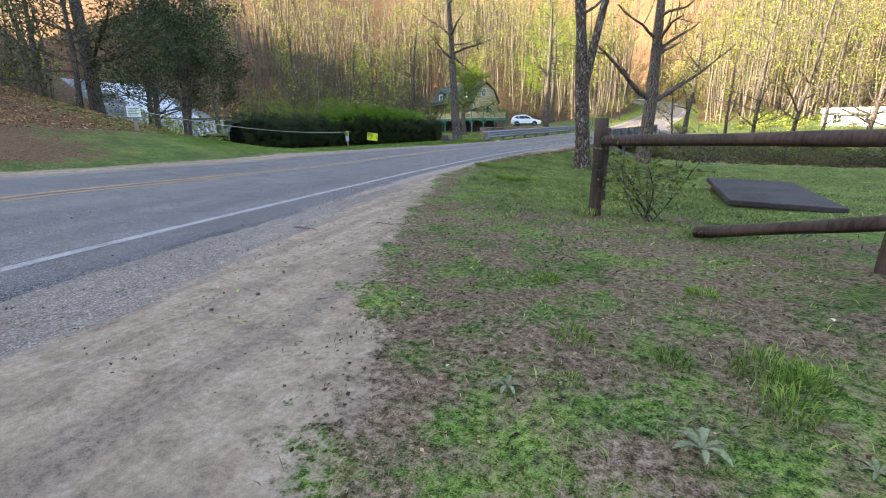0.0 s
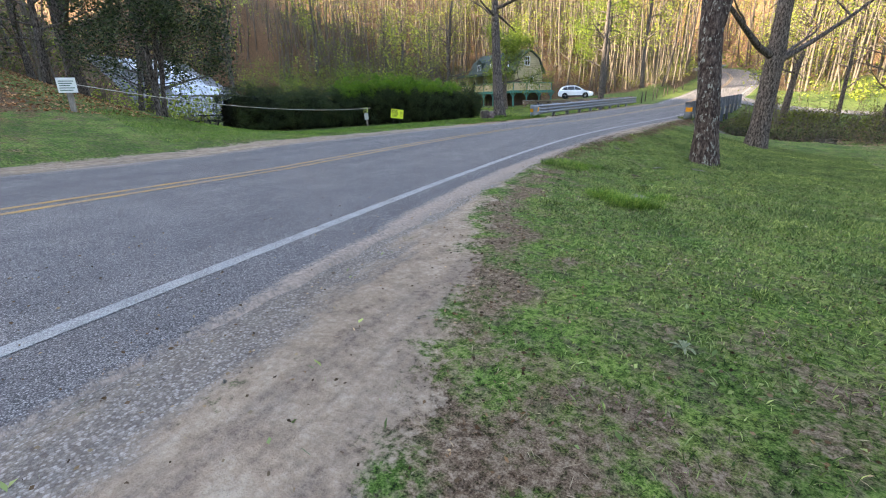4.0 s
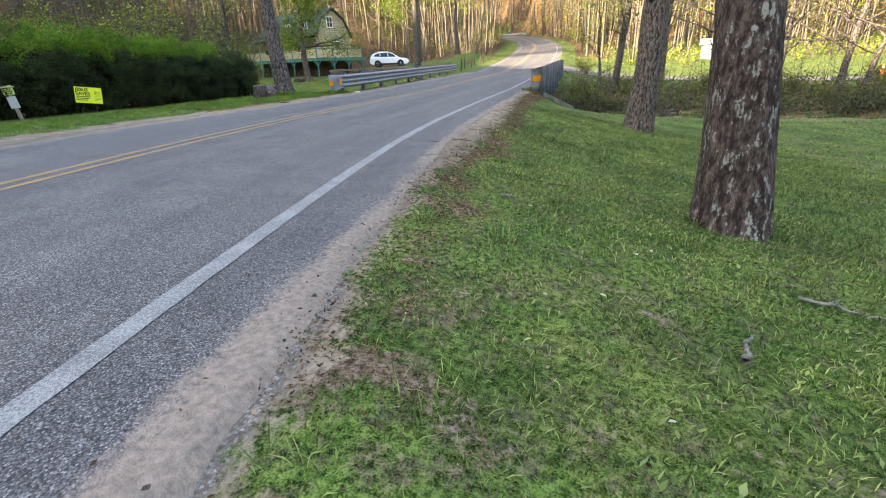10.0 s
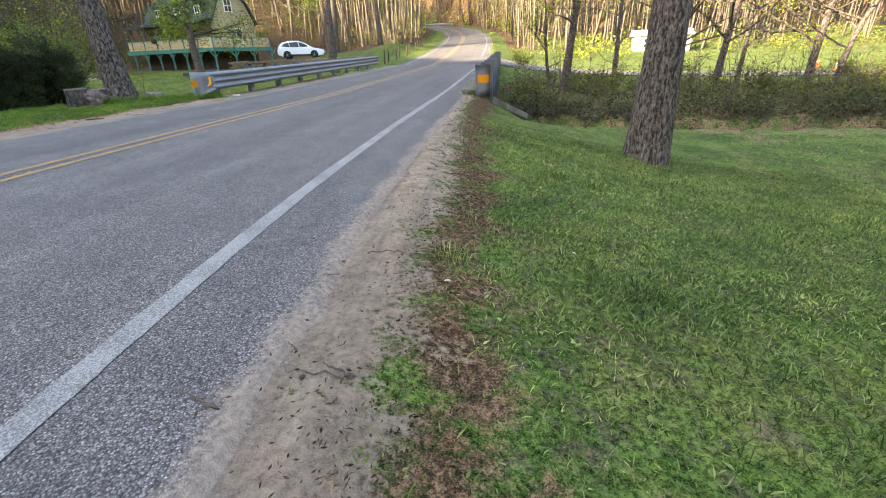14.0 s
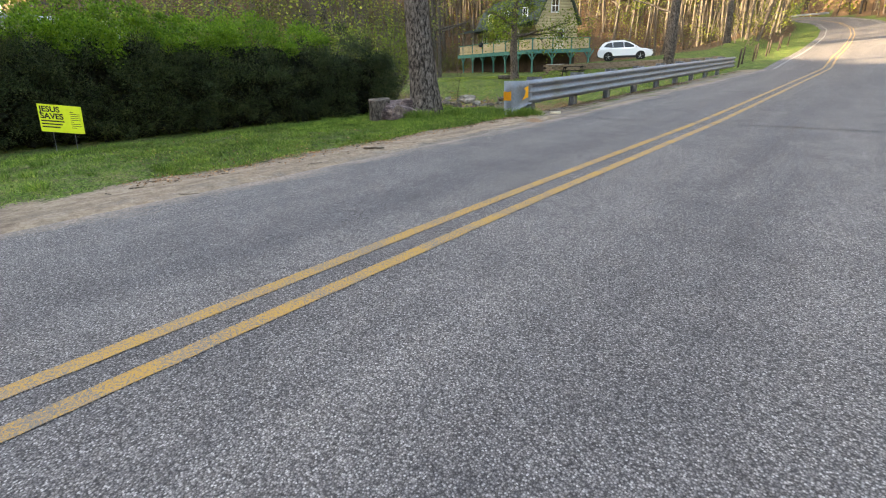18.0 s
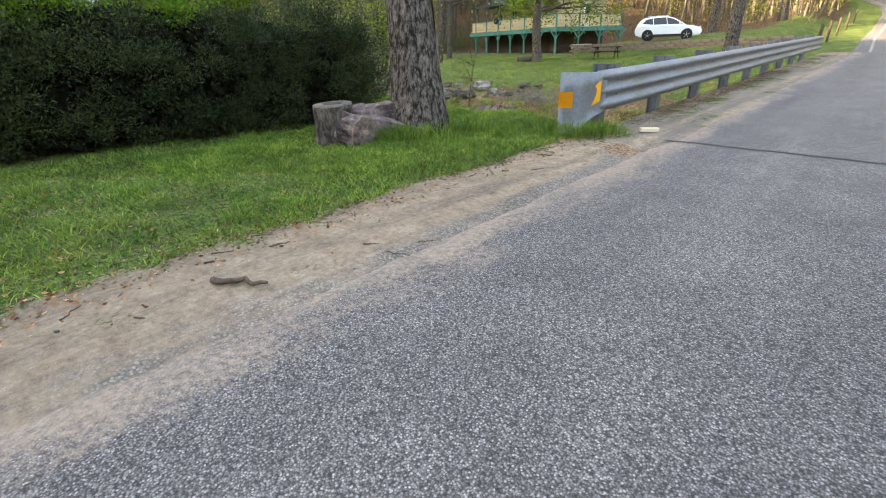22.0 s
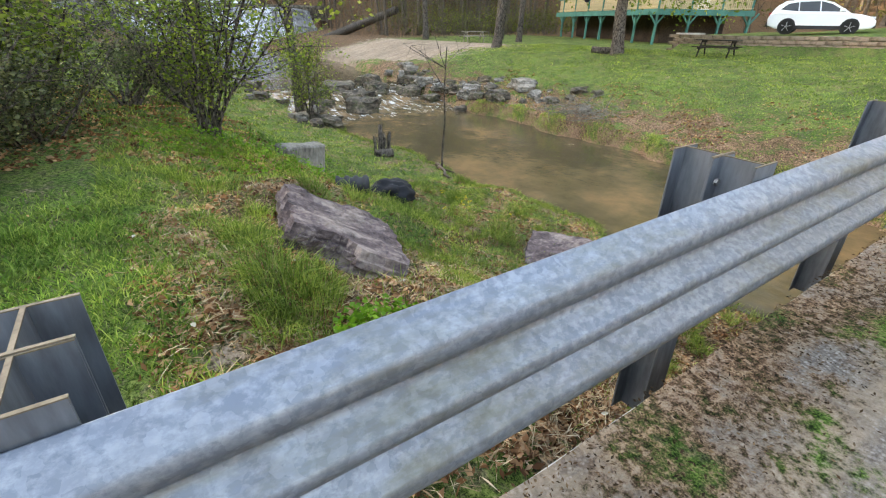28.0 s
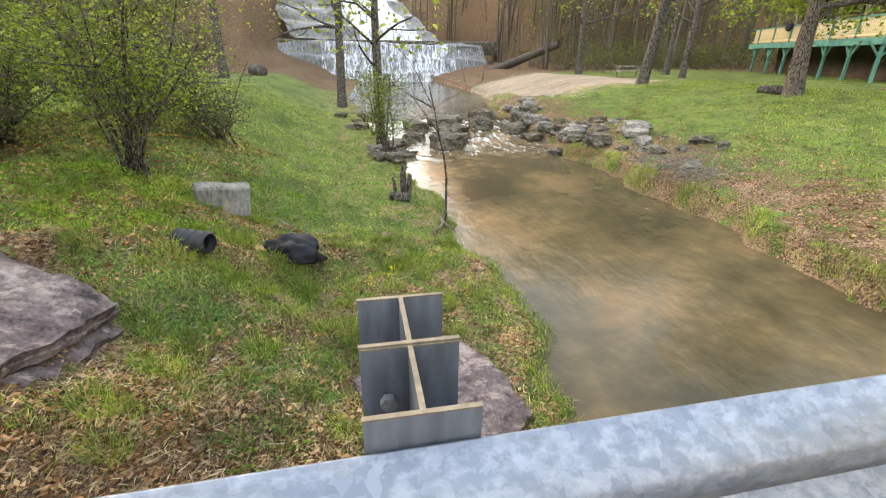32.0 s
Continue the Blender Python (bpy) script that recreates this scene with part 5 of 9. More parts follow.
# ---- woods on the slopes ----
def woods(name, seed, spots, label, leafiness, bark_mat, hmin=13, hmax=25):
    gen = np.random.default_rng(seed)
    paths, leaves, under = [], [], []
    for x, y in spots:
        h, r = gen.uniform(hmin, hmax), gen.uniform(0.09, 0.24)
        z = float(ground_z(x, y))
        lx, ly = gen.normal(size=2) * 0.045
        top = np.array([x + lx * h, y + ly * h, z + h])
        w = gen.normal(size=2) * 0.02 * h
        tr = [(x + lx * h * t + w[0] * math.sin(4 * t), y + ly * h * t + w[1] * math.sin(4 * t), z - 0.3 + h * t, r * (1 - 0.75 * t)) for t in (0, 0.12, 0.35, 0.6, 0.82, 1.0)]
        paths.append(tr)
        for _ in range(int(gen.integers(4, 9))):
            t = gen.uniform(0.25, 0.98)
            p = (x + lx * h * t, y + ly * h * t, z + h * t)
            az = gen.uniform(0, 2 * np.pi)
            b = limb(gen, p, (math.cos(az), math.sin(az), gen.uniform(0.3, 1.5)), gen.uniform(0.1, 0.3) * h * (1.2 - t), r * 0.34, 3, 0.0, 0.5, 0.3)
            paths.append(b)
            for q in b[1:]:
                if gen.uniform() < leafiness:
                    leaves.append(q[:3])
            b2 = limb(gen, b[2][:3], gen.normal(size=3) + np.array([0, 0, 0.6]), gen.uniform(0.6, 1.8), r * 0.15, 2)
            if gen.uniform() < 0.5:
                paths.append(b2)
    v, f = tube_arrays(paths, 3)
    tagged(link_mesh(name, raw_mesh(name, v, f), bark_mat), label, "woods", kind="stuff")
    return np.array(leaves), gen


def scatter(seed, n, ok, x0, x1, y0, y1):
    gen = np.random.default_rng(seed)
    out = []
    while len(out) < n:
        x, y = gen.uniform(x0, x1), gen.uniform(y0, y1)
        if ok(x, y):
            out.append((x, y))
    return out


_clear_road = lambda x, y: abs(x - float(EDGE(y)) + 3.5) > 7
_north = scatter(301, 680, lambda x, y: y > 47 + 0.02 * abs(x) and _clear_road(x, y) and not (-38 < x < -14 and y < 50), -75, 70, 47, 110)
_north += scatter(302, 330, lambda x, y: _clear_road(x, y), -120, 110, 100, 190)
_west = scatter(303, 480, lambda x, y: (x < -50 and not (-12 < y < 28 and x > -95)) or (y > 36 and x < -40), -120, -40, -60, 60)
_north += scatter(306, 110, lambda x, y: abs(x - float(EDGE(y)) + 3.5) > 8 and x > float(EDGE(y)), -10, 55, 84, 130)
_east = scatter(304, 220, lambda x, y: True, 62, 140, -40, 110)
_south = scatter(305, 60, lambda x, y: x + y > -112, -30, 90, -110, -75)
_north += scatter(308, 120, lambda x, y: abs(x - float(EDGE(y)) + 3.5) > 6.5, -10, 26, 90, 126)
_west += scatter(309, 60, lambda x, y: True, -72, -46, 25, 40)
_north += scatter(391, 330, lambda x, y: _clear_road(x, y) and not (-38 < x < -14 and y < 50) and (x < 9 or y > 56), -60, 60, 45, 80)
_west += scatter(392, 120, lambda x, y: y < -33 + (16 - x) * 0.44 - 9, -52, -23, -48, -10)
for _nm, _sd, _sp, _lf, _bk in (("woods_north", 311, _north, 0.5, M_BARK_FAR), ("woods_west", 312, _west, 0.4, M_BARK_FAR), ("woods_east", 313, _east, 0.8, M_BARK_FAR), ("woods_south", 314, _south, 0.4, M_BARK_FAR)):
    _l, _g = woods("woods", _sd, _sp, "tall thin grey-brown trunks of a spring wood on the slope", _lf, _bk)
    _v, _f = leaf_arrays(leaf_cloud(_g, _l, 11, 0.6), 0.15, _g)
    tagged(link_mesh("foliage", raw_mesh("foliage", _v, _f), M_LEAF_SPRING), "sparse yellow-green new leaves among the trunks", "foliage", kind="stuff")


def understory(name, seed, n, ok, x0, x1, y0, y1, material, label, size=0.2, hmax=2.2, per=34):
    gen = np.random.default_rng(seed)
    pts = scatter(seed + 1, n, ok, x0, x1, y0, y1)
    C, S = [], []
    for x, y in pts:
        h = gen.uniform(0.6, hmax)
        z = float(ground_z(x, y))
        for _ in range(4):
            az = gen.uniform(0, 2 * np.pi)
            S.append(limb(gen, (x, y, z - 0.1), (math.cos(az) * 0.6, math.sin(az) * 0.6, 1), h, 0.02, 3))
        C.append(np.array([x, y, z + h * 0.6]) + gen.normal(size=(per, 3)) * np.array([h * 0.42, h * 0.42, h * 0.3]))
    c = np.concatenate(C)
    v, f = leaf_arrays(c, size, gen)
    tagged(link_mesh(name, raw_mesh(name, v, f), material), label, "undergrowth", kind="stuff")
    v, f = tube_arrays(S, 3)
    tagged(link_mesh("stalks", raw_mesh("stalks", v, f), M_BARK_FAR), "thin brown stalks of the undergrowth", "undergrowth", kind="stuff")


understory("undergrowth", 321, 420, lambda x, y: _clear_road(x, y) and not (-38 < x < -8 and y < 47), -70, 60, 44, 85, M_LEAF_OLIVE, "olive-green undergrowth on the wooded slope", 0.12, 2.2, 60)
understory("undergrowth", 322, 330, lambda x, y: x < -46 and not (-10 < y < 27), -75, -40, -55, 50, M_LEAF_OLIVE, "olive-green undergrowth on the wooded slope")
understory("undergrowth", 323, 120, lambda x, y: True, -48, -12, -20, -8, M_LEAF_SPRING, "fresh green undergrowth behind the hedge", 0.11, 2.4, 60)
understory("undergrowth", 324, 34, lambda x, y: abs(x - 30) > 6 or y > 42, 12, 60, 36, 60, M_LEAF_SPRING, "sunlit yellow-green shrubs beyond the side road", 0.18, 2.6, 60)


# ---- thin brush on the slopes ----
def thicket(seed, spots, hmin, hmax, material, label):
    gen = np.random.default_rng(seed)
    paths = []
    for x, y in spots:
        h = gen.uniform(hmin, hmax)
        st = limb(gen, (x, y, float(ground_z(x, y)) - 0.1), (gen.normal() * 0.15, gen.normal() * 0.15, 1), h, 0.012 + 0.006 * h, 4, 0, 0.3, 0.3)
        paths.append(st)
        for _ in range(5):
            p = st[int(gen.integers(1, 5))]
            paths.append(limb(gen, p[:3], (gen.normal(), gen.normal(), gen.uniform(0.2, 1.2)), h * gen.uniform(0.2, 0.5), 0.008 + 0.002 * h, 2, 0, 0.6, 0.4))
    v, f = tube_arrays(paths, 3)
    return tagged(link_mesh("brush", raw_mesh("brush", v, f), material), label, "brush", kind="stuff")


thicket(351, scatter(352, 560, lambda x, y: _clear_road(x, y) and not (-40 < x < -13 and y < 44), -60, 5, 37.5, 75), 1.5, 6, M_BARK_FAR, "bare grey saplings and brush on the wooded slope")
thicket(353, scatter(354, 300, lambda x, y: _clear_road(x, y), -30, 60, 70, 125), 2, 7, M_BARK_FAR, "bare grey saplings and brush on the wooded slope")
thicket(355, scatter(356, 300, lambda x, y: not (-14 < y < 30 and x > -60), -85, -38, -45, 45), 1.5, 6, M_BARK_FAR, "bare grey saplings and brush on the wooded slope")
thicket(357, scatter(358, 480, lambda x, y: y - float(creek_mid(x)) - float(creek_half(x)) > 0.3, 9.5, 44, 4, 10), 0.6, 2.2, M_BARK_FAR, "tangled grey brush along the downstream bank")
_down = lambda x, y: y - float(creek_mid(x)) - float(creek_half(x))
understory("undergrowth", 398, 300, lambda x, y: -0.1 < _down(x, y) < 1.3, 9.4, 44, 3, 11, M_LEAF_DUSK, "dull brown-green brush and roots at the foot of the downstream bank", 0.06, 0.95, 80)
understory("undergrowth", 399, 230, lambda x, y: 1.3 < _down(x, y) < 6.5, 9.8, 46, 4, 18, M_LEAF_OLIVE, "olive weeds and brush on the downstream bank", 0.07, 1.0, 70)
understory("undergrowth", 395, 190, lambda x, y: abs(x - float(EDGE(y)) + 3.5) > 7, -14, 32, 78, 124, M_LEAF_SPRING, "yellow-green spring undergrowth at the road's bend", 0.26, 6.0, 46)
thicket(359, scatter(360, 260, lambda x, y: True, -66, -44, 23.5, 40), 1.5, 5, M_BARK_FAR, "bare brush beside the waterfall")
thicket(361, scatter(362, 220, lambda x, y: True, -68, -44, -32, -9), 1.5, 5, M_BARK_FAR, "bare brush beside the waterfall")
understory("undergrowth", 396, 240, lambda x, y: True, -64, -37, 26, 48, M_LEAF_OLIVE, "olive-green undergrowth on the slope by the beach", 0.10, 3.4, 70)
understory("undergrowth", 397, 300, lambda x, y: _clear_road(x, y) and not (-38 < x < -8 and y < 47) and (x < 6 or y > 78), -30, 60, 46, 110, M_LEAF_SPRING, "yellow-green spring shrubs among the sunlit trunks", 0.11, 5.0, 70)
understory("undergrowth", 363, 120, lambda x, y: True, -70, -48, -32, -9, M_LEAF_OLIVE, "olive-green undergrowth beside the waterfall", 0.16, 2.4, 40)


# ---- house with the deck ----
M_LOG = simple("yellow_log_siding", (0.44, 0.37, 0.235), 0.7, 0, 0.18, 3, 0.2)
M_ROOF = simple("dark_green_shingle", (0.045, 0.060, 0.052), 0.9, 0, 0.3, 5, 0.4)
M_TEAL = simple("teal_painted_wood", (0.055, 0.19, 0.155), 0.6, 0, 0.25, 6, 0.2)
M_BUFF = simple("buff_deck_boards", (0.55, 0.44, 0.27), 0.75, 0, 0.2, 6, 0.2)
M_TRIM = simple("white_trim", (0.75, 0.76, 0.76), 0.5, 0, 0.06, 6, 0.05)
# dark brown put in for the shade under the deck
M_SHADE = simple("under_deck_shade", (0.07, 0.05, 0.04), 0.95, 0, 0.4, 3, 0.4)
M_RED = simple("faded_red_cloth", (0.35, 0.06, 0.05), 0.8)


def _glass(nt, p):
    p.inputs["Base Color"].default_value = (0.02, 0.025, 0.03, 1)
    p.inputs["Roughness"].default_value = 0.04
    p.inputs["Specular IOR Level"].default_value = 0.8


M_GLASS = mat("dark_window_glass", _glass)


def window(parent, o, u, n, w, h, frame=0.09):
    """o: middle; u: along the wall; n: out of it."""
    o, u, n = Vector(o), Vector(u).normalized(), Vector(n).normalized()
    m = Matrix.Translation(o) @ Matrix((u, n, Vector((0, 0, 1)))).transposed().to_4x4()
    win = part("window", boxed(-w / 2, w / 2, 0.0, 0.05, -h / 2, h / 2, 0.01), M_GLASS, parent)
    win.matrix_local = m
    bm = bmesh.new()
    for a in ((-w / 2 - frame, -w / 2, 0, 0.09, -h / 2 - frame, h / 2 + frame), (w / 2, w / 2 + frame, 0, 0.09, -h / 2 - frame, h / 2 + frame),
              (-w / 2, w / 2, 0, 0.09, h / 2, h / 2 + frame), (-w / 2, w / 2, 0, 0.09, -h / 2 - frame, -h / 2),
              (-w / 2, w / 2, 0.052, 0.08, -0.03, 0.03), (-0.025, 0.025, 0.052, 0.078, -h / 2, h / 2)):
        box(bm, *a)
    part("window_frame", bm, M_TRIM, win, "white window frame with bars")
    return win


def build_house():
    ca, sa = -0.927, 0.375                                # along the long porch side
    m = Matrix(((ca, 0.375, 0, -20.4), (sa, 0.927, 0, 31.4), (0, 0, 1, 0.9), (0, 0, 0, 1)))
    h = thing("house", m, "log house with green gambrel roof, dormers and a raised deck", "house")
    L, D, FL = 16.0, 7.6, 1.55                            # deck length, depth and floor over the thing's base
    part("deck_floor", boxed(0, L, 0, D, FL - 0.12, FL, 0.01), M_BUFF, h)
    for a in ((0, L, -0.06, -0.003, FL - 0.34, FL + 0.02), (-0.06, -0.003, -0.06, D, FL - 0.34, FL + 0.02)):
        part("deck_fascia", boxed(*a), M_TEAL, h, "teal painted deck edge board")
    posts = [(k * 2.45 + 0.1, 0.1) for k in range(7)] + [(0.1, 2.6), (0.1, 5.0), (0.1, 7.4)]
    for x, y in posts:
        g = -0.9 + (0.25 if y > 3 else 0) - 0.2
        p = part("deck_post", boxed(x - 0.07, x + 0.07, y - 0.07, y + 0.07, g, FL - 0.13), M_TEAL, h)
        for s in (-1, 1):
            d = Vector((s, 0, 0)) if y < 0.2 and x > 0.2 else Vector((0, s, 0))
            part("brace", beamed(Vector((x, y, FL - 0.95)), Vector((x, y, FL - 0.15)) + d * 0.68, 0.09), M_TEAL, p)
        part("rail_post", boxed(x - 0.05, x + 0.05, y - 0.05, y + 0.05, FL, FL + 1.08), M_TEAL, h)
    for z in (FL + 0.12, FL + 1.02):
        part("deck_rail", boxed(0.15, L - 0.1, 0.06, 0.12, z, z + 0.07), M_TEAL if z > FL + 0.5 else M_BUFF, h)
        part("deck_rail", boxed(0.06, 0.12, 0.15, D - 0.1, z, z + 0.07), M_TEAL if z > FL + 0.5 else M_BUFF, h)
    bx = [x for x in np.arange(0.3, L - 0.2, 0.16)]
    me = None
    for x in bx:
        if me is None:
            o = part("baluster", boxed(-0.045, 0.045, -0.015, 0.015, FL + 0.05, FL + 1.02), M_BUFF, h)
            me = o.data
        else:
            o = new("baluster", me)
            o.parent = h
        o.location = (x, 0.14, 0)
    for y in np.arange(0.3, D - 0.2, 0.16):
        o = new("baluster", me)
        o.parent = h
        o.matrix_local = Matrix.Translation((0.14, y, 0)) @ Matrix.Rotation(radians(90), 4, "Z")
    part("under_deck_wall", boxed(2.2, L - 0.5, 2.0, D - 0.3, -1.2, FL - 0.13), M_SHADE, h, "dark wall coloured as the shade under the deck")
    # body: logs stacked as rounded courses
    x0, x1, y0, y1, wall_top = 2.2, 14.2, 2.0, 7.4, FL + 2.5
    part("wall", boxed(x0 + 0.06, x1 - 0.06, y0 + 0.06, y1 - 0.06, FL, wall_top), M_LOG, h)
    apex, knee = FL + 5.7, FL + 4.6
    for k in range(22):
        z = FL + 0.14 + k * 0.27
        if z > apex - 0.2:
            break
        if z < wall_top:
            ya, yb = y0, y1
        elif z < knee:
            f = (z - wall_top) / (knee - wall_top)
            ya, yb = y0 + 1.0 * f, y1 - 1.0 * f
        else:
            f = (z - knee) / (apex - knee)
            ya, yb = y0 + 1.0 + 1.7 * f, y1 - 1.0 - 1.7 * f
        bm = bmesh.new()
        bmesh.ops.create_cone(bm, cap_ends=True, segments=8, radius1=0.135, radius2=0.135, depth=yb - ya, matrix=Matrix.Translation((x0 + 0.02, (ya + yb) / 2, z)) @ Matrix.Rotation(radians(90), 4, "X"))
        part("log", bm, M_LOG, h)
        if z < wall_top:
            bm = bmesh.new()
            bmesh.ops.create_cone(bm, cap_ends=True, segments=8, radius1=0.135, radius2=0.135, depth=x1 - x0, matrix=Matrix.Translation(((x0 + x1) / 2, y0 + 0.02, z)) @ Matrix.Rotation(radians(90), 4, "Y"))
            part("log", bm, M_LOG, h)
    # gambrel roof
    prof = [(y0 - 0.25, wall_top - 0.1), (y0 + 1.0, knee), ((y0 + y1) / 2, apex), (y1 - 1.0, knee), (y1 + 0.25, wall_top - 0.1)]
    bm = bmesh.new()
    A = [bm.verts.new((x0 - 0.35, y, z)) for y, z in prof]
    B = [bm.verts.new((x1 + 0.35, y, z)) for y, z in prof]
    for k in range(4):
        bm.faces.new((A[k], A[k + 1], B[k + 1], B[k]))
    bmesh.ops.recalc_face_normals(bm, faces=bm.faces)
    bmesh.ops.solidify(bm, geom=bm.faces[:], thickness=-0.16)
    roof = part("roof", bm, M_ROOF, h, "dark green shingle roof")
    bm = bmesh.new()
    g = [bm.verts.new((x0 - 0.05, y, z)) for y, z in [(y0, wall_top - 0.1), (y0 + 1.0, knee - 0.1), ((y0 + y1) / 2, apex - 0.15), (y1 - 1.0, knee - 0.1), (y1, wall_top - 0.1)]]
    bm.faces.new(g)
    bmesh.ops.solidify(bm, geom=bm.faces[:], thickness=0.1)
    part("gable_wall", bm, M_LOG, h)
    # porch roof
    bm = bmesh.new()
    q = [bm.verts.new(v) for v in ((x0 - 0.3, -0.5, FL + 2.35), (L + 0.2, -0.5, FL + 2.35), (L + 0.2, y0 + 0.1, FL + 3.0), (x0 - 0.3, y0 + 0.1, FL + 3.0))]
    bm.faces.new(q)
    bmesh.ops.solidify(bm, geom=bm.faces[:], thickness=-0.12)
    part("porch_roof", bm, M_ROOF, h, "dark green porch roof")
    for k in range(1, 7):
        x = k * 2.45 + 0.1
        p = part("porch_post", boxed(x - 0.06, x + 0.06, 0.16, 0.28, FL, FL + 2.32), M_WOOD_GREY, h, "rough branched log post")
        for s in (-1, 1):
            part("brace", beamed((x, 0.22, FL + 1.6), (x + s * 0.5, 0.22, FL + 2.3), 0.07), M_WOOD_GREY, p)
    # dormers
    for x in (4.4, 8.0, 11.6):
        d = part("dormer", boxed(x - 0.75, x + 0.75, y0 + 0.2, y0 + 2.0, knee - 2.0, knee - 0.1), M_ROOF, h, "green dormer with a white window")
        bm = bmesh.new()
        a = [bm.verts.new(v) for v in ((x - 0.95, y0 + 0.05, knee - 0.12), (x, y0 + 0.05, knee + 0.5), (x + 0.95, y0 + 0.05, knee - 0.12))]
        b = [bm.verts.new(v) for v in ((x - 0.95, y0 + 2.6, knee - 0.12), (x, y0 + 2.6, knee + 0.5), (x + 0.95, y0 + 2.6, knee - 0.12))]
        bm.faces.new(a), bm.faces.new(b[::-1])
        for i, j in ((0, 1), (1, 2), (2, 0)):
            bm.faces.new((a[i], a[j], b[j], b[i]))
        bmesh.ops.recalc_face_normals(bm, faces=bm.faces)
        part("dormer_roof", bm, M_ROOF, d)
        window(d, (x, y0 + 0.2, knee - 1.0), (1, 0, 0), (0, -1, 0), 0.75, 1.25)
    window(h, (x0 - 0.12, 4.2, FL + 4.2), (0, 1, 0), (-1, 0, 0), 0.8, 1.1)
    door = part("door", boxed(x0 - 0.2, x0 - 0.12, 4.6, 5.5, FL + 0.02, FL + 2.05, 0.01), M_TRIM, h, "white glazed door")
    part("pane", boxed(x0 - 0.225, x0 - 0.201, 4.75, 5.35, FL + 0.9, FL + 1.9), M_GLASS, door)
    for x in (5.5, 9.5, 12.3):
        window(h, (x, y0 - 0.12, FL + 1.4), (1, 0, 0), (0, -1, 0), 0.9, 1.0)
    bm = bmesh.new()
    bmesh.ops.create_uvsphere(bm, u_segments=14, v_segments=8, radius=0.5)
    bmesh.ops.scale(bm, vec=(0.9, 0.35, 0.6), verts=bm.verts)
    bmesh.ops.translate(bm, vec=(10.2, 0.02, FL + 1.0), verts=bm.verts)
    part("draped_cloth", bm, simple("navy_cloth", (0.02, 0.022, 0.04), 0.9), h, "dark blue cloth hung over the rail", True)
    for k in range(5):                                     # steps under the deck's corner
        part("step", boxed(-1.1 - 0.34 * k, -0.75 - 0.34 * k, 1.2, 3.2, 0.15 - 0.19 * k - 0.4, 0.15 - 0.19 * k, 0.02), M_CONCRETE, h)
    return h


build_house()

# ---- retaining wall of split blocks ----
M_BLOCKS = simple("tan_split_block", (0.20, 0.15, 0.112), 0.95, 0, 0.45, 7, 0.6)


def block_wall(x0, x1, y, rows):
    w = thing("retaining_wall", Matrix.Translation((x0, y, 0)), "low retaining wall of brown split-face blocks below the car", "wall", kind="structure")
    bl, bh = 0.62, 0.185
    meshes = []
    for v in range(4):
        r = random.Random(v)
        bm = boxed(-bl / 2 + 0.006, bl / 2 - 0.006, -0.16, 0.14, 0.006, bh - 0.006, 0.018)
        for q in bm.verts:
            if q.co.y < 0:
                q.co.y += r.uniform(-0.025, 0.025)
        me = bpy.data.meshes.new("block")
        bm.to_mesh(me)
        bm.free()
        me.materials.append(M_BLOCKS)
        meshes.append(me)
    n = int((x1 - x0) / bl)
    r = random.Random(3)
    for row in range(rows):
        for k in range(n):
            x = x0 + (k + 0.5 * (row % 2)) * bl
            o = new("block", meshes[r.randrange(4)])
            o.parent = w
            g = float(ground_z(x, y - 0.6))
            o.location = (x - x0, 0, g - 0.06 + row * bh)
    return w


block_wall(-16.6, -2.0, 27.9, 5)

# ---- parked car ----
M_CARPAINT = simple("white_car_paint", (0.80, 0.81, 0.82), 0.22, 0, 0.02, 2, 0.0)
M_CARDARK = simple("dark_car_paint", (0.015, 0.018, 0.028), 0.2, 0, 0.1, 2, 0.0)
M_TYRE = simple("tyre_rubber", (0.02, 0.02, 0.02), 0.85, 0, 0.3, 20)
M_RIM = simple("alloy_rim", (0.55, 0.56, 0.58), 0.3, 0.8, 0.1, 10)
M_PLASTIC = simple("black_plastic", (0.03, 0.03, 0.032), 0.6, 0, 0.2, 10)
M_LAMPRED = simple("red_tail_lamp", (0.45, 0.02, 0.02), 0.15, 0, 0.1, 10, 0)
M_LAMPCLEAR = simple("clear_head_lamp", (0.7, 0.72, 0.75), 0.1, 0.3, 0.1, 10, 0)


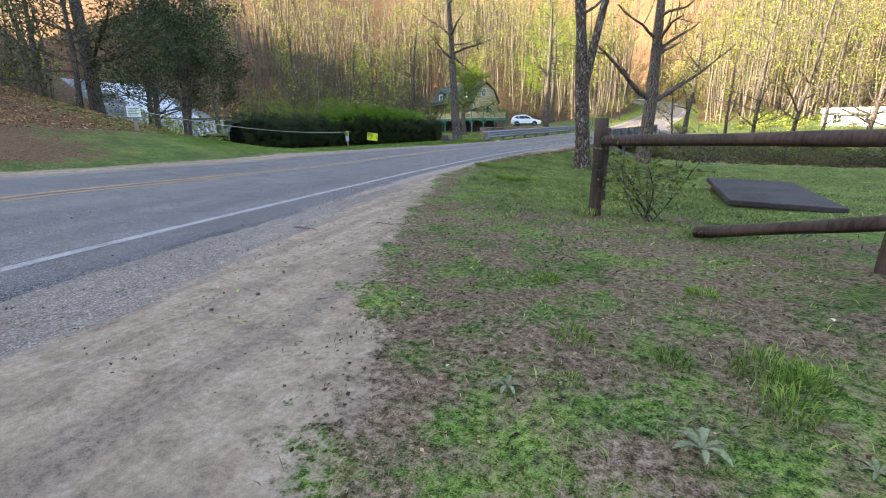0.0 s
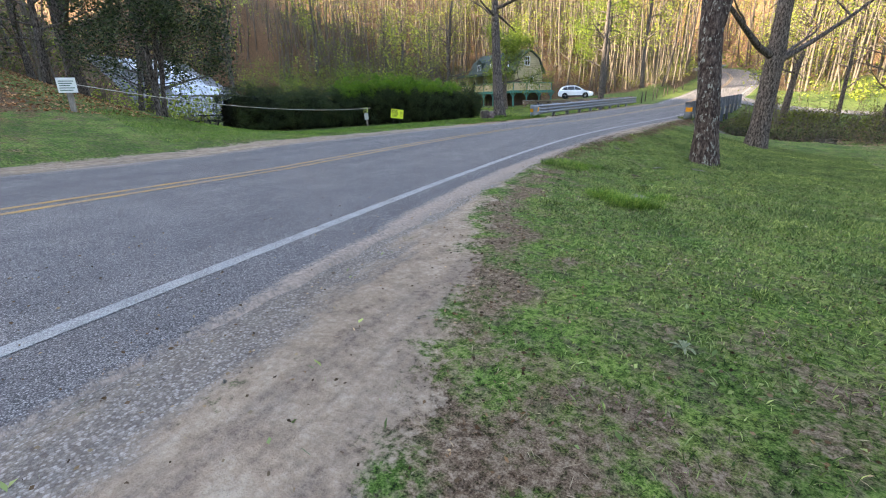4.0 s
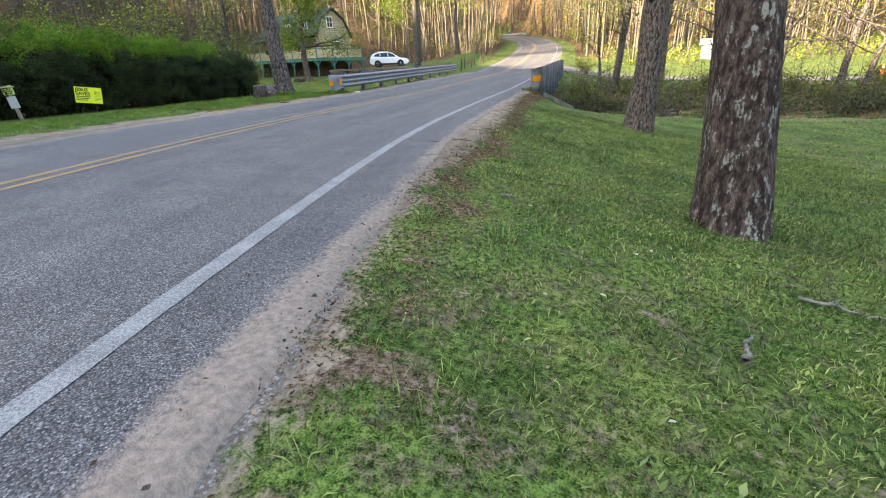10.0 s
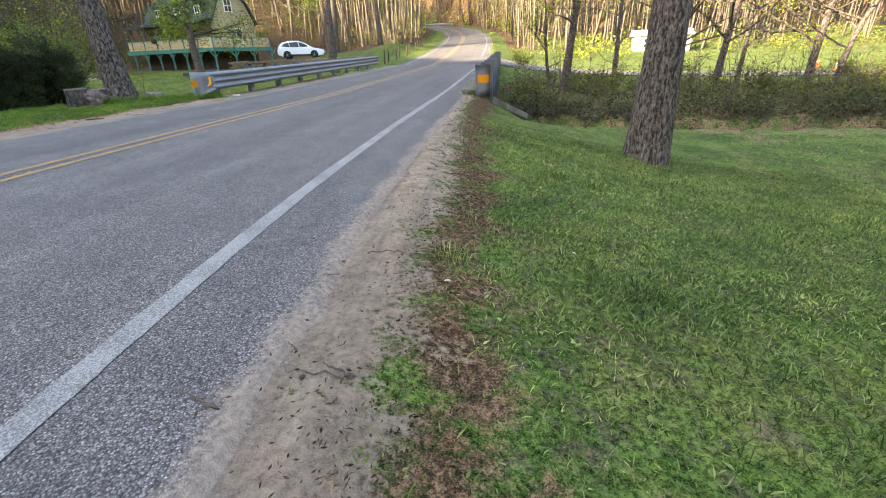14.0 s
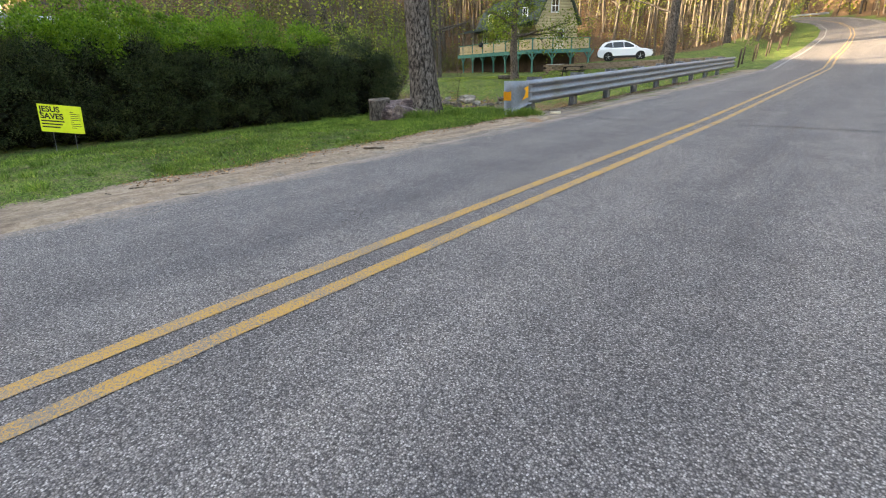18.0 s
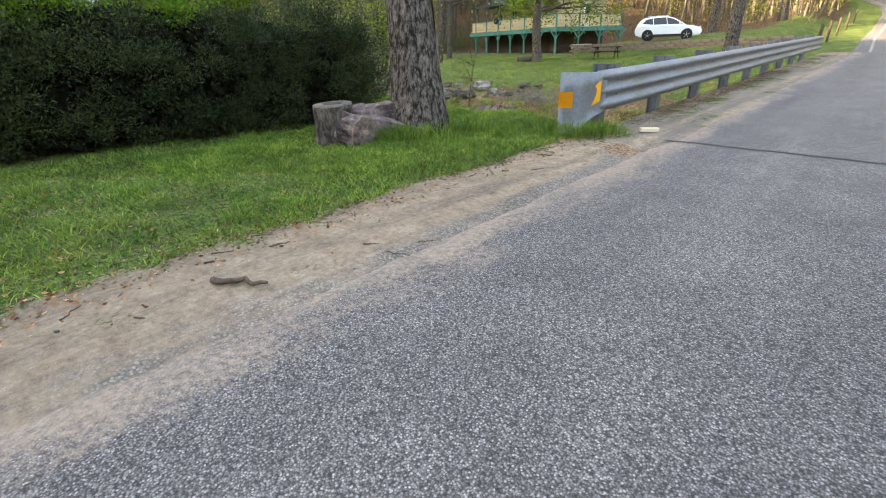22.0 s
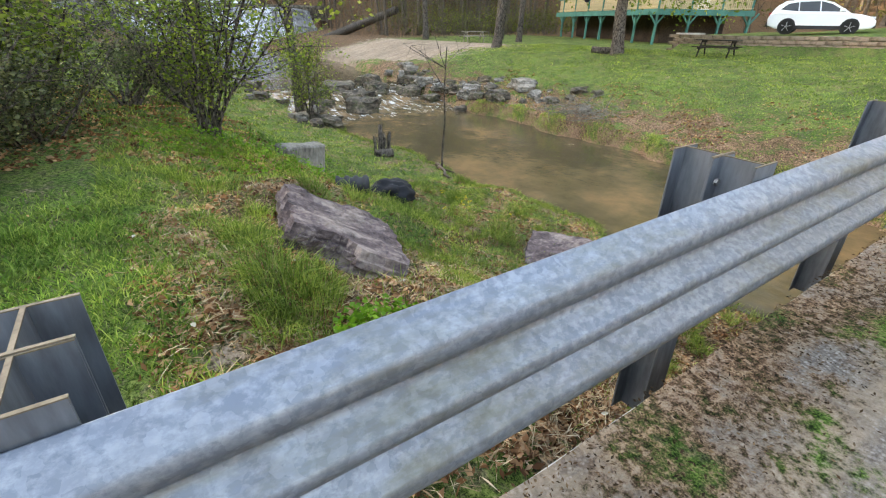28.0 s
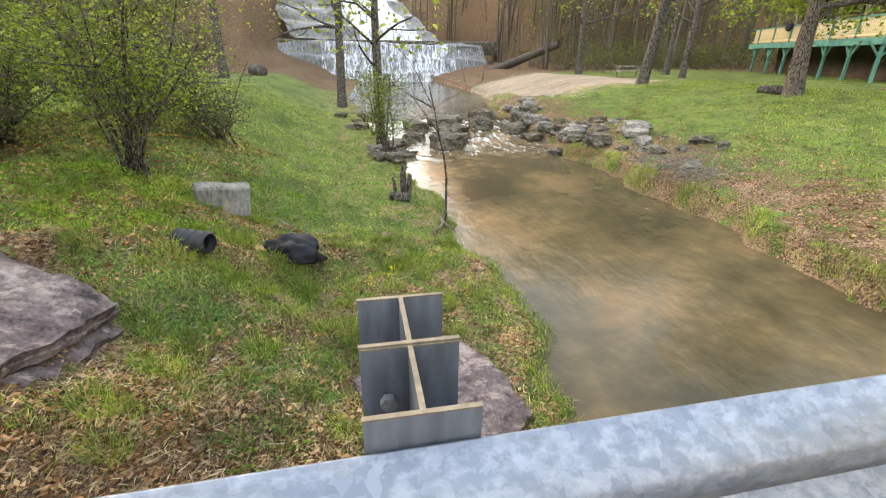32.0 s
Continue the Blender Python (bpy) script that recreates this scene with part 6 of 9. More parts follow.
def build_car(name, m, paintm, label):
    c = thing(name, m, label, "car")
    low = [(-2.28, 0.40), (-2.34, 0.70), (-2.27, 1.00), (-2.0, 1.08), (-0.6, 1.06), (0.95, 1.02), (1.65, 0.95), (2.12, 0.82), (2.30, 0.66), (2.32, 0.46), (2.2, 0.30), (1.8, 0.25), (-1.9, 0.25)]
    bm = bmesh.new()
    R = []
    for s, inset in ((-0.90, 0.06), (-0.84, 0.0), (0.84, 0.0), (0.90, 0.06)):
        R.append([bm.verts.new((x * (1 - 0.012 * (inset > 0)), s, 0.62 + (z - 0.62) * (0.86 if inset else 1.0))) for x, z in low])
    n = len(low)
    for a, b in zip(R, R[1:]):
        for k in range(n):
            bm.faces.new((a[k], a[(k + 1) % n], b[(k + 1) % n], b[k]))
    bm.faces.new(R[0][::-1]), bm.faces.new(R[-1])
    bmesh.ops.recalc_face_normals(bm, faces=bm.faces)
    body = part("body", bm, paintm, c, smooth=False)
    cab = [(-2.24, 1.02), (-2.02, 1.38), (-1.72, 1.58), (-0.9, 1.67), (-0.2, 1.655), (0.38, 1.50), (1.22, 1.01)]
    bm = bmesh.new()
    A = [bm.verts.new((x, -0.82 + 0.16 * (z - 1.05) / 0.65, z)) for x, z in cab]
    B = [bm.verts.new((x, 0.82 - 0.16 * (z - 1.05) / 0.65, z)) for x, z in cab]
    for k in range(6):
        bm.faces.new((A[k], A[k + 1], B[k + 1], B[k]))
    bm.faces.new(A), bm.faces.new(B[::-1])
    bmesh.ops.recalc_face_normals(bm, faces=bm.faces)
    part("roof_shell", bm, paintm, c)
    for s in (-1, 1):
        for pts in (((-1.86, 1.18), (-1.58, 1.46), (-1.14, 1.54), (-1.04, 1.10)), ((-1.0, 1.10), (-1.09, 1.55), (-0.22, 1.57), (-0.10, 1.09)), ((-0.05, 1.09), (-0.17, 1.57), (0.30, 1.45), (0.98, 1.08))):
            bm = bmesh.new()
            f = bm.faces.new([bm.verts.new((x, s * (0.835 - 0.16 * (z - 1.05) / 0.65), z)) for x, z in pts])
            bmesh.ops.solidify(bm, geom=[f], thickness=0.01)
            part("side_window", bm, M_GLASS, c)
        bm = bmesh.new()
        box(bm, 0.72, 0.95, s * 0.95 - 0.08, s * 0.95 + 0.08, 1.08, 1.22, 0.03)
        part("mirror", bm, paintm, c)
        part("roof_rail", boxed(-1.5, -0.1, s * 0.60 - 0.02, s * 0.60 + 0.02, 1.67, 1.71), M_RIM, c)
        part("sill", boxed(-1.0, 1.0, s * 0.885 - 0.03, s * 0.885 + 0.03, 0.24, 0.42, 0.01), M_PLASTIC, c)
        part("tail_lamp", boxed(-2.33, -1.98, s * 0.72 - 0.14, s * 0.72 + 0.14, 0.86, 1.03, 0.02), M_LAMPRED, c)
        part("head_lamp", boxed(1.92, 2.24, s * 0.66 - 0.19, s * 0.66 + 0.19, 0.72, 0.85, 0.02), M_LAMPCLEAR, c)
        for x in (-1.38, 1.33):
            bm = bmesh.new()
            bmesh.ops.create_cone(bm, cap_ends=True, segments=24, radius1=0.40, radius2=0.40, depth=0.06, matrix=Matrix.Translation((x, s * 0.885, 0.37)) @ Matrix.Rotation(radians(90), 4, "X"))
            part("wheel_arch", bm, M_PLASTIC, c)
            bm = bmesh.new()
            bmesh.ops.create_cone(bm, cap_ends=True, segments=28, radius1=0.35, radius2=0.35, depth=0.22, matrix=Matrix.Translation((x, s * 0.835, 0.35)) @ Matrix.Rotation(radians(90), 4, "X"))
            w = part("wheel", bm, M_TYRE, c)
            bm = bmesh.new()
            for k in range(5):
                a = k * 2 * math.pi / 5 + 0.3
                beam(bm, (x, s * 0.952, 0.35), (x + 0.24 * math.cos(a), s * 0.952, 0.35 + 0.24 * math.sin(a)), 0.07, 0.02)
            part("rim", bm, M_RIM, w)
    for pts in ((1.20, 1.04, 0.42, 1.485), (-2.20, 1.10, -2.04, 1.36)):
        bm = bmesh.new()
        xa, za, xb, zb = pts
        o = 0.02 if xa > 0 else -0.02
        wa, wb = 0.80 - 0.16 * (za - 1.05) / 0.65 - 0.05, 0.80 - 0.16 * (zb - 1.05) / 0.65 - 0.05
        f = bm.faces.new([bm.verts.new(v) for v in ((xa + o, -wa, za), (xa + o, wa, za), (xb + o, wb, zb), (xb + o, -wb, zb))])
        bmesh.ops.solidify(bm, geom=[f], thickness=0.01)
        part("windscreen" if xa > 0 else "rear_window", bm, M_GLASS, c)
    part("bumper", boxed(2.2, 2.36, -0.75, 0.75, 0.32, 0.5, 0.03), M_PLASTIC, c)
    part("bumper", boxed(-2.38, -2.25, -0.78, 0.78, 0.34, 0.58, 0.03), M_PLASTIC, c)
    part("number_plate", boxed(-2.37, -2.345, -0.2, 0.2, 0.78, 0.9), M_TRIM, c)
    return c


_cx, _cy = -10.9, 31.2
build_car("car", Matrix.Translation((_cx, _cy, flat_z(_cx, _cy) + 0.0)) @ Matrix.Rotation(radians(17), 4, "Z") @ Matrix.Scale(0.95, 4), M_CARPAINT, "white crossover car parked on the gravel terrace")


# ---- picnic tables ----
M_WOOD_BLACK = simple("near_black_brown_wood", (0.022, 0.016, 0.013), 0.85, 0, 0.5, 12, 0.5, (0.1, 1, 1))
def picnic_table(m, material, label):
    t = thing("picnic_table", m, label, "picnic table", "picnic tables")
    for k in range(5):
        part("top_board", boxed(-0.92, 0.92, -0.37 + k * 0.15, -0.37 + k * 0.15 + 0.14, 0.72, 0.76, 0.006), material, t)
    for s in (-1, 1):
        for k in range(2):
            part("seat_board", boxed(-0.92, 0.92, s * 0.70 - 0.14 + k * 0.145, s * 0.70 - 0.14 + k * 0.145 + 0.135, 0.43, 0.465, 0.006), material, t)
    for x in (-0.66, 0.66):
        for s in (-1, 1):
            part("leg", beamed((x, s * 0.20, 0.72), (x, s * 0.62, 0.0), 0.04, 0.09), material, t)
        part("crossbar", boxed(x + 0.022, x + 0.06, -0.82, 0.82, 0.36, 0.43), material, t)
        part("crossbar", boxed(x + 0.022, x + 0.06, -0.36, 0.36, 0.64, 0.72), material, t)
    return t


for _x, _y, _a, _mt, _lb in ((-12.5, 24.9, 12, M_WOOD_BLACK, "dark brown wooden picnic table on the mown lawn"), (-15.2, -15.0, 25, M_WOOD_BLACK, "dark picnic table below the falls behind the shrubs"),
                            (-31.5, 24.5, 70, M_WOOD_GREY, "weathered picnic table by the sandy beach")):
    picnic_table(Matrix.Translation((_x, _y, flat_z(_x, _y))) @ Matrix.Rotation(radians(_a), 4, "Z"), _mt, _lb)


# ---- rocks ----
def stone_mat(name, lo, mid, hi, moss=0.0):
    def build(nt, p):
        v = place_of(nt)
        a, b = noisy(nt, v, 2.2, 6, 0.65), noisy(nt, v, 22, 5, 0.7)
        layer = noisy(nt, v, 3.0, 4, 0.6, (1.5, 0.6, 5))
        h = calc(nt, "ADD", calc(nt, "MULTIPLY", a, 0.45), calc(nt, "ADD", calc(nt, "MULTIPLY", b, 0.25), calc(nt, "MULTIPLY", layer, 0.3)))
        c = ramp(nt, h, [(0.41, lo), (0.5, mid), (0.59, hi)])
        pale = noisy(nt, v, 9.0, 6, 0.75, (1, 0.35, 1))
        c = mix(nt, calc(nt, "MULTIPLY", ramp(nt, pale, [(0.56, (0, 0, 0)), (0.66, (1, 1, 1))]), 0.6), c, tuple(min(1, q * 1.35) for q in hi))
        crust = noisy(nt, v, 3.2, 5, 0.7)
        c = mix(nt, calc(nt, "MULTIPLY", ramp(nt, crust, [(0.52, (0, 0, 0)), (0.62, (1, 1, 1))]), 0.55), c, lo)
        if moss:
            ms = noisy(nt, v, 3.5, 5, 0.7)
            c = mix(nt, calc(nt, "MULTIPLY", ramp(nt, ms, [(0.5, (0, 0, 0)), (0.62, (1, 1, 1))]), moss), c, (0.06, 0.075, 0.025))
        nt.links.new(c, p.inputs["Base Color"])
        p.inputs["Roughness"].default_value = 0.88
        p.inputs["Specular IOR Level"].default_value = 0.2
        bump(nt, p, h, 1.0, 0.06)
    return mat(name, build)


M_SLAB = stone_mat("purple_grey_slab", (0.040, 0.029, 0.029), (0.130, 0.094, 0.090), (0.285, 0.222, 0.19))
M_STONE = stone_mat("grey_field_stone", (0.065, 0.058, 0.050), (0.165, 0.148, 0.126), (0.33, 0.295, 0.25))
M_WETSTONE = stone_mat("wet_creek_stone", (0.022, 0.019, 0.016), (0.085, 0.070, 0.055), (0.23, 0.185, 0.14), 0.5)


def rock_mesh(seed, sx, sy, sz, cuts=3, rough=0.27, blunt=0.38):
    """An angular stone: a beaten cube."""
    gen = np.random.default_rng(seed)
    bm = bmesh.new()
    bmesh.ops.create_cube(bm, size=1.0)
    bmesh.ops.subdivide_edges(bm, edges=bm.edges[:], cuts=cuts, use_grid_fill=True)
    off = Vector(gen.uniform(0, 50, 3))
    for v in bm.verts:
        d = v.co.normalized()
        v.co = v.co.lerp(d * 0.62, blunt)
        v.co += d * rough * noise.noise(v.co * 2.1 + off) + Vector((noise.noise(v.co * 4.3 + off), noise.noise(v.co * 4.3 - off), noise.noise(v.co * 5 + off * 2))) * rough * 0.35
    bmesh.ops.scale(bm, vec=(sx, sy, sz), verts=bm.verts)
    me = bpy.data.meshes.new("rock")
    bm.to_mesh(me)
    bm.free()
    return me


def rock(seed, x, y, size, material, label, dz=0.0, turn=None, tilt=(0, 0), name="rock", group="", z=None, rough=0.27, blunt=0.38):
    me = rock_mesh(seed, *size, rough=rough, blunt=blunt)
    zz = (flat_z(x, y) if z is None else z) + size[2] * 0.22 + dz
    ob = link_mesh(name, me, material)
    ob.matrix_world = pose(x, y, zz, tilt[0], tilt[1], rnd.uniform(0, 360) if turn is None else turn)
    return tagged(ob, label, "rock", group)


def slab(x, y, pts, thick, z, tilt, turn, label, seed):
    """A flat broken flagstone with a layered edge."""
    gen = np.random.default_rng(seed)
    bm = bmesh.new()
    rings = []
    n = len(pts)
    dense = []
    for k in range(n):
        a, b = np.array(pts[k]), np.array(pts[(k + 1) % n])
        for q in range(8):
            dense.append(a + (b - a) * q / 8 + gen.normal(size=2) * 0.014)
    m = len(dense)
    for zz, s in ((0, 1.0), (-thick * 0.30, 1.01), (-thick * 0.33, 1.045), (-thick * 0.55, 1.05), (-thick * 0.58, 0.99), (-thick * 0.85, 1.0), (-thick, 0.9)):
        rings.append([bm.verts.new((p[0] * s + gen.normal() * 0.008, p[1] * s + gen.normal() * 0.008, zz)) for p in dense])
    for a, b in zip(rings, rings[1:]):
        for k in range(m):
            bm.faces.new((a[k], a[(k + 1) % m], b[(k + 1) % m], b[k]))
    bm.faces.new(rings[-1][::-1])
    cx, cy = np.mean(dense, axis=0)
    last = rings[0]
    for s in np.linspace(0.94, 0.08, 15):
        ring = [bm.verts.new((cx + (p[0] - cx) * s, cy + (p[1] - cy) * s, 0)) for p in dense]
        for k in range(m):
            bm.faces.new((last[(k + 1) % m], last[k], ring[k], ring[(k + 1) % m]))
        last = ring
    bm.faces.new(last)
    off = Vector((seed * 3.1, seed * 1.7, 0))
    for v in bm.verts:
        flat = Vector((v.co.x, v.co.y, 0))
        h = noise.noise(flat * 1.5 + off) + 0.35 * noise.noise(flat * 4.5 + off)
        step = round(h * 3.2)                               # flakes split off in layers
        top = 1 if v.co.z > -thick * 0.28 else 0.35
        v.co.z += top * (0.022 * step + 0.012 * noise.noise(flat * 7.0 - off) + 0.014 * h)
    bmesh.ops.recalc_face_normals(bm, faces=bm.faces)
    ob = part("slab", bm, M_SLAB)
    ob.matrix_world = pose(x, y, z, tilt[0], tilt[1], turn)
    return tagged(ob, label, "rock")


slab(-3.86, 2.13, [(0.45, -0.67), (-0.14, -0.54), (-0.81, -0.38), (-0.74, -0.13), (-0.7, 0.38), (-0.57, 0.87), (0.09, 0.67), (0.8, 0.31), (0.69, -0.14), (0.41, -0.2)], 0.28, -0.33, (-29.2, 2), 0,
     "large tilted purple-grey flagstone lying in the grass", 5)
slab(-3.78, 2.2, [(0.43, -0.6), (-0.14, -0.5), (-0.76, -0.36), (-0.7, 0.36), (-0.5, 0.8), (0.1, 0.66), (0.82, 0.36), (0.66, -0.12)], 0.26, -0.60, (-27, 3), 0,
     "lower layer of the broken flagstone, half sunk in litter", 15)
slab(-4.04, 6.0, [(0.46, -0.72), (-0.18, -1.02), (-0.92, -0.13), (-0.81, 0.35), (0.0, 0.7), (0.5, 0.8), (0.92, 0.39)], 0.40, -1.80, (-4, 4), 0, "flat grey boulder slab near the water's edge", 6)
rock(9, -2.05, 3.0, (0.42, 0.34, 0.26), M_SLAB, "half-buried grey boulder at the foot of the bridge bank")
rock(8, -2.6, 8.3, (0.6, 0.5, 0.35), M_STONE, "half-buried grey boulder at the foot of the bridge bank")
# cut stone post lying on the bank
bm = boxed(-0.42, 0.42, -0.17, 0.17, -0.1, 0.42, 0.03)
bmesh.ops.subdivide_edges(bm, edges=bm.edges[:], cuts=2, use_grid_fill=True)
for v in bm.verts:
    v.co += Vector((noise.noise(v.co * 3), noise.noise(v.co * 3 + Vector((5, 0, 0))), noise.noise(v.co * 3 + Vector((0, 9, 0))))) * 0.03
_o = tagged(part("stone_block", bm, simple("pale_cut_stone", (0.185, 0.168, 0.145), 0.9, 0, 0.55, 7, 0.6, (1, 1, 0.3))), "pale squared stone block resting on the creek bank", "stone block")
_o.matrix_world = pose(-8.0, 2.95, flat_z(-8.0, 2.95) + 0.10, 4, 6, 108)
# tree stump and stones beside the leaning tree
v, f = tube_arrays([[(0, 0, -0.15, 0.35), (0, 0, 0.05, 0.315), (0.01, 0.01, 0.25, 0.30), (0.03, 0.0, 0.47, 0.29), (0.03, 0, 0.495, 0.275), (0.03, 0, 0.496, 0.02)]], 22)
v[:, :2] *= (1 + 0.06 * np.sin(np.arctan2(v[:, 1], v[:, 0]) * 4 + 1) + 0.03 * np.sin(np.arctan2(v[:, 1], v[:, 0]) * 9 + 3 * v[:, 2]))[:, None] * 0.93
_o = thing("tree_stump", Matrix.Translation((-3.05, -3.28, flat_z(-3.05, -3.28))) @ Matrix.Rotation(radians(3), 4, "X"), "weathered grey sawn tree stump in the grass", "stump")
link_mesh("stump_wood", raw_mesh("stump_wood", v, f), bark("cracked_stump_bark", (0.040, 0.033, 0.028), (0.185, 0.160, 0.138), 0.4), _o)
v, f = tube_arrays([[(0.03, 0, 0.485, 0.262), (0.03, 0, 0.508, 0.258), (0.03, 0, 0.512, 0.14), (0.03, 0, 0.507, 0.004)]], 22)
link_mesh("sawn_face", raw_mesh("sawn_face", v, f), simple("grey_sawn_face", (0.15, 0.128, 0.11), 0.95, 0, 0.55, 16, 0.5), _o, "bleached grey sawn top")
rock(21, -3.05, -2.72, (0.74, 0.62, 0.60), M_SLAB, "squared grey stone with a pale flat top by the tree", group="stones by the stump", turn=12, tilt=(3, -5), rough=0.2, blunt=0.14)
rock(22, -2.62, -3.02, (0.34, 0.92, 0.44), M_SLAB, "slanting layered stone between stump and tree", group="stones by the stump", turn=8, tilt=(-16, 8), rough=0.22, blunt=0.12)

rock(23, 11.85, -22.67, (0.26, 0.17, 0.09), M_STONE, "flat grey stone half buried in the lawn grass", turn=-20, rough=0.2)

# rapids and bank stones
_g = np.random.default_rng(77)
for _k, (_x, _y, _s) in enumerate(((-18.6, 8.9, (1.3, 1.0, 1.0)), (-20.3, 9.4, (1.3, 1.0, 0.9)), (-21.9, 11.2, (1.1, 0.9, 0.8)), (-19.3, 6.9, (1.2, 0.8, 0.5)), (-17.6, 7.0, (0.9, 0.7, 0.5)), (-22.3, 8.0, (1.5, 1.0, 0.6)),
                                   (-21.0, 12.6, (1.0, 0.9, 0.8)), (-23.2, 9.6, (2.2, 1.4, 0.7)), (-19.5, 12.9, (0.8, 0.7, 0.6)), (-24.5, 12.0, (1.2, 1.0, 0.8)), (-17.0, 12.9, (0.7, 0.6, 0.5)), (-20.0, 7.6, (0.8, 0.6, 0.6)))):
    rock(40 + _k, _x, _y, _s, M_WETSTONE, "dark wet boulder in the foaming rapids", group="boulders of the rapids", z=float(water_level(_x)) - 0.18)
for _k in range(70):
    _x, _side = _g.uniform(-25.5, -15.5), _g.uniform()
    _y = float(creek_mid(_x)) + (1 if _side < 0.65 else -1) * (float(creek_half(_x)) + _g.uniform(-0.9, 1.2))
    _s = _g.uniform(0.25, 0.65)
    rock(100 + _k, _x, _y, (_s * 1.3, _s, _s * 0.7), M_WETSTONE if _k % 3 else M_STONE, "loose stone along the rapids", group="stones of the rapids")
for _k in range(26):
    _x, _d = _g.uniform(-20, -11), _g.uniform(0.7, 3.2)
    _y = float(creek_mid(_x)) + float(creek_half(_x)) + _d
    _s = _g.uniform(0.14, 0.42)
    rock(180 + _k, _x, _y, (_s * _g.uniform(1.0, 1.9), _s * 1.1, _s * _g.uniform(0.5, 1.0)), M_STONE if _k % 2 else M_WETSTONE, "pale flat stone on the far bank", group="stones on the far bank", dz=-0.05 * _s, tilt=(_g.uniform(-18, 18), _g.uniform(-18, 18)))
rock(220, -15.86, 15.5, (1.2, 0.9, 0.55), M_STONE, "large rounded pale stone on the far bank", group="stones on the far bank")
for _k in range(18):
    _x = _g.uniform(9.8, 16)
    _y = float(creek_mid(_x)) + float(creek_half(_x)) + _g.uniform(-0.4, 1.3)
    _s = _g.uniform(0.25, 0.55)
    rock(240 + _k, _x, _y, (_s * 1.4, _s, _s * 0.7), M_WETSTONE, "creek stone among roots under the far bank", group="stones downstream")

# ---- waterfall ----
def _fall(nt, p):
    pos = world_place(nt)
    streak = noisy(nt, pos, 1.4, 6, 0.7, (0.35, 1.6, 0.22))
    fine = noisy(nt, pos, 5.0, 5, 0.7, (0.4, 2.0, 0.3))
    att = nt.nodes.new("ShaderNodeAttribute")
    att.attribute_name = "cover"
    sep = nt.nodes.new("ShaderNodeSeparateColor")
    nt.links.new(att.outputs["Color"], sep.inputs[0])
    a = calc(nt, "ADD", calc(nt, "MULTIPLY", streak, 0.65), calc(nt, "MULTIPLY", fine, 0.35))
    a = calc(nt, "ADD", a, calc(nt, "SUBTRACT", sep.outputs[0], 0.55))
    rockc = ramp(nt, fine, [(0.38, (0.045, 0.042, 0.040)), (0.62, (0.20, 0.19, 0.18))])
    c = mix(nt, ramp(nt, a, [(0.50, (0, 0, 0)), (0.62, (1, 1, 1))]), rockc, (0.62, 0.64, 0.67))
    nt.links.new(c, p.inputs["Base Color"])
    p.inputs["Roughness"].default_value = 0.45
    bump(nt, p, a, 0.6, 0.15)


M_FALL = mat("falling_water_on_rock", _fall)


def tier(name, y0, y1, x0, z0, x1, z1, shift, wet, label, steps=26):
    """A sloping, stepped rock face with water running over it; it stands on the hillside."""
    V, T = np.meshgrid(np.linspace(0, 1, 60), np.linspace(0, 1, steps))
    x = x0 + (x1 - x0) * (T + 0.03 * np.sin(T * 19)) + 0.5 * wave(V * 12, T * 9, 1.3)
    y = y0 + (y1 - y0) * V + shift * T
    z = z0 + (z1 - z0) * (T + 0.035 * np.sin(T * 19 + 1.5 + V * 4)) + 0.15 * wave(V * 14, T * 8, 1.9)
    x = np.where(T < 0.02, x + 0.3, x)
    return tagged(sheet(name, x, y, z, M_FALL, (wet(V, T), V * 0, V * 0)), label, "waterfall", kind="structure")


tier("lower_falls", -16, 24, -63, -2.2, -70, 3.3, 0, lambda v, t: 0.40 + 0.18 * sstep(0.36, 0.50, v) * (1 - 0.6 * sstep(0.85, 0.95, v)), "broad lower waterfall sliding over a stepped rock face")
tier("upper_falls", -2, 18, -70, 3.2, -83, 10, -5, lambda v, t: 0.30 + 0.36 * sstep(0.38, 0.5, v) * (1 - sstep(0.86, 0.93, v)), "white upper waterfall on a steep rock slide")
_l = part("ledge", boxed(-72, -69.6, -10, 30, 1.5, 3.35, 0.2), M_WETSTONE)
tagged(_l, "dark rock ledge between the two waterfalls", "ledge", kind="structure")

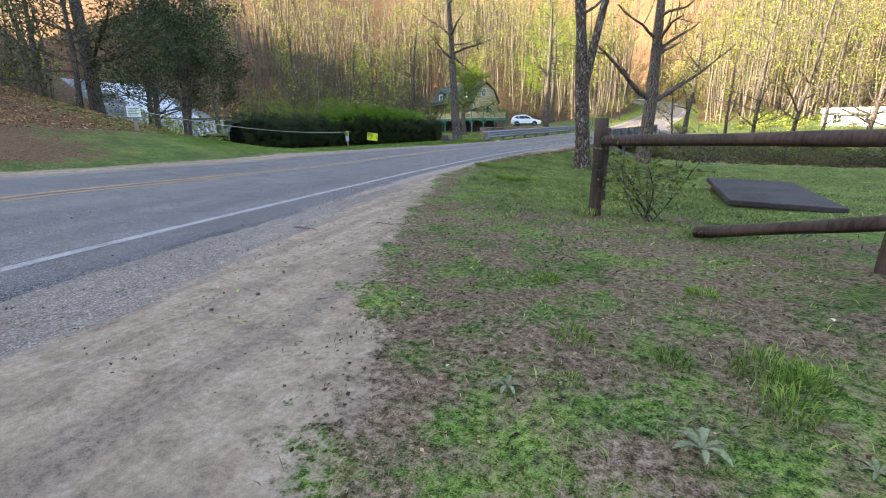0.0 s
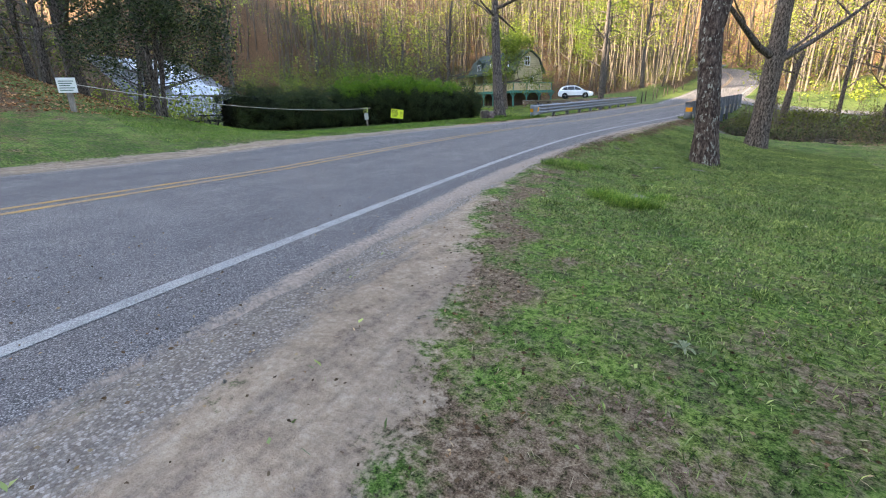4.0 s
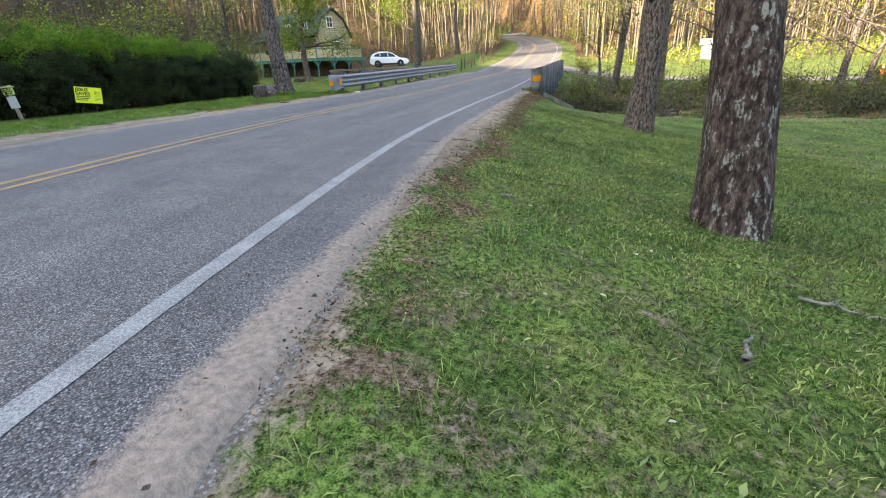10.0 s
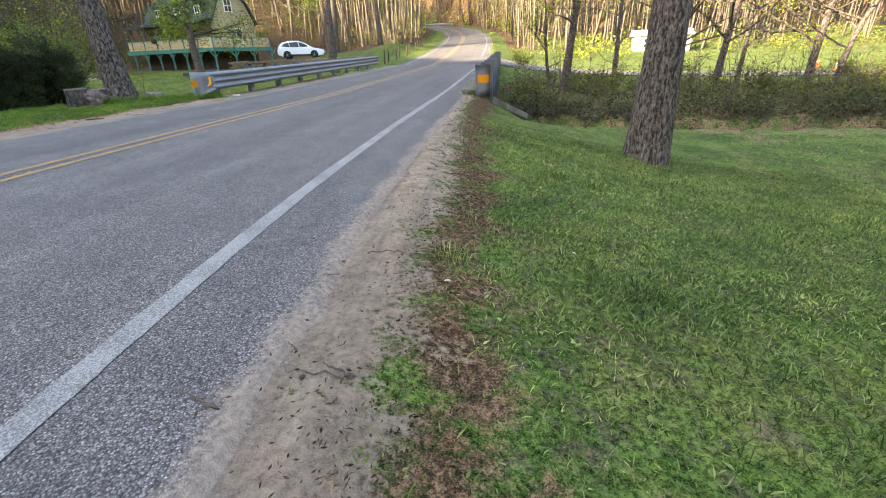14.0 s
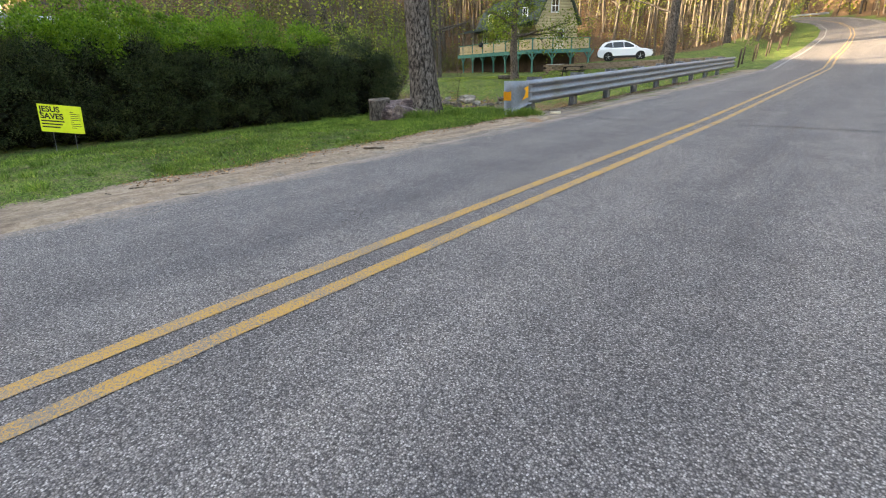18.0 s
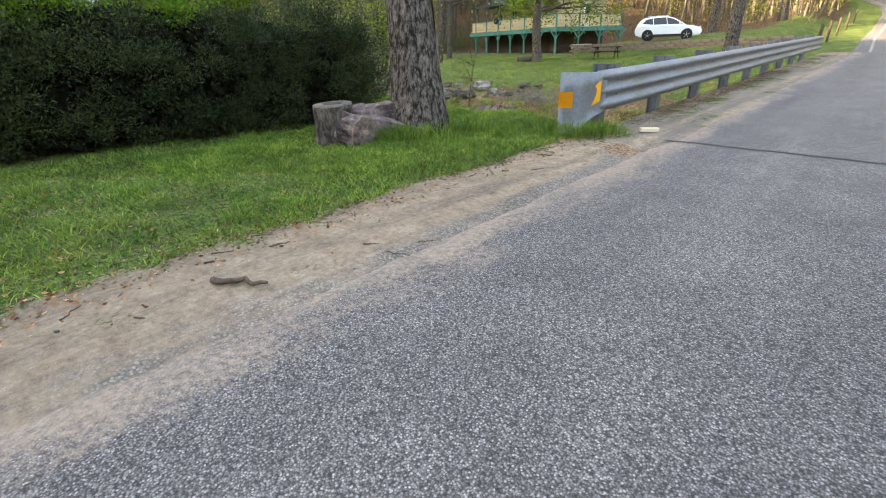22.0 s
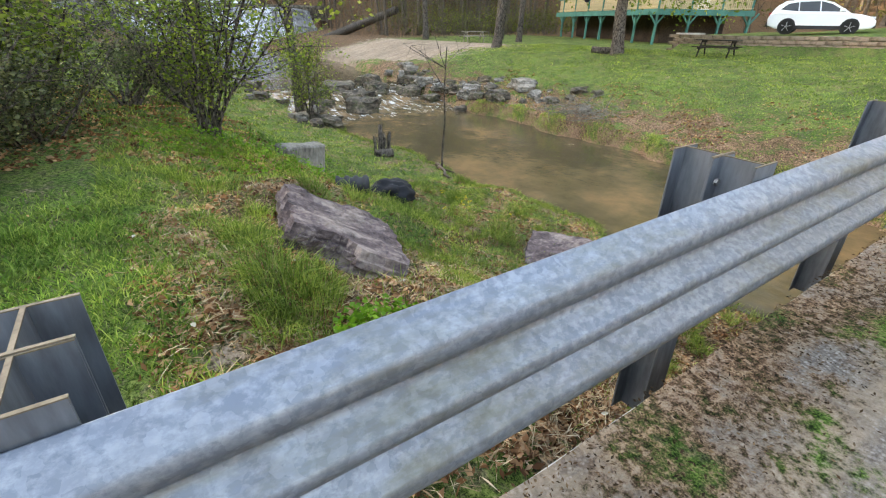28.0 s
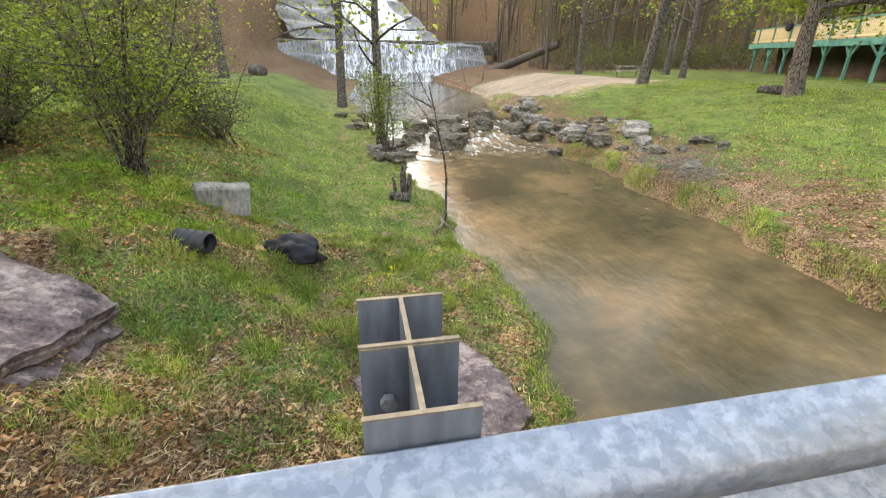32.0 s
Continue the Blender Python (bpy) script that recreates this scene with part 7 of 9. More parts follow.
# ---- fence, lid and shrub ----
def log_fence():
    f = thing("log_fence", Matrix.Translation((15.06, -27.57, flat_z(15.06, -27.57))), "dark weathered log fence with one fallen rail", "fence")
    gz = lambda x, y: flat_z(x, y) - flat_z(15.06, -27.57)
    P = [(-0.01, 0.30), (-0.51, 2.57), (2.72, -1.5), (5.3, -3.0), (7.9, -4.5)]

    def log(name, a, b, r, label=""):
        a, b = np.array(a, float), np.array(b, float)
        pts = [(*(a + (b - a) * t), r * (1 + 0.06 * math.sin(9 * t))) for t in np.linspace(0, 1, 9)]
        pts = [(*pts[0][:3], 0.01)] + pts + [(*pts[-1][:3], 0.01)]
        v, q = tube_arrays(pts and [pts], 12)
        return link_mesh(name, raw_mesh(name, v, q, False), M_WOOD_DARK, f, label)
    for x, y in P:
        z = gz(15.06 + x, -27.57 + y)
        log("post", (x, y, z - 0.3), (x + 0.02, y - 0.03, z + 1.33), 0.088)
    log("rail", (-0.01, 0.32, gz(15.05, -27.27) + 1.05), (-0.51, 2.55, gz(14.5, -25.0) + 1.04), 0.058)
    for a, b in ((0, 2), (2, 3), (3, 4)):
        za, zb = gz(15.06 + P[a][0], -27.57 + P[a][1]), gz(15.06 + P[b][0], -27.57 + P[b][1])
        log("rail", (P[a][0], P[a][1] - 0.02, za + 1.03), (P[b][0], P[b][1], zb + 1.03), 0.066)
        if a:
            log("rail", (P[a][0], P[a][1] - 0.02, za + 0.45), (P[b][0], P[b][1], zb + 0.5), 0.06)
    log("fallen_rail", (1.34, -0.67, gz(16.4, -28.24) + 0.05), (2.70, -1.46, gz(17.75, -29.0) + 0.40), 0.06, "fallen rail with one end on the grass")


log_fence()
_x, _y = 17.19, -22.26
_o = thing("well_cover", Matrix.Translation((_x, _y, flat_z(_x, _y))) @ Matrix.Rotation(radians(10.5), 4, "Z"), "dark flat oblong lid on a low brick base in the lawn", "cover")
part("lid", boxed(-0.88, 0.88, -1.6, 1.6, 0.10, 0.20, 0.012), simple("dark_shingled_lid", (0.038, 0.034, 0.034), 0.9, 0, 0.35, 6, 0.4), _o).rotation_euler = (radians(1.5), radians(2), 0)
for _k in range(1):
    for _i in range(9):
        for _s in (-1.4, 1.4):
            part("brick", boxed(-0.8 + _i * 0.172 + 0.04 * _k, -0.64 + _i * 0.172 + 0.04 * _k, _s - 0.05, _s + 0.05, -0.02 + _k * 0.105, 0.075 + _k * 0.105, 0.006), simple("worn_red_brick", (0.30, 0.12, 0.08), 0.9) if _i == _k == 0 and _s < 0 else bpy.data.materials["worn_red_brick"], _o)

# ---- signs ----
def text_part(body, size, x, z, y, material, parent):
    cu = bpy.data.curves.new("lettering", "FONT")
    cu.body, cu.size, cu.extrude, cu.offset = body, size, 0.001, 0.004
    cu.align_x = "LEFT"
    ob = new("lettering", cu)
    me = bpy.data.meshes.new_from_object(ob.evaluated_get(bpy.context.evaluated_depsgraph_get()))
    bpy.data.objects.remove(ob)
    bpy.data.curves.remove(cu)
    o = link_mesh("lettering", me, material, parent)
    o.matrix_local = Matrix.Translation((x, y, z)) @ Matrix.Rotation(radians(90), 4, "X")
    return o


M_SIGN = simple("lime_yellow_board", (0.72, 0.80, 0.03), 0.5, 0, 0.05, 6, 0.03)
M_INK = simple("black_ink", (0.03, 0.035, 0.02), 0.7, 0, 0.1, 6)
_sx, _sy = -5.32, -9.24
sign = thing("yard_sign", Matrix.Translation((_sx, _sy, flat_z(_sx, _sy))) @ Matrix.Rotation(radians(52), 4, "Z") @ Matrix.Rotation(radians(8), 4, "Y"), "bright yellow yard sign with black lettering before the hedge", "sign")
part("board", boxed(-0.36, 0.36, -0.006, 0.006, 0.33, 0.83, 0.002), M_SIGN, sign)
text_part("JESUS", 0.14, -0.33, 0.70, -0.0085, M_INK, sign)
text_part("SAVES", 0.14, -0.33, 0.575, -0.0085, M_INK, sign)
for _k in range(3):
    part("printed_line", boxed(-0.33, -0.33 + (0.38, 0.34, 0.3)[_k], -0.009, -0.0065, 0.52 - _k * 0.055, 0.543 - _k * 0.055), M_INK, sign)
for _k in range(9):
    part("printed_line", boxed(0.16, 0.16 + (0.06, 0.16, 0.17, 0.17, 0.16, 0.04, 0.16, 0.17, 0.08)[_k], -0.009, -0.0065, 0.715 - _k * 0.036, 0.724 - _k * 0.036), M_INK, sign)
for _s in (-0.18, 0.18):
    part("wire_leg", boxed(_s - 0.004, _s + 0.004, 0.007, 0.015, -0.1, 0.5), M_POST, sign)
_sx, _sy = -5.85, -11.0
sign = thing("notice_post", Matrix.Translation((_sx, _sy, flat_z(_sx, _sy))) @ Matrix.Rotation(radians(50), 4, "Z") @ Matrix.Rotation(radians(-5), 4, "Y"), "small weathered notice boards on a leaning wooden stake", "sign")
part("stake", boxed(-0.045, 0.045, 0.0, 0.07, -0.2, 0.98, 0.006), M_WOOD_GREY, sign)
M_NOTICE = simple("pale_lime_notice", (0.55, 0.62, 0.16), 0.6, 0, 0.12, 8)
part("notice", boxed(-0.13, 0.13, -0.015, -0.002, 0.72, 0.98, 0.003), M_NOTICE, sign)
part("notice", boxed(-0.11, 0.11, -0.014, -0.002, 0.34, 0.68, 0.003), simple("faded_notice", (0.45, 0.46, 0.42), 0.7, 0, 0.15, 8), sign)
for _k in range(4):
    part("printed_line", boxed(-0.10, 0.10 - 0.03 * (_k % 2), -0.018, -0.0155, 0.90 - _k * 0.05, 0.92 - _k * 0.05), M_INK, sign)
_sx, _sy = -4.3, -24.6
sign = thing("notice_post", Matrix.Translation((_sx, _sy, flat_z(_sx, _sy))) @ Matrix.Rotation(radians(62), 4, "Z"), "white notice board on a thick wooden post on the bank", "sign")
part("post", boxed(-0.07, 0.07, 0.0, 0.14, -0.3, 0.85, 0.01), M_WOOD_GREY, sign)
part("board", boxed(-0.24, 0.24, -0.03, -0.002, 0.55, 0.98, 0.004), simple("white_notice", (0.7, 0.72, 0.68), 0.6, 0, 0.08, 8), sign)
for _k in range(5):
    part("printed_line", boxed(-0.19, 0.19 - 0.05 * (_k % 3), -0.034, -0.0305, 0.87 - _k * 0.065, 0.895 - _k * 0.065), simple("green_ink", (0.05, 0.12, 0.07), 0.8) if _k == 0 else bpy.data.materials["green_ink"], sign)
# rope from the post past the shrubs
_pts = []
for _t in np.linspace(0, 1, 30):
    _p = np.array((-4.3, -24.5, flat_z(-4.3, -24.5) + 0.82)) * (1 - _t) + np.array((-5.2, -11.3, flat_z(-5.2, -11.3) + 0.95)) * _t
    _pts.append((*(_p + np.array((0, 0, -0.35 * 4 * _t * (1 - _t)))), 0.012))
v, f = tube_arrays([_pts], 5)
tagged(link_mesh("rope", raw_mesh("rope", v, f), simple("pale_rope", (0.45, 0.42, 0.36), 0.9)), "pale sagging rope strung from the notice post past the shrubs", "rope")

# ---- things on the knoll and across the creek ----
_x, _y = -27.5, -27.0
build_car("car", Matrix.Translation((_x, _y, flat_z(_x, _y))) @ Matrix.Rotation(radians(35), 4, "Z"), M_CARDARK, "dark blue car parked above the leaf-strewn knoll")


def shed(x, y, w, d, h, turn, label, wallm, roofm, windows=3):
    s = thing("house", Matrix.Translation((x, y, flat_z(x, y) - 0.2)) @ Matrix.Rotation(radians(turn), 4, "Z"), label, "house")
    part("wall", boxed(-w / 2, w / 2, -d / 2, d / 2, 0, h), wallm, s)
    bm = bmesh.new()
    a = [bm.verts.new((-w / 2 - 0.3, yy, zz)) for yy, zz in ((-d / 2 - 0.3, h - 0.05), (0, h + d * 0.22), (d / 2 + 0.3, h - 0.05))]
    b = [bm.verts.new((w / 2 + 0.3, yy, zz)) for yy, zz in ((-d / 2 - 0.3, h - 0.05), (0, h + d * 0.22), (d / 2 + 0.3, h - 0.05))]
    bm.faces.new(a[::-1]), bm.faces.new(b)
    for i, j in ((0, 1), (1, 2), (2, 0)):
        bm.faces.new((a[i], a[j], b[j], b[i]))
    bmesh.ops.recalc_face_normals(bm, faces=bm.faces)
    part("roof", bm, roofm, s)
    for k in range(windows):
        window(s, (-w / 2 + w * (k + 0.5) / windows, -d / 2 - 0.002, h * 0.55), (1, 0, 0), (0, -1, 0), 0.9, 1.0)
    return s


shed(-37, -29, 9, 6, 2.8, 62, "white house among the trees above the knoll", M_TRIM, M_ROOF)
shed(28.6, 50, 6.5, 3.0, 1.9, -8, "long white trailer home beyond the side road", simple("dull_white_siding", (0.30, 0.30, 0.29), 0.7, 0, 0.1, 3), simple("pale_metal_roof", (0.6, 0.6, 0.6), 0.5, 0.3), 2)
M_CONE = simple("orange_cone", (0.85, 0.13, 0.02), 0.5, 0, 0.08, 8)
for _x, _y in ((33.1, 22.9), (33.6, 26.0)):
    c = thing("traffic_cone", Matrix.Translation((_x, _y, flat_z(_x, _y))), "orange traffic cone with a pale band beside the side road", "traffic cone", "traffic cones")
    part("base", boxed(-0.19, 0.19, -0.19, 0.19, 0, 0.03, 0.01), M_CONE, c)
    v, f = tube_arrays([[(0, 0, 0.03, 0.15), (0, 0, 0.72, 0.03), (0, 0, 0.722, 0.004)]], 16)
    link_mesh("cone", raw_mesh("cone", v, f, True), M_CONE, c)
    v, f = tube_arrays([[(0, 0, 0.42, 0.088), (0, 0, 0.55, 0.066)]], 16)
    link_mesh("band", raw_mesh("band", v, f, True), M_TRIM, c, "pale reflective band")
# side road
ys = np.array([(6.6, 28), (9, 26.8), (13, 24.4), (18, 22.0), (24, 20.4), (33, 20.0), (45, 21.5), (70, 27), (110, 36)])
_t = np.linspace(6.4, 110, 120)
_mid = np.interp(_t, ys[:, 0], ys[:, 1])
_w = np.interp(_t, [6, 10, 16, 24, 110], [5.6, 4.0, 2.9, 2.3, 2.2])
SX = np.stack([_t] * 7)
SY = np.stack([_mid + _w * k for k in np.linspace(-1, 1, 7)])
SZ = ground_z(SX, SY) + 0.06
tagged(sheet("side_road", SX, SY, SZ, M_ASPHALT, (SX * 0 + 0.35, SX * 0, SX * 0)), "pale dusty side road leading off past the bridge", "road", kind="structure")
# fence posts along the road beyond the bridge
for _k in range(9):
    _y = 26.5 + _k * 3.0
    _x = float(EDGE(_y)) - ROAD_W - 1.6 - 0.25 * (_k % 2)
    p = thing("fence_post", Matrix.Translation((_x, _y, flat_z(_x, _y))), "thin weathered wooden post with slack wire by the road", "post", "roadside posts")
    v, f = tube_arrays([[(0, 0, -0.2, 0.06), (0.01, 0, 0.6, 0.055), (0.02, 0.01, 1.15, 0.05), (0.02, 0.01, 1.152, 0.005)]], 8)
    link_mesh("post", raw_mesh("post", v, f), M_WOOD_DARK, p)
# far guardrail on the bend
_g0 = thing("guardrail", Matrix.Translation((-8, 108, flat_z(-8, 108))), "pale guardrail on the far bend of the road", "guardrail")
part("rail_beam", boxed(-9, 4, -0.05, 0.05, 0.4, 0.72, 0.02), M_GALV, _g0)
for _k in range(7):
    part("post", boxed(-8.8 + _k * 2, -8.7 + _k * 2, 0.05, 0.15, -0.5, 0.7), M_POST, _g0)


# ---- small things on the verges and the bank ----
M_STICK = simple("fallen_twig", (0.10, 0.075, 0.055), 0.9, 0, 0.45, 14, 0.4)
M_STICK_PALE = simple("bleached_twig", (0.165, 0.150, 0.125), 0.9, 0, 0.75, 45, 0.6)
M_DRYLEAF = leafy("dry_leaves", (0.10, 0.042, 0.022), (0.29, 0.140, 0.070), (0.55, 0.34, 0.21), 0.8, 0.15)
M_STRAW = leafy("dry_straw", (0.22, 0.145, 0.09), (0.42, 0.30, 0.195), (0.62, 0.49, 0.35), 0.85, 0.15)
M_DARKLITTER = leafy("dark_bark_litter", (0.028, 0.018, 0.012), (0.085, 0.050, 0.030), (0.21, 0.135, 0.085), 0.9, 0.05)
M_DULLLEAF = leafy("dull_dead_leaves", (0.045, 0.028, 0.019), (0.145, 0.095, 0.062), (0.42, 0.31, 0.21), 0.85, 0.1)
M_STALK = leafy("dull_dead_stalks", (0.055, 0.042, 0.031), (0.17, 0.132, 0.095), (0.40, 0.325, 0.24), 0.85, 0.1)
M_WEED_PALE = leafy("pale_weed_leaves", (0.085, 0.125, 0.045), (0.185, 0.255, 0.085), (0.33, 0.40, 0.17), 0.5, 0.3)
M_WEED = leafy("broad_weed_leaves", (0.07, 0.12, 0.025), (0.125, 0.19, 0.04), (0.20, 0.26, 0.07), 0.5, 0.3)


def stick(seed, x, y, length, r, turn, material, label, lift=0.0, category="stick", group="fallen sticks"):
    gen = np.random.default_rng(seed)
    a = radians(turn)
    main = limb(gen, (0, 0, r + lift), (math.cos(a), math.sin(a), 0.0), length, r, 9, 0, 0.5, 0.5)
    kink = [gen.normal() * 0.045 * length if 0 < i < len(main) - 1 else 0 for i in range(len(main))]
    paths = [[(p[0] - k * math.sin(a), p[1] + k * math.cos(a), max(p[2] * 0.3, r * 0.6) + lift, p[3] * gen.uniform(0.75, 1.25)) for p, k in zip(main, kink)]]
    if length > 0.35:
        q = paths[0][3]
        paths.append([(q[0], q[1], q[2], q[3] * 0.7), (q[0] + 0.3 * length * math.cos(a + 0.8), q[1] + 0.3 * length * math.sin(a + 0.8), q[2] + 0.02, q[3] * 0.3)])
    v, f = tube_arrays(paths, 6)
    v[:, 2] += ground_z(v[:, 0] + x, v[:, 1] + y) - flat_z(x, y)
    on_road = (float(EDGE(y)) - x > -0.4) and x > 0.3
    ob = link_mesh("stick", raw_mesh("stick", v, f, True), material)
    ob.location = (x, y, (float(road_z(x, y)) + 0.012) if on_road else flat_z(x, y) + 0.012)
    return tagged(ob, label, category, group)


for _k, (_x, _y, _l, _r, _a, _pale, _lab) in enumerate((
        (8.78, -16.95, 0.32, 0.012, -30, 0, "dark forked twig on the sandy shoulder"), (9.70, -16.92, 0.15, 0.028, 10, 1, "short lichen-covered branch piece in the lawn"),
        (10.1, -16.12, 0.25, 0.012, 20, 0, "thin brown twig in the lawn"), (9.5, -16.4, 0.32, 0.010, -50, 1, "thin pale twig in the lawn"), (9.62, -15.8, 0.5, 0.009, -60, 0, "long thin twig in the lawn"),
        (11.17, -19.02, 0.30, 0.024, 70, 1, "lichen-grey fallen branch in the lawn"), (11.74, -18.08, 0.44, 0.018, -10, 1, "lichen-grey fallen branch in the lawn"), (11.60, -17.98, 0.26, 0.012, 25, 1, "thin grey twig in the lawn"), (11.15, -20.46, 0.17, 0.028, 5, 0, "short dark branch piece in the lawn"),
        (11.33, -19.77, 0.13, 0.016, -30, 0, "short dark twig in the lawn"), (11.62, -19.75, 0.34, 0.010, -50, 0, "thin twig in the lawn"), (9.55, -12.2, 0.9, 0.009, 55, 0, "long thin twig along the lawn's edge"), (9.9, -13.4, 0.7, 0.010, -55, 0, "long thin twig along the lawn's edge"),
        (0.32, -5.2, 0.17, 0.008, 20, 0, "small dark twig on the gritty road edge"), (0.10, -5.22, 0.11, 0.009, 40, 0, "small dark twig on the gritty road edge"), (0.36, -4.96, 0.16, 0.007, 50, 0, "small dark twig on the gritty road edge"),
        (-0.14, -6.12, 0.34, 0.034, 38, 0, "thick dark broken stick on the sandy road edge"), (-0.4, -3.2, 0.18, 0.010, -30, 0, "small dark twig on the gritty road edge"), (-0.1, -2.9, 0.16, 0.008, 70, 0, "small dark twig on the gritty road edge"),
        (0.45, -9.2, 0.26, 0.008, 25, 0, "thin stick on the sandy road edge"), (0.2, -7.4, 0.2, 0.008, 70, 0, "thin stick on the sandy road edge"),
        (-2.0, 3.35, 0.7, 0.022, 140, 1, "bleached branch on the bank below the rail"), (-2.15, 3.0, 0.45, 0.014, 100, 1, "bleached branch on the bank below the rail"), (-2.0, 1.0, 0.9, 0.012, 95, 1, "pale bent stick standing in the weeds"),
        (-5.3, 7.5, 0.7, 0.02, 160, 1, "pale branch at the water's edge"), (-4.2, 6.9, 0.5, 0.008, 30, 1, "thin stick lying over the boulder slab"), (-9.9, 7.1, 1.3, 0.06, -20, 0, "water-worn log at the foot of the sapling"),
        (12.9, -29.5, 0.3, 0.008, 15, 0, "thin twig on the patchy verge"), (14.5, -31.9, 0.14, 0.012, -20, 1, "pale wood chip on bare soil"), (14.4, -31.8, 0.12, 0.012, 60, 1, "pale wood chip on bare soil"), (12.2, -30.2, 0.4, 0.012, 0, 0, "dark twig on the sandy shoulder"),
        (8.9, -11.6, 0.5, 0.012, 40, 0, "dark twig among the leaf litter"), (8.7, -10.8, 0.6, 0.012, 10, 0, "dark twig among the leaf litter"), (8.8, -9.6, 0.45, 0.014, -20, 0, "dark twig among the leaf litter"), (8.5, -8.3, 0.5, 0.012, 70, 0, "dark twig among the leaf litter"))):
    stick(400 + _k, _x, _y, _l, _r * (0.62 if _l < 1 else 1), _a, M_STICK_PALE if _pale else M_STICK, _lab)

# wood block by the rail's end
_o = tagged(part("wood_block", boxed(-0.125, 0.125, -0.042, 0.042, 0, 0.055, 0.006), simple("pale_sawn_wood", (0.62, 0.53, 0.38), 0.8, 0, 0.1, 6, 0.2, (0.1, 1, 1))), "pale sawn wood block lying on the gritty verge", "wood block")
_o.matrix_world = pose(0.03, -0.11, float(road_z(0, 0)) + 0.012, 0, 0, 34)

# black bag, torn paper and drain pipe on the bank
def blob(seed, sx, sy, sz, folds, material, parent, name, label=""):
    bm = bmesh.new()
    bmesh.ops.create_icosphere(bm, subdivisions=4, radius=0.5)
    off = Vector((seed, seed * 2, 0))
    for v in bm.verts:
        d = v.co.normalized()
        v.co += d * (0.16 * noise.noise(v.co * 2.8 + off) + 0.07 * noise.noise(v.co * 8.0 + off) + 0.015 * math.sin(v.co.x * folds + v.co.y * 11 + 6 * noise.noise(v.co * 2 + off)))
        if v.co.z < -0.12:
            v.co.z = -0.12 + (v.co.z + 0.12) * 0.15
    bmesh.ops.scale(bm, vec=(sx, sy, sz), verts=bm.verts)
    bmesh.ops.translate(bm, vec=(0, 0, 0.12 * sz), verts=bm.verts)
    return part(name, bm, material, parent, label, True)


M_BAG = simple("black_plastic_bag", (0.008, 0.008, 0.010), 0.62, 0, 0.3, 10, 0.4)
_bx, _by = -6.85, 4.15
_o = thing("refuse_bag", Matrix.Translation((_bx, _by, flat_z(_bx, _by))) @ Matrix.Rotation(radians(70), 4, "Z") @ Matrix.Rotation(radians(-12), 4, "X"), "crumpled black plastic bag with brown paper in the grass", "bag")
blob(3, 0.95, 0.62, 0.6, 26, M_BAG, _o, "bag_body")
_p = blob(5, 0.28, 0.26, 0.2, 12, simple("brown_paper", (0.42, 0.24, 0.12), 0.9, 0, 0.2, 12), _o, "torn_paper", "torn brown paper")
_p.location = (-0.5, -0.2, 0.12)
_px, _py = -6.0, 3.12
_o = thing("drain_pipe", Matrix.Translation((_px, _py, flat_z(_px, _py) + 0.10)) @ Matrix.Rotation(radians(64), 4, "Z"), "short black corrugated drain pipe poking from the grass", "pipe")
_pp = []
for _k in range(15):
    _pp.append((-0.25 + _k * 0.034, 0, 0, 0.145 if _k % 4 in (0, 1) else 0.115))
v, f = tube_arrays([_pp], 20)
link_mesh("pipe_wall", raw_mesh("pipe_wall", v, f, False), M_PLASTIC, _o)
# logs
for _x, _y, _l, _r, _a, _lab in ((-37.9, -1.6, 1.8, 0.42, 30, "thick sawn log lying on the far lawn"), (-17.9, 23.2, 1.1, 0.2, 25, "sawn log lying beside the young tree"), (-11.2, 6.2, 0.5, 0.12, 80, "broken stump snag at the creek's edge")):
    v, f = tube_arrays([[(-_l / 2, 0, _r * 0.8, 0.01), (-_l / 2, 0, _r * 0.8, _r), (0, 0.02, _r * 0.8, _r * 0.97), (_l / 2, 0, _r * 0.8, _r * 0.95), (_l / 2, 0, _r * 0.8, 0.01)]], 14)
    _o = link_mesh("log", raw_mesh("log", v, f), M_BARK_GREY)
    _o.matrix_world = pose(_x, _y, flat_z(_x, _y) - 0.03, 0, 0, _a)
    tagged(_o, _lab, "log")
# snag of broken stems
_o = thing("snag", Matrix.Translation((-11.7, 6.35, flat_z(-11.7, 6.35))), "broken grey stems rising from the creek bank", "snag")
for _k, (_dx, _dy, _h, _r) in enumerate(((0, 0, 0.75, 0.09), (0.22, 0.1, 0.6, 0.07), (-0.15, 0.16, 0.45, 0.06), (0.1, -0.2, 0.5, 0.05))):
    v, f = tube_arrays([[(_dx, _dy, -0.2, _r), (_dx * 1.2, _dy * 1.2, _h * 0.6, _r * 0.9), (_dx * 1.4, _dy * 1.4, _h, _r * 0.6), (_dx * 1.4, _dy * 1.4, _h + 0.01, 0.005)]], 7)
    link_mesh("broken_stem", raw_mesh("broken_stem", v, f), M_BARK_GREY, _o)
# fallen leaning trunk by the falls
v, f = tube_arrays([[(-60, 20.5, -1.2, 0.5), (-56, 22, -0.2, 0.48), (-51, 24, 1.3, 0.42), (-47, 26, 2.6, 0.35)]], 10)
tagged(link_mesh("fallen_log", raw_mesh("fallen_log", v, f, True), M_BARK_GREY), "long fallen log resting beside the waterfall pool", "log")
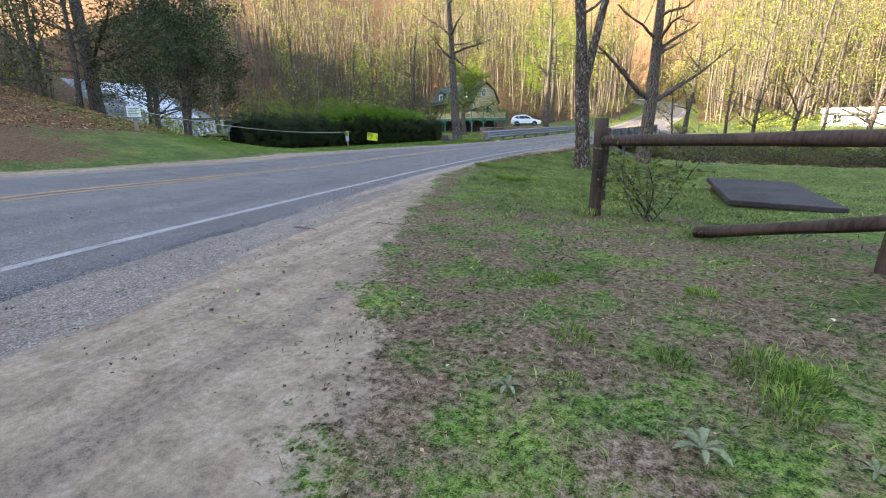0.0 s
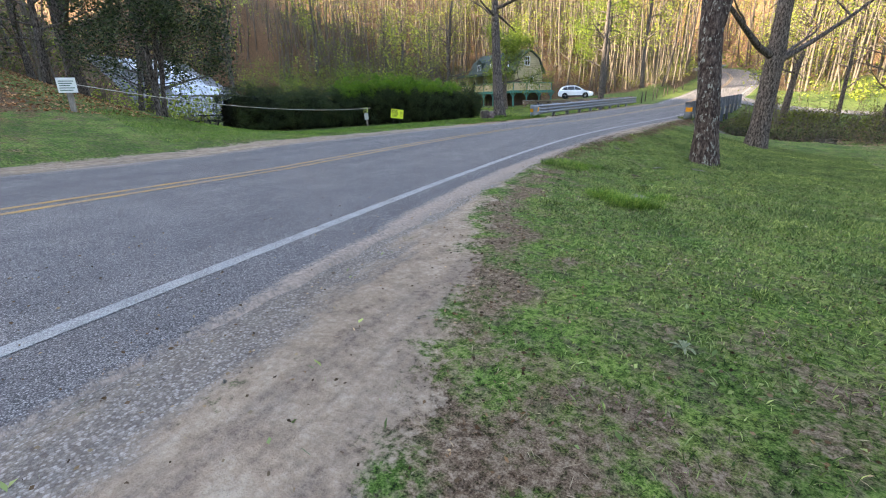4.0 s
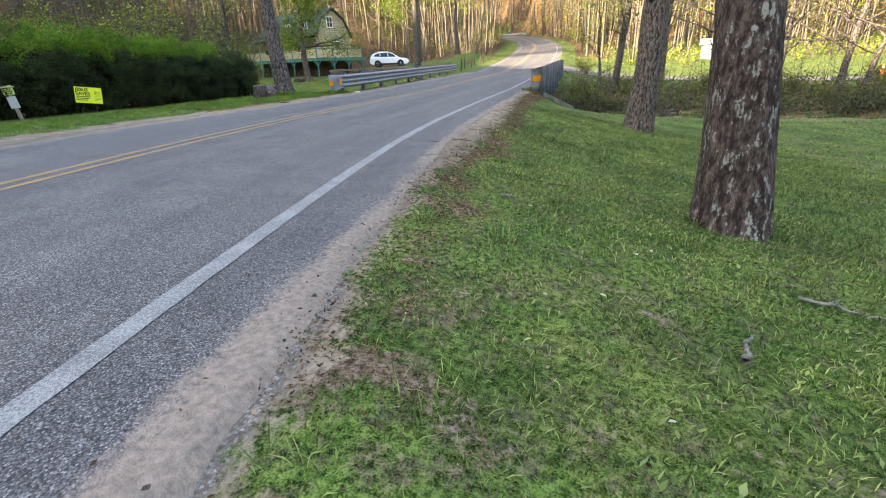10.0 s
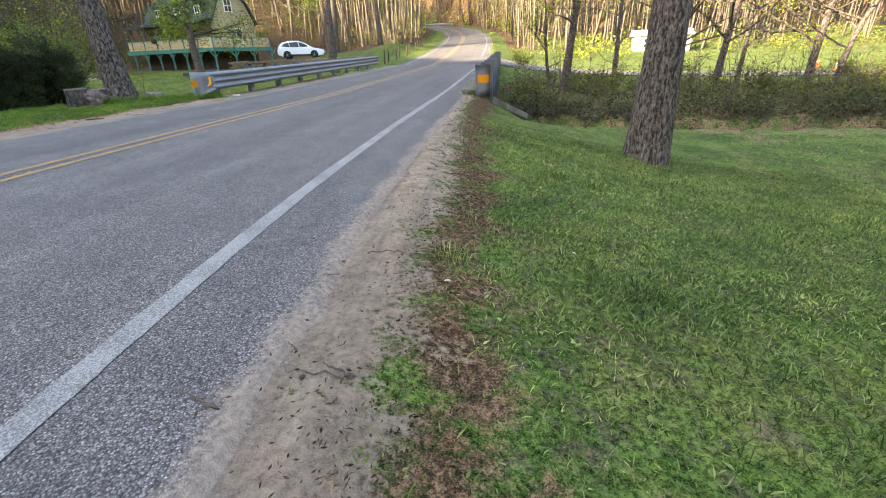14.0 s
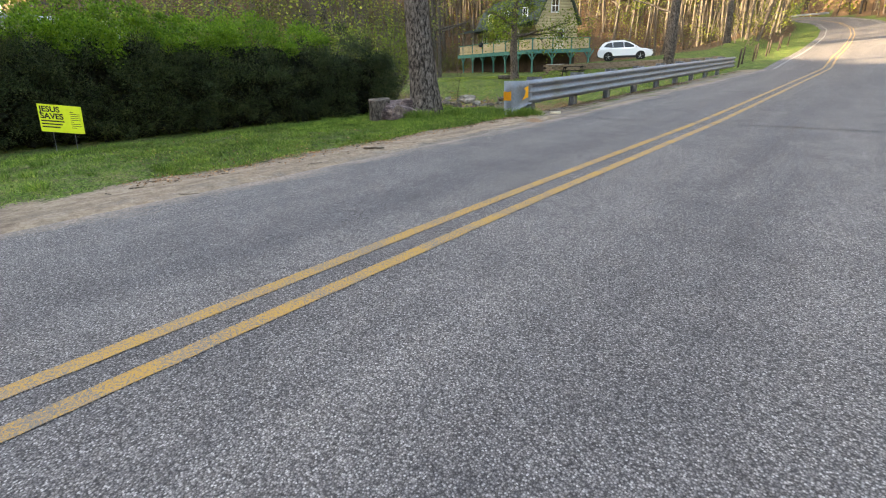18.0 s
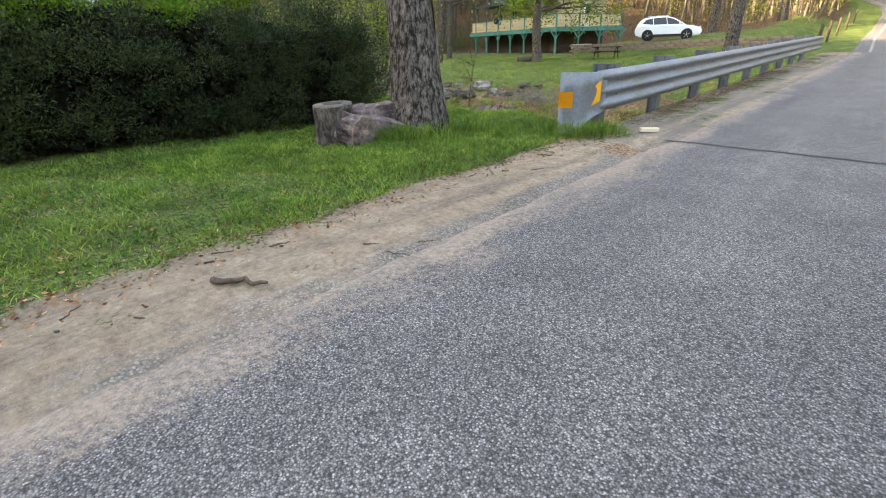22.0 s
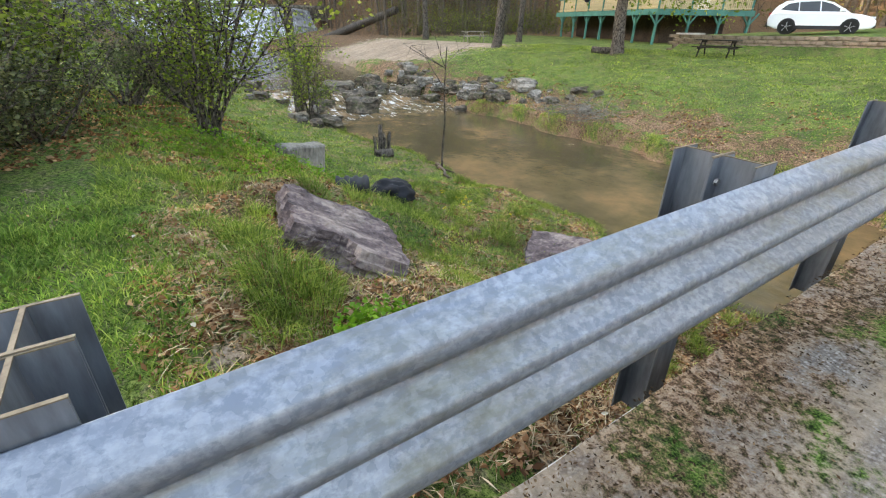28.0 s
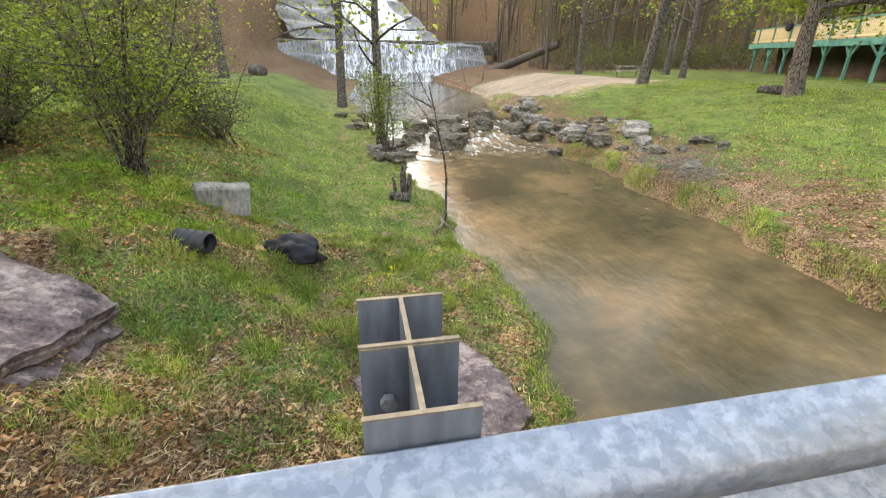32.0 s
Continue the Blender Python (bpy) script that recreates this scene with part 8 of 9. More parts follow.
# brush pile on the far bank
_g = np.random.default_rng(55)
_paths = []
for _k in range(150):
    _x, _y = -11.2 + _g.normal() * 0.9, 14.0 + _g.normal() * 0.45
    _paths.append(limb(_g, (_x, _y, flat_z(_x, _y) + _g.uniform(0, 0.22)), (_g.normal(), _g.normal(), 0.25), _g.uniform(0.4, 1.3), _g.uniform(0.005, 0.014), 4, 0, 0.5, 0.4))
v, f = tube_arrays(_paths, 4)
tagged(link_mesh("brush_pile", raw_mesh("brush_pile", v, f), M_STICK_PALE), "tangled pile of thin grey brush on the far bank", "brush", kind="stuff")


# ---- plants ----
def rosette(seed, x, y, leaves, length, label, wide=0.26):
    gen = np.random.default_rng(seed)
    ob = thing("rosette", Matrix.Translation((x, y, flat_z(x, y) + 0.008)), label, "weed", "weeds on the verge")
    for k in range(leaves):
        a = 2 * math.pi * k / leaves + gen.normal() * 0.25
        ln = length * gen.uniform(0.5, 1.15)
        c, s = math.cos(a), math.sin(a)
        V, F = [], []
        for t, w in ((0.05, 0.25), (0.35, 0.8), (0.65, 1.0), (0.9, 0.55), (1.0, 0.05)):
            zz = 0.012 + ln * 0.2 * math.sin(t * 2.6)
            for q in (-1, 0, 1):
                V.append((c * ln * t - s * q * w * ln * wide / 2, s * ln * t + c * q * w * ln * wide / 2, zz + 0.012 * abs(q) * w))
        for i in range(4):
            for j in (0, 1):
                F.append((3 * i + j, 3 * i + j + 1, 3 * i + j + 4, 3 * i + j + 3))
        link_mesh("leaf", raw_mesh("leaf", V, F, True), M_ROSETTE, ob)
    return ob


M_ROSETTE = simple("dull_weed_leaf", (0.165, 0.185, 0.105), 0.7, 0, 0.45, 30, 0.4)
for _k, (_x, _y, _n, _l) in enumerate(((15.99, -32.13, 9, 0.075), (16.73, -32.15, 9, 0.10), (17.2, -32.0, 7, 0.07), (14.2, -30.6, 8, 0.07), (13.2, -26.8, 8, 0.07), (11.6, -21.4, 8, 0.05), (10.2, -12.2, 9, 0.05))):
    rosette(500 + _k, _x, _y, _n, _l, "flat rosette of broad green weed leaves on the verge")


def leafy_clump(seed, x, y, r, h, n, size, label, material=None):
    gen = np.random.default_rng(seed)
    pts, stems = [], []
    for _ in range(n):
        a, q = gen.uniform(0, 2 * np.pi), r * math.sqrt(gen.uniform())
        px, py = q * math.cos(a), q * math.sin(a)
        hh = h * gen.uniform(0.35, 1.0) * (1 - 0.4 * (q / r) ** 2)
        gz = flat_z(x + px, y + py) - flat_z(x, y)
        pts.append((px, py, gz + hh))
        if len(stems) < 160:
            stems.append([(px * 0.7, py * 0.7, gz, 0.004), (px, py, gz + hh, 0.002)])
    ob = thing("leafy_plant", Matrix.Translation((x, y, flat_z(x, y))), label, "plant")
    v, f = leaf_arrays(np.array(pts), size, gen, 0.25, 1.25)
    link_mesh("foliage", raw_mesh("foliage", v, f), material or M_WEED, ob)
    v, f = tube_arrays(stems, 4)
    tagged(link_mesh("stalkwork", raw_mesh("stalkwork", v, f), M_WEED, ob), kind="stuff")
    return ob


M_CLUMP = leafy("fresh_clump_leaves", (0.07, 0.17, 0.015), (0.12, 0.26, 0.022), (0.20, 0.36, 0.04), 0.4, 0.3)
leafy_clump(601, -1.95, 1.75, 0.42, 0.40, 1300, 0.031, "lush bright green leafy clump below the rail", M_CLUMP)
leafy_clump(602, -1.6, 0.65, 0.22, 0.16, 130, 0.028, "lush bright green leafy clump below the rail", M_CLUMP)
leafy_clump(603, -2.2, 4.9, 0.4, 0.2, 220, 0.035, "low green leafy weeds on the bank")
leafy_clump(604, -3.3, 4.3, 0.4, 0.14, 200, 0.032, "low green leafy weeds on the bank")
leafy_clump(605, -2.1, 2.3, 0.3, 0.18, 180, 0.034, "low green leafy weeds on the bank")
leafy_clump(606, -3.3, 8.0, 0.35, 0.22, 240, 0.04, "low green leafy weeds at the water's edge", M_CLUMP)
leafy_clump(607, -6.9, 1.9, 1.3, 0.28, 1500, 0.03, "low green leafy weeds under the shrubs", M_CLUMP)
leafy_clump(608, -9.5, 3.4, 1.0, 0.22, 700, 0.03, "low green leafy weeds under the shrubs", M_CLUMP)
leafy_clump(609, 9.45, -15.3, 0.16, 0.05, 30, 0.04, "small pale green weeds at the shoulder")
# yellow flowers
_g = np.random.default_rng(66)
M_PETAL = simple("yellow_petals", (0.75, 0.55, 0.02), 0.6)
for _k in range(9):
    _x, _y = -6.6 + _g.normal() * 0.7, 5.6 + _g.normal() * 0.6
    fl = thing("wild_flower", Matrix.Translation((_x, _y, flat_z(_x, _y))), "small yellow wild flowers on the creek bank", "flower", "yellow flowers")
    v, f = tube_arrays([[(0, 0, 0, 0.003), (0.01, 0.01, 0.16, 0.002)]], 4)
    link_mesh("stem", raw_mesh("stem", v, f), M_WEED, fl)
    _c = np.array([(0.01, 0.01, 0.16)] * 9) + _g.normal(size=(9, 3)) * 0.02
    v, f = leaf_arrays(_c, 0.018, _g)
    link_mesh("bloom", raw_mesh("bloom", v, f), M_PETAL, fl, "yellow bloom")
# pebbles on the shoulder
_pm = [rock_mesh(900 + k, 1, 0.8, 0.6, 1, 0.2) for k in range(5)]
for _m in _pm:
    _m.materials.append(M_STONE)
_g = np.random.default_rng(88)
for _k in range(110):
    _y = _g.uniform(-33, -2)
    _sh = float(lerp_table(_y, [(-33, 3.9), (-25, 1.4), (-20, 0.9), (-10, 1.2), (-2, 1.0)]))
    _x = float(EDGE(_y)) + _g.uniform(0.6, max(0.8, _sh))
    if _k % 4 == 0:
        _y = _g.uniform(-9, 5)
        _x = _g.uniform(-0.55, 0.35)
    _s = _g.uniform(0.010, 0.028)
    _o = new("pebble", _pm[_k % 5])
    _o.matrix_world = pose(_x, _y, flat_z(_x, _y) + _s * 0.25 + (0.43 if -0.6 < _y < 22 and _x < 0.4 else 0), 0, 0, _g.uniform(0, 360)) @ Matrix.Diagonal((_s, _s, _s, 1))
    tagged(_o, "small grey pebble lying on the sandy shoulder", "pebble", "pebbles on the shoulder")

# single leaves that stand out in the lawn
M_YELLOWLEAF = simple("yellow_leaf", (0.50, 0.42, 0.09), 0.7, 0, 0.15, 30)
M_PALELEAF = simple("pale_dry_leaf", (0.45, 0.40, 0.30), 0.8, 0, 0.2, 30)
_g = np.random.default_rng(91)
_spots = [(9.88, -21.56, 0.026, M_YELLOWLEAF, "fallen yellow leaf in the grass")]
for _k in range(46):
    _y = _g.uniform(-33, -8)
    _x = float(EDGE(_y)) + _g.uniform(1.3, 6.5)
    _spots.append((_x, _y, _g.uniform(0.012, 0.024), M_PALELEAF, "pale dry leaf lying in the lawn"))
for _k in range(30):
    _spots.append((_g.uniform(-4.5, -1.1), _g.uniform(0.4, 6.5), _g.uniform(0.018, 0.034), M_PALELEAF, "pale dry leaf lying on the bank"))
for _x, _y, _s, _m, _lab in _spots:
    _a = _g.uniform(0, 6.28)
    bm = bmesh.new()
    _ring = [bm.verts.new((_s * t * math.cos(_a) - _s * w * math.sin(_a), _s * t * math.sin(_a) + _s * w * math.cos(_a), 0.004 + 0.35 * _s * abs(w))) for t, w in ((-1, 0), (-0.4, 0.5), (0.4, 0.45), (1, 0), (0.4, -0.5), (-0.4, -0.45))]
    _mid = [bm.verts.new((_s * t * math.cos(_a), _s * t * math.sin(_a), 0.002)) for t in (-0.4, 0.4)]
    for _q in ((0, 1, 6), (1, 2, 7, 6), (2, 3, 7), (3, 4, 7), (4, 5, 6, 7), (5, 0, 6)):
        bm.faces.new([(_ring + _mid)[i] for i in _q])
    _o = part("fallen_leaf", bm, _m)
    _o.location = (_x, _y, flat_z(_x, _y) + 0.028)
    tagged(_o, _lab, "leaf", "fallen leaves")

# short twigs and bark bits along the sandy edge of the grass
_g = np.random.default_rng(95)
for _k in range(44):
    _y = _g.uniform(-10, -0.9)
    _x = float(EDGE(_y)) - ROAD_W - 0.95 + _g.normal() * 0.22
    stick(700 + _k, _x, _y, _g.uniform(0.05, 0.16), _g.uniform(0.004, 0.009), _g.uniform(0, 180), M_STICK, "short dark twig on the sandy road edge", group="twigs on the sandy edge")
for _k in range(36):
    _y = _g.uniform(-16, -2)
    _x = float(EDGE(_y)) + float(lerp_table(_y, [(-16, 1.0), (-11, 1.35), (-5, 1.1)])) + _g.normal() * 0.25
    stick(760 + _k, _x, _y, _g.uniform(0.06, 0.3), _g.uniform(0.003, 0.007), _g.uniform(0, 180), M_STICK, "short dark twig in the roadside litter", group="twigs on the sandy edge")


# ---- grass and litter ----


def field(seed, x0, x1, y0, y1, n, ok):
    """Random places in a rectangle, thinned by ok(x, y) from 0 to 1."""
    g = np.random.default_rng(seed)
    x, y = g.uniform(x0, x1, n), g.uniform(y0, y1, n)
    keep = g.uniform(size=n) < ok(x, y)
    return x[keep], y[keep], g


def blades(name, seed, x0, x1, y0, y1, n, ok, height, width, label, material, lean=1.15, lift=0.0):
    x, y, g = field(seed, x0, x1, y0, y1, n, ok)
    k = len(x)
    h = height(x, y) * g.uniform(0.55, 1.35, k)
    w = width * g.uniform(0.7, 1.4, k)
    a, b = g.uniform(0, 2 * np.pi, k), g.uniform(0, 2 * np.pi, k)
    z = ground_z(x, y) + 0.022 * wave(x, y, 2.1) + 0.012 * wave(x, y, 6.0, 1.0) - 0.006 + lift
    c = np.stack([x, y, z], -1)
    s = np.stack([np.cos(a), np.sin(a), 0 * a], -1) * w[:, None] / 2
    d = np.stack([np.cos(b), np.sin(b), 0 * b], -1) * (h * lean * g.uniform(0.2, 1.3, k))[:, None]
    up = np.stack([0 * h, 0 * h, h], -1)
    m = c + d * 0.4 + up * 0.6
    v = np.stack([c, m + s, c + d + up, m - s], 1).reshape(-1, 3)
    f = np.arange(4 * k).reshape(-1, 4)
    return tagged(link_mesh(name, raw_mesh(name, v, f), material), label, "grass", kind="stuff")


def litter(name, seed, x0, x1, y0, y1, n, ok, size, material, label, long=1.5):
    x, y, g = field(seed, x0, x1, y0, y1, n, ok)
    z = ground_z(x, y) + 0.022 * wave(x, y, 2.1) + 0.012 * wave(x, y, 6.0, 1.0) + g.uniform(0.0, 0.02, len(x))
    v, f = leaf_arrays(np.stack([x, y, z], -1), size, g, 0.25, long)
    return tagged(link_mesh(name, raw_mesh(name, v, f), material), label, "litter", kind="stuff")


def lawn_ok(x, y):
    s, l, b = cover_masks(x, y, ground_z(x, y))
    patch = 0.5 + 0.5 * wave(x, y, 1.3, 4.0)
    s = np.where(s > 0.02, s + 0.4 * wave(x, y, 4.0, 3.0) + 0.3 * wave(x, y, 9.0, 5.0), s)
    return np.clip((1 - 1.25 * s - 0.9 * l - 1.35 * bare(x, y) - (0.7 + 0.5 * sstep(-26, -28.5, y)) * worn_rim(x, y) - 0.50 * sstep(-24, -29, y)) * (0.55 + 0.6 * patch) - 0.25 * (0.5 + 0.5 * wave(x, y, 5.0, 1.0)), 0, 1) * (EDGE(y) - x < -0.95)


def lawn_h(x, y):
    return 0.034 + 0.030 * np.clip(wave(x, y, 0.9, 2.0), 0, 1) + 0.05 * np.clip(wave(x, y, 0.55, 7.0) - 0.45, 0, 1)


blades("grass", 701, 8.0, 17.5, -33.5, -20, 250000, lawn_ok, lawn_h, 0.0062, "short uneven lawn grass with bare patches beside the road", M_BLADE)
blades("grass", 702, 8.0, 15.5, -20, -6, 230000, lawn_ok, lawn_h, 0.0062, "short uneven lawn grass beside the road", M_BLADE)
blades("grass", 703, 15, 30, -30, -2, 34000, lambda x, y: lawn_ok(x, y) * 0.9, lambda x, y: lawn_h(x, y) * 1.2, 0.018, "short lawn grass sloping to the creek", M_BLADE)
blades("clover", 704, 8.2, 15.5, -33, -5, 110000, lambda x, y: lawn_ok(x, y) * (0.35 + 0.65 * (wave(x, y, 1.7, 9.0) > 0.1)), lambda x, y: 0.022 + 0 * x, 0.013, "low clover and broad-leaved weeds in the lawn", M_WEED, 1.1)


def tuft_spots(seed, spots, n, h, r, name, label, width=0.006, material=None):
    g = np.random.default_rng(seed)
    V = []
    for x, y, sc in spots:
        k = int(n * sc)
        a, q = g.uniform(0, 2 * np.pi, k), r * sc * np.sqrt(g.uniform(size=k))
        px, py = x + q * np.cos(a), y + q * np.sin(a)
        z = ground_z(px, py) - 0.01
        hh = h * sc * g.uniform(0.5, 1.2, k)
        b = a + g.normal(size=k) * 0.7
        w = g.uniform(0, 2 * np.pi, k)
        c = np.stack([px, py, z], -1)
        s = np.stack([np.cos(w), np.sin(w), 0 * w], -1) * width / 2
        out = np.stack([np.cos(b), np.sin(b), 0 * b], -1) * (hh * g.uniform(0.2, 0.9, k))[:, None]
        up = np.stack([0 * hh, 0 * hh, hh], -1)
        V.append(np.stack([c, c + out * 0.35 + up * 0.65 + s, c + out * 1.2 + up * 0.8, c + out * 0.35 + up * 0.65 - s], 1).reshape(-1, 3))
    v = np.concatenate(V)
    return tagged(link_mesh(name, raw_mesh(name, v, np.arange(len(v)).reshape(-1, 4)), material or M_BLADE), label, "grass", kind="stuff")


_g = np.random.default_rng(12)
_sp = [(float(x), float(y), float(s)) for x, y, s in zip(_g.uniform(8.6, 15, 150), _g.uniform(-33, -7, 150), _g.uniform(0.3, 0.8, 150)) if lawn_ok(np.array(x), np.array(y)) > 0.2]
_sp += [ (9.75, -20.9, 1.0), (9.95, -20.6, 0.9), (10.1, -21.1, 1.1), (15.0, -27.5, 1.0), (14.5, -24.4, 0.9), (11.75, -16.5, 0.9), (11.45, -16.7, 0.8), (12.05, -16.8, 0.8),
        (16.4, -28.2, 0.8), (11.4, -7.0, 0.7), (12.1, -7.4, 0.7)]
_sp += [(8.25 + 0.18 * k, -1.15 - 0.12 * (k % 3), 1.3 + 0.15 * (k % 2)) for k in range(6)]
tuft_spots(711, _sp, 150, 0.15, 0.16, "grass_tufts", "taller tufts of bright green grass in the lawn")
_sp = [(11.95, -23.12, 1.3), (11.85, -23.02, 1.2), (12.05, -23.0, 1.1), (11.8, -23.2, 1.0), (11.45, -22.88, 1.1), (11.36, -22.75, 0.9), (11.55, -22.98, 0.9), (11.95, -22.3, 0.8), (12.1, -22.1, 0.7),
       (9.9, -20.75, 1.1), (10.05, -20.9, 1.1), (10.2, -20.6, 1.0), (9.8, -21.0, 0.9), (10.3, -20.85, 0.9), (10.0, -20.45, 0.8), (10.45, -20.3, 0.7),
       (16.95, -31.39, 0.75), (17.08, -31.42, 0.6), (17.0, -31.7, 0.6), (16.07, -31.5, 0.55), (16.56, -31.5, 0.5), (16.2, -31.95, 0.4), (15.6, -30.6, 0.5), (16.6, -30.4, 0.5)]
tuft_spots(712, _sp, 330, 0.13, 0.20, "grass_tufts", "lush bright patch of longer grass in the lawn", material=M_BLADE_VERGE)
blades("weeds", 713, 8.4, 15.5, -33, -5, 90000, lambda x, y: np.clip(0.04 + lawn_ok(x, y), 0, 1) * (EDGE(y) - x < -1.0) * (wave(x, y, 2.3, 5.0) + 0.6 * wave(x, y, 7.0, 2.0) > 0.25) * 0.8, lambda x, y: 0.024 + 0.008 * wave(x, y, 2.0), 0.022, "patches of pale broad-leaved weeds in the lawn", M_WEED_PALE, 1.5, 0.006)
litter("dead_leaves", 714, 8.8, 17.5, -33, -6, 34000, lambda x, y: np.clip(0.12 + 0.7 * worn_rim(x, y) + 0.6 * bare(x, y) + 0.35 * (wave(x, y, 3.1, 2.0) > 0.3), 0, 1) * (lerp_table(y, [(-34, 4.4), (-29, 2.6), (-25, 1.3), (-18, 1.1)]) < x - EDGE(y)), 0.014, M_DARKLITTER, "small dark leaf scraps between the blades", 1.7)
# left verge
_left = lambda x, y: ((EDGE(y) - x) > ROAD_W + 1.05) * np.clip(0.75 + 0.4 * wave(x, y, 1.1), 0, 1) * (ground_z(x, y) > -0.5)
blades("grass", 721, -5.2, 0.4, -24, 0.6, 120000, _left, lambda x, y: 0.048 + 0.022 * wave(x, y, 1.1), 0.0075, "lush verge grass between road and hedge", M_BLADE_VERGE)
blades("grass", 723, -4.2, 0.3, -5.5, 0.7, 70000, _left, lambda x, y: 0.055 + 0.028 * wave(x, y, 1.1), 0.0075, "lush grass round the leaning tree and rail end", M_BLADE_VERGE)
_sp = [(x, y, s) for x, y, s in ((-0.85, -0.85, 1.5), (-0.62, -0.6, 1.2), (-0.55, -1.05, 1.3), (-1.15, -0.95, 1.2), (-0.45, -0.35, 0.8), (-0.95, -1.2, 1.0), (-2.3, -2.5, 1.4), (-2.1, -2.2, 1.2), (-2.0, -1.8, 1.3), (-2.6, -1.6, 1.0), (-1.7, -1.2, 0.9), (-3.1, -2.4, 0.9), (-2.9, -4.2, 0.9),
                                 (-0.72, 0.1, 0.6), (-1.4, -1.6, 0.8))]
_sp += [(-0.35, -0.72, 1.3), (-0.25, -0.55, 1.0), (-0.52, -0.5, 1.2), (-0.4, -0.95, 1.1), (-0.62, -1.0, 1.3), (-2.27, -2.87, 1.4), (-2.2, -2.75, 1.2), (-2.35, -2.95, 1.1), (-1.9, -1.6, 1.3)]
_sp += [(float(x), float(y), float(s)) for x, y, s in zip(_g.uniform(-4.6, -0.9, 70), _g.uniform(-14, -0.2, 70), _g.uniform(0.4, 0.8, 70))]
tuft_spots(722, _sp, 170, 0.20, 0.16, "grass_tufts", "tall tufts of grass round the rail end and tree", material=M_BLADE_VERGE)
# creek bank
def off_slabs(x, y):
    """0 under the two big slabs, else 1."""
    a = ((x + 3.86) / 0.85) ** 2 + ((y - 2.2) / 0.72) ** 2 > 1
    return a * (((x + 4.04) / 0.9) ** 2 + ((y - 6.0) / 0.9) ** 2 > 1)


_bank = lambda x, y: np.clip(0.5 + 0.75 * wave(x, y, 1.4, 3.0), 0, 1) * (creek_mid(x) - creek_half(x) - y > 0.1) * (x < -0.9) * off_slabs(x, y) * (1 - 0.7 * sstep(-4.0, -2.6, x) * sstep(0.7, 1.4, y))
blades("grass", 731, -9, -0.95, 0.2, 8.2, 110000, _bank, lambda x, y: 0.075 + 0.04 * np.clip(wave(x, y, 1.2, 5.0), 0, 1), 0.007, "patchy grass on the near creek bank", M_BLADE_BANK)
blades("grass", 732, -26, -9, -6, 8, 36000, lambda x, y: (creek_mid(x) - creek_half(x) - y > 0.1) * 0.95, lambda x, y: 0.07 + 0 * x, 0.022, "bright lawn grass towards the falls", M_BLADE_BANK)
blades("grass", 733, -26, -1.4, 12.6, 27, 62000, lambda x, y: (y - creek_mid(x) - creek_half(x) > 0.05) * np.clip(0.7 + 0.5 * wave(x, y, 0.8), 0, 1) * (0.25 + 0.75 * sstep(1.6, 4.4, y - creek_mid(x) - creek_half(x) + 0.9 * wave(x, y, 0.7, 4.0))), lambda x, y: 0.06 + 0.03 * wave(x, y, 0.9), 0.022, "lawn grass and weeds on the far bank", M_BLADE_BANK)
blades("straw", 734, -8.5, -1.0, 0.6, 8.0, 60000, lambda x, y: np.clip(0.45 - 0.9 * wave(x, y, 1.4, 3.0), 0.04, 1) * (creek_mid(x) - creek_half(x) - y > 0.2), lambda x, y: 0.03 + 0 * x, 0.009, "dry straw-coloured stalks on the bank", M_STRAW, 4.0)
_sp = [(-2.75, 1.25, 1.55), (-2.6, 1.35, 1.3), (-2.95, 1.2, 1.2), (-5.6, 3.0, 1.1), (-4.9, 5.0, 1.3), (-5.2, 5.4, 1.2), (-4.4, 5.6, 1.1), (-6.2, 4.2, 1.2), (-6.6, 3.4, 1.1), (-3.0, 7.0, 1.0), (-5.9, 6.3, 1.1), (-3.9, 3.4, 0.9)]
_sp += [(float(x), float(y), float(s)) for x, y, s in zip(_g.uniform(-8.5, -1.6, 170), _g.uniform(0.8, 7.0, 170), _g.uniform(0.4, 0.95, 170)) if ((x + 3.86) / 1.0) ** 2 + ((y - 2.2) / 0.85) ** 2 > 1 and ((x + 4.04) / 1.0) ** 2 + ((y - 6.0) / 1.0) ** 2 > 1]
tuft_spots(735, _sp, 240, 0.22, 0.17, "grass_tufts", "long arching grass tufts on the creek bank", material=M_BLADE_BANK)
_edge_n = [(float(x), float(creek_mid(x) - creek_half(x) - 0.12), 0.6) for x in np.arange(-16, -2, 0.22)]
_edge_f = [(float(x), float(creek_mid(x) + creek_half(x) + 0.12 + 0.12 * math.sin(7 * x)), 0.7 + 0.35 * math.sin(3.1 * x)) for x in np.arange(-17, -2, 0.13)]
tuft_spots(736, _edge_n + _edge_f, 90, 0.2, 0.25, "grass_tufts", "bright grass fringing the water's edge", 0.010, M_BLADE_BANK)
# leaf litter
litter("leaf_litter", 741, 8.0, 10.6, -24, -1, 14000, lambda x, y: np.clip(1.1 * np.exp(-((x - EDGE(y) - lerp_table(y, [(-24, 1.0), (-16, 1.15), (-11, 1.55), (-5, 1.3)])) / 0.42) ** 2) * sstep(-24, -18, y), 0, 1), 0.008, M_DARKLITTER, "brown leaf litter along the shoulder's edge", 2.2)
litter("leaf_litter", 742, 8.6, 17, -33, -6, 44000, lambda x, y: (0.25 * lawn_ok(x, y) + 0.1 + 0.5 * bare(x, y)) * (0.25 + 0.75 * sstep(-20, -27, y)), 0.013, M_DULLLEAF, "scattered brown leaves in the lawn", 1.6)
